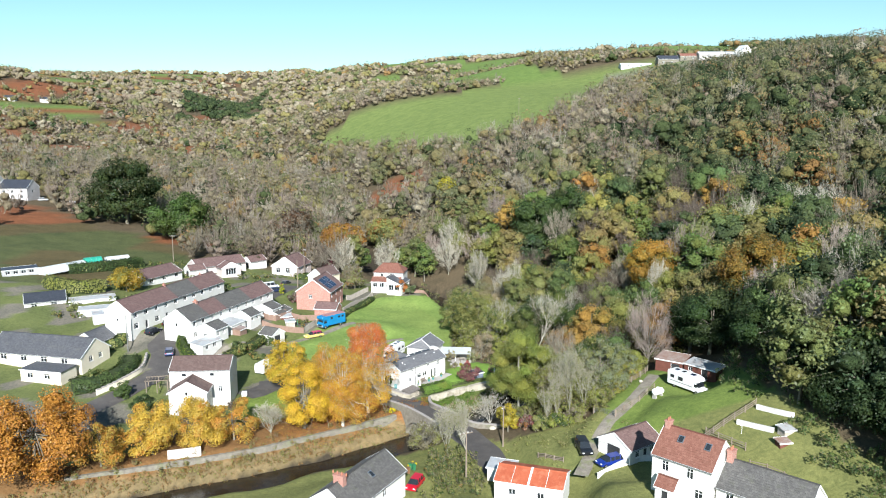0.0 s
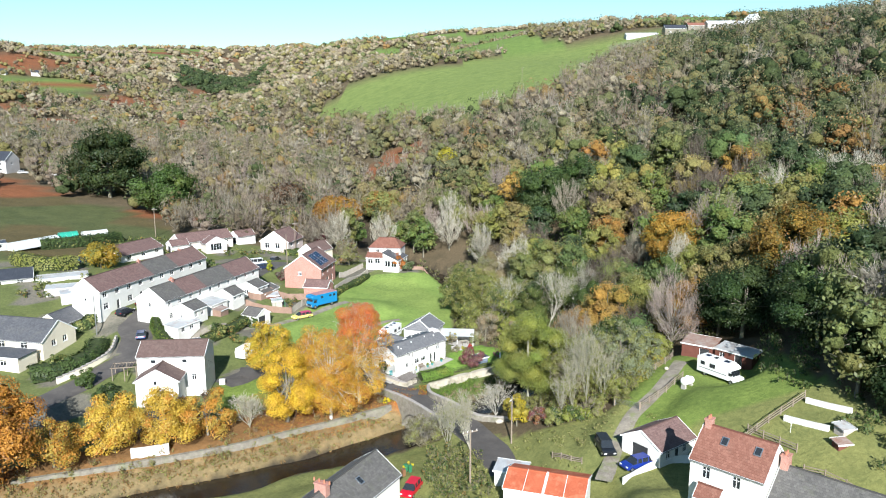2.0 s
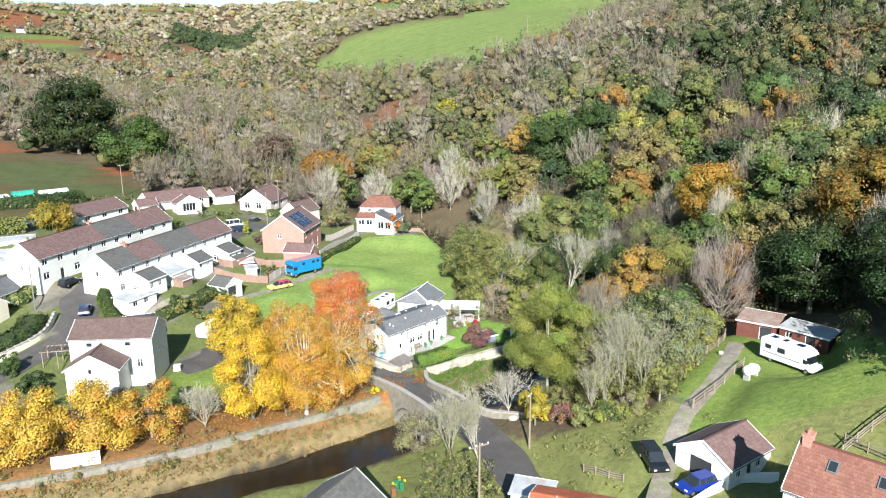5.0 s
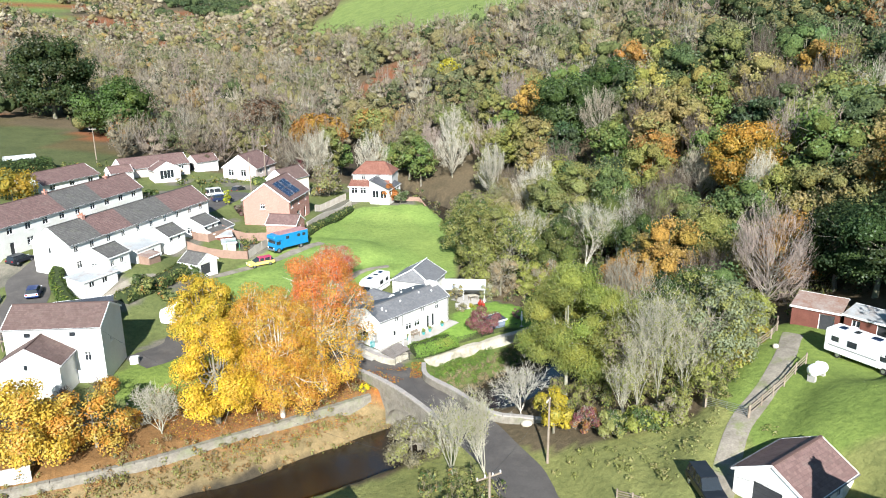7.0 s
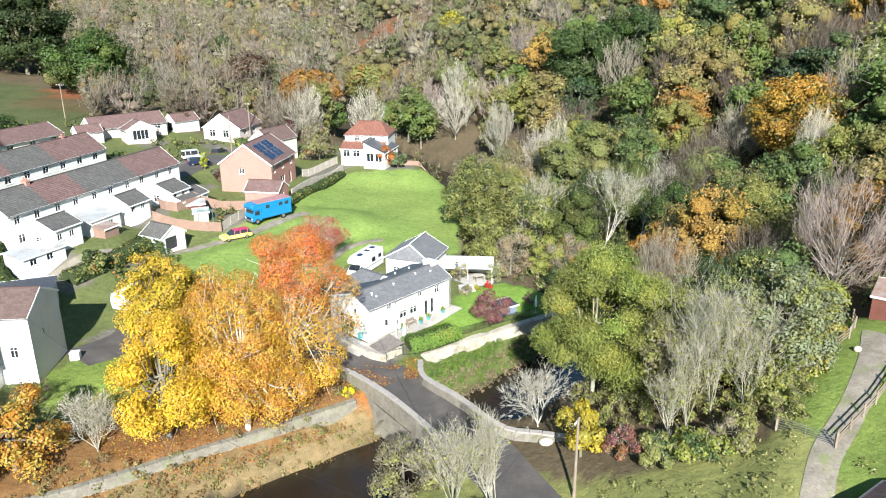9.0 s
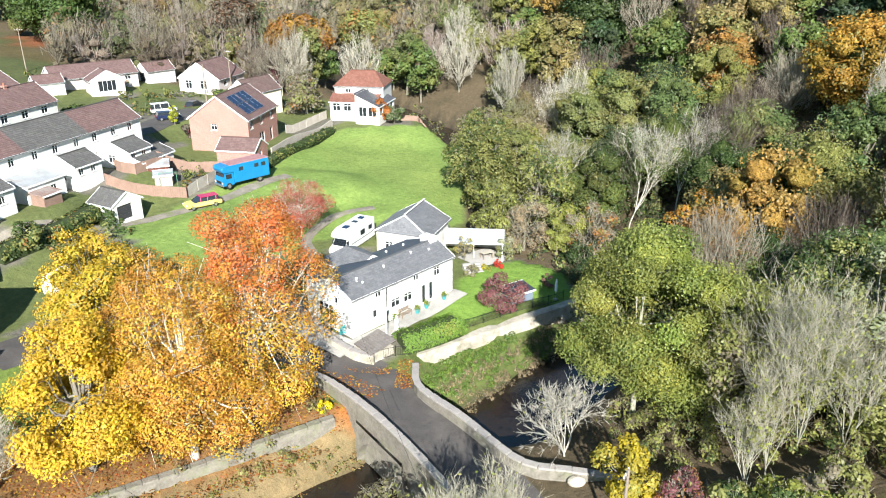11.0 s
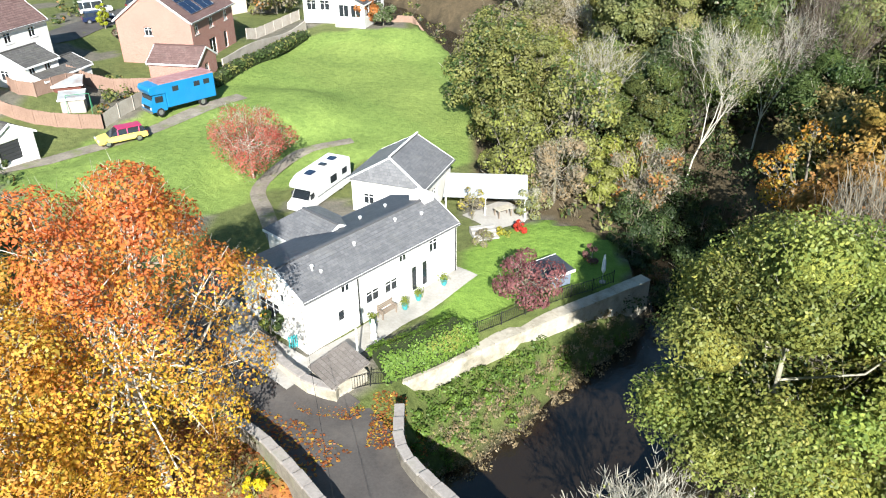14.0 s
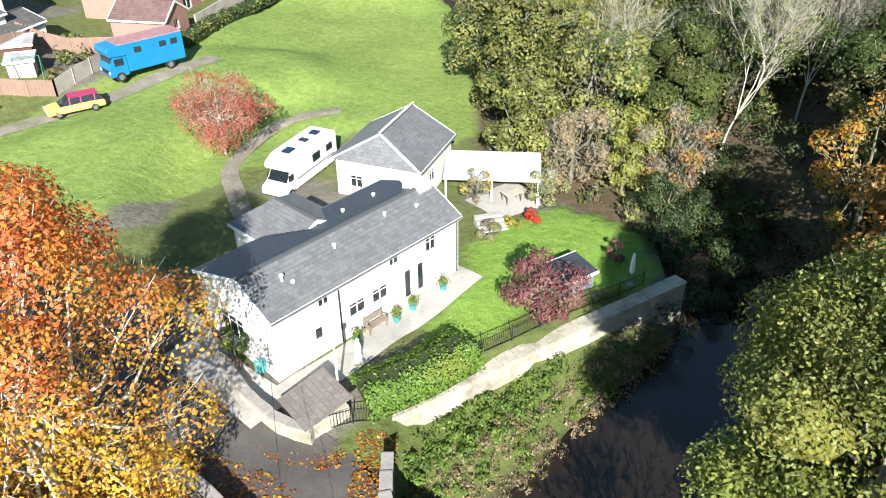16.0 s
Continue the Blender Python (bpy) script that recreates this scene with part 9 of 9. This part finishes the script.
plants("underwood", "green and yellowing underwood beneath the bare trees by the paddock", spots_where(13, 30, 121, 136, 2.1, 93, lambda x, y, e: (e > 4.0) & (near_path(x, y, BRIDGE_ROAD)[0] > 3.6) & (near_path(x, y, PADDOCK_TRACK)[0] > 3.0) & (y > 138.5 - 0.6 * x) & (y > 95 + x)), 330, 0.11, (GREEN, MOSS, LIME, (0.2, 0.16, 0.08)), (3, 3, 2, 2), 2.6, 1.7, 94, 0.5)
plants("slope_scrub", "dark bushes and brambles on the shaded slope beside the paddock", spots_where(44, 96, 84, 128, 2.7, 95, lambda x, y, e: ((y > 112) & (x > 46) | (x > 49.4) & (y < 101.5) | (x > 51.6)) & (np.hypot(x - 42.6, y - 126.3) > 5.6) & (np.hypot(x - 46.5, y - 133) > 5)), 150, 0.17, (DARKGREEN, GREEN, (0.10, 0.145, 0.04), (0.21, 0.19, 0.06)), (2, 3, 2, 1), 2.0, 1.9, 96, 0.2)
plants("lane_shrubs", "scrubby olive bushes between the lane and the houses", spots_where(-3, 12, 101, 119, 2.0, 83, lambda x, y, e: (near_path(x, y, BRIDGE_ROAD)[0] > 3.6) & (x > -2.0) & ~((x > 5.5) & (y < 109))), 170, 0.14, (MOSS, GREEN, (0.24, 0.16, 0.05)), (3, 2, 1), 2.0, 1.5, 84, 0.4)
plants("village_shrubs", "garden shrubs and weeds between the village houses", spots_where(-100, -34, 150, 250, 3.8, 85, lambda x, y, e: (near_path(x, y, STREET)[0] > 5) & (near_path(x, y, RIVER_LANE)[0] > 4) & (wave(x, y, 21, 4) > 0.25) & ~inside(x, y, FIELD) & ~inside(x, y, [(-80, 158), (-68, 205), (-42, 205), (-36, 180), (-46, 158)]) & (np.hypot(x + 35, y - 206) > 10)), 120, 0.20, (GREEN, MOSS, DARKGREEN, RUST), (3, 2, 1, 1), 1.6, 1.4, 86)


def fallen(name, label, test, x0, x1, y0, y1, n, seed, tints, size=0.09):
    rng = np.random.default_rng(seed)
    x, y = rng.uniform(x0, x1, n), rng.uniform(y0, y1, n)
    e, _ = river_side(x, y)
    k = test(x, y, e)
    x, y = x[k], y[k]
    z = height(x, y)
    rd, hz = near_path(x, y, BRIDGE_ROAD)
    z = np.where(rd < 3.0, np.maximum(z, hz + 0.09), z + 0.03)
    c = np.column_stack([x, y, z + rng.uniform(0, 0.04, len(x))])
    q = cards(c, unit(rng.normal(size=(len(x), 3)) * 0.25 + (0, 0, 1)), size, rng)
    t = np.repeat(np.array(tints)[rng.integers(0, len(tints), len(x))], 4, 0)
    return tagged(mesh_np(name, q, np.arange(len(q)).reshape(-1, 4), M_LEAF, None, t), label, "fallen leaves", kind="stuff")


LITTER = ((0.34, 0.11, 0.04), (0.42, 0.20, 0.05), (0.25, 0.09, 0.04), (0.45, 0.30, 0.05))
fallen("fallen_leaves", "orange fallen leaves under the maples", lambda x, y, e: (np.hypot((x + 19) / 16, (y - 136) / 10) < 1) & (e < -6), -36, -2, 124, 148, 22000, 91, LITTER, 0.11)
fallen("fallen_leaves", "russet leaves drifted along the lane's edges", lambda x, y, e: (np.hypot(x + 3.6, (y - 143.6)) < 2.4) & (x > -4.4) | (near_path(x, y, [(-13, 150.4, 0), (-10.6, 147.2, 0), (-8.0, 145.0, 0), (-5.6, 144.4, 0)])[0] < 0.8), -16, 0, 139, 152, 16000, 92, LITTER, 0.09)

rest_of_wood = near_woods()
joined_woods("woodland", [(x, y, k, h, r * 1.1) for x, y, k, h, r in rest_of_wood], 200, 0.34, 31, "mixed autumn woodland of dull greens and bare grey-brown crowns", 14)


def wood_rows(x0, x1, y0, y1, gap, seed, skip):
    rng = np.random.default_rng(seed)
    x, y = scatter(x0, x1, y0, y1, gap, seed)
    keep = ~skip(x, y) & (np.abs(np.arctan2(x, y)) < radians(36))
    x, y = x[keep], y[keep]
    e = river_side(x, y)[0]
    return [(a, b, wood_kind(a, b, c, rng), *wood_size(rng, a, b, c)) for a, b, c in zip(x, y, e)]


def in_box(x0, x1, y0, y1):
    return lambda x, y: (x > x0) & (x < x1) & (y > y0) & (y < y1)


mid_rows = wood_rows(-330, 330, 128, 560, 8.6, 41, in_box(-85, 130, 128, 300))
joined_woods("woodland", [(x, y, k, h, r * 1.2) for x, y, k, h, r in mid_rows], 104, 0.47, 42, "valley-side woodland in late autumn, mostly leafless", 8)
far_rows = wood_rows(-700, 620, 560, 1150, 10.8, 51, in_box(0, 0, 0, 0))
joined_woods("woodland", [(x, y, k, h * 0.85, r * 1.4) for x, y, k, h, r in far_rows], 30, 0.85, 52, "distant dun and olive woodland covering the valley sides", 5)
edge_rows = wood_rows(-1400, 1100, 1150, 2300, 19, 61, in_box(0, 0, 0, 0))
joined_woods("woodland", [(x, y, k, h * 0.85, r * 2.0) for x, y, k, h, r in edge_rows], 16, 1.3, 62, "far woods and hedgerow trees along the valley's end", 3)
ridge_rows = wood_rows(-2300, 1300, 2300, 3650, 40, 63, in_box(0, 0, 0, 0))
joined_woods("woodland", [(x, y, k, h, r * 2.4) for x, y, k, h, r in ridge_rows], 8, 1.8, 64, "wooded ridge and hedgerows on the distant skyline", 3)
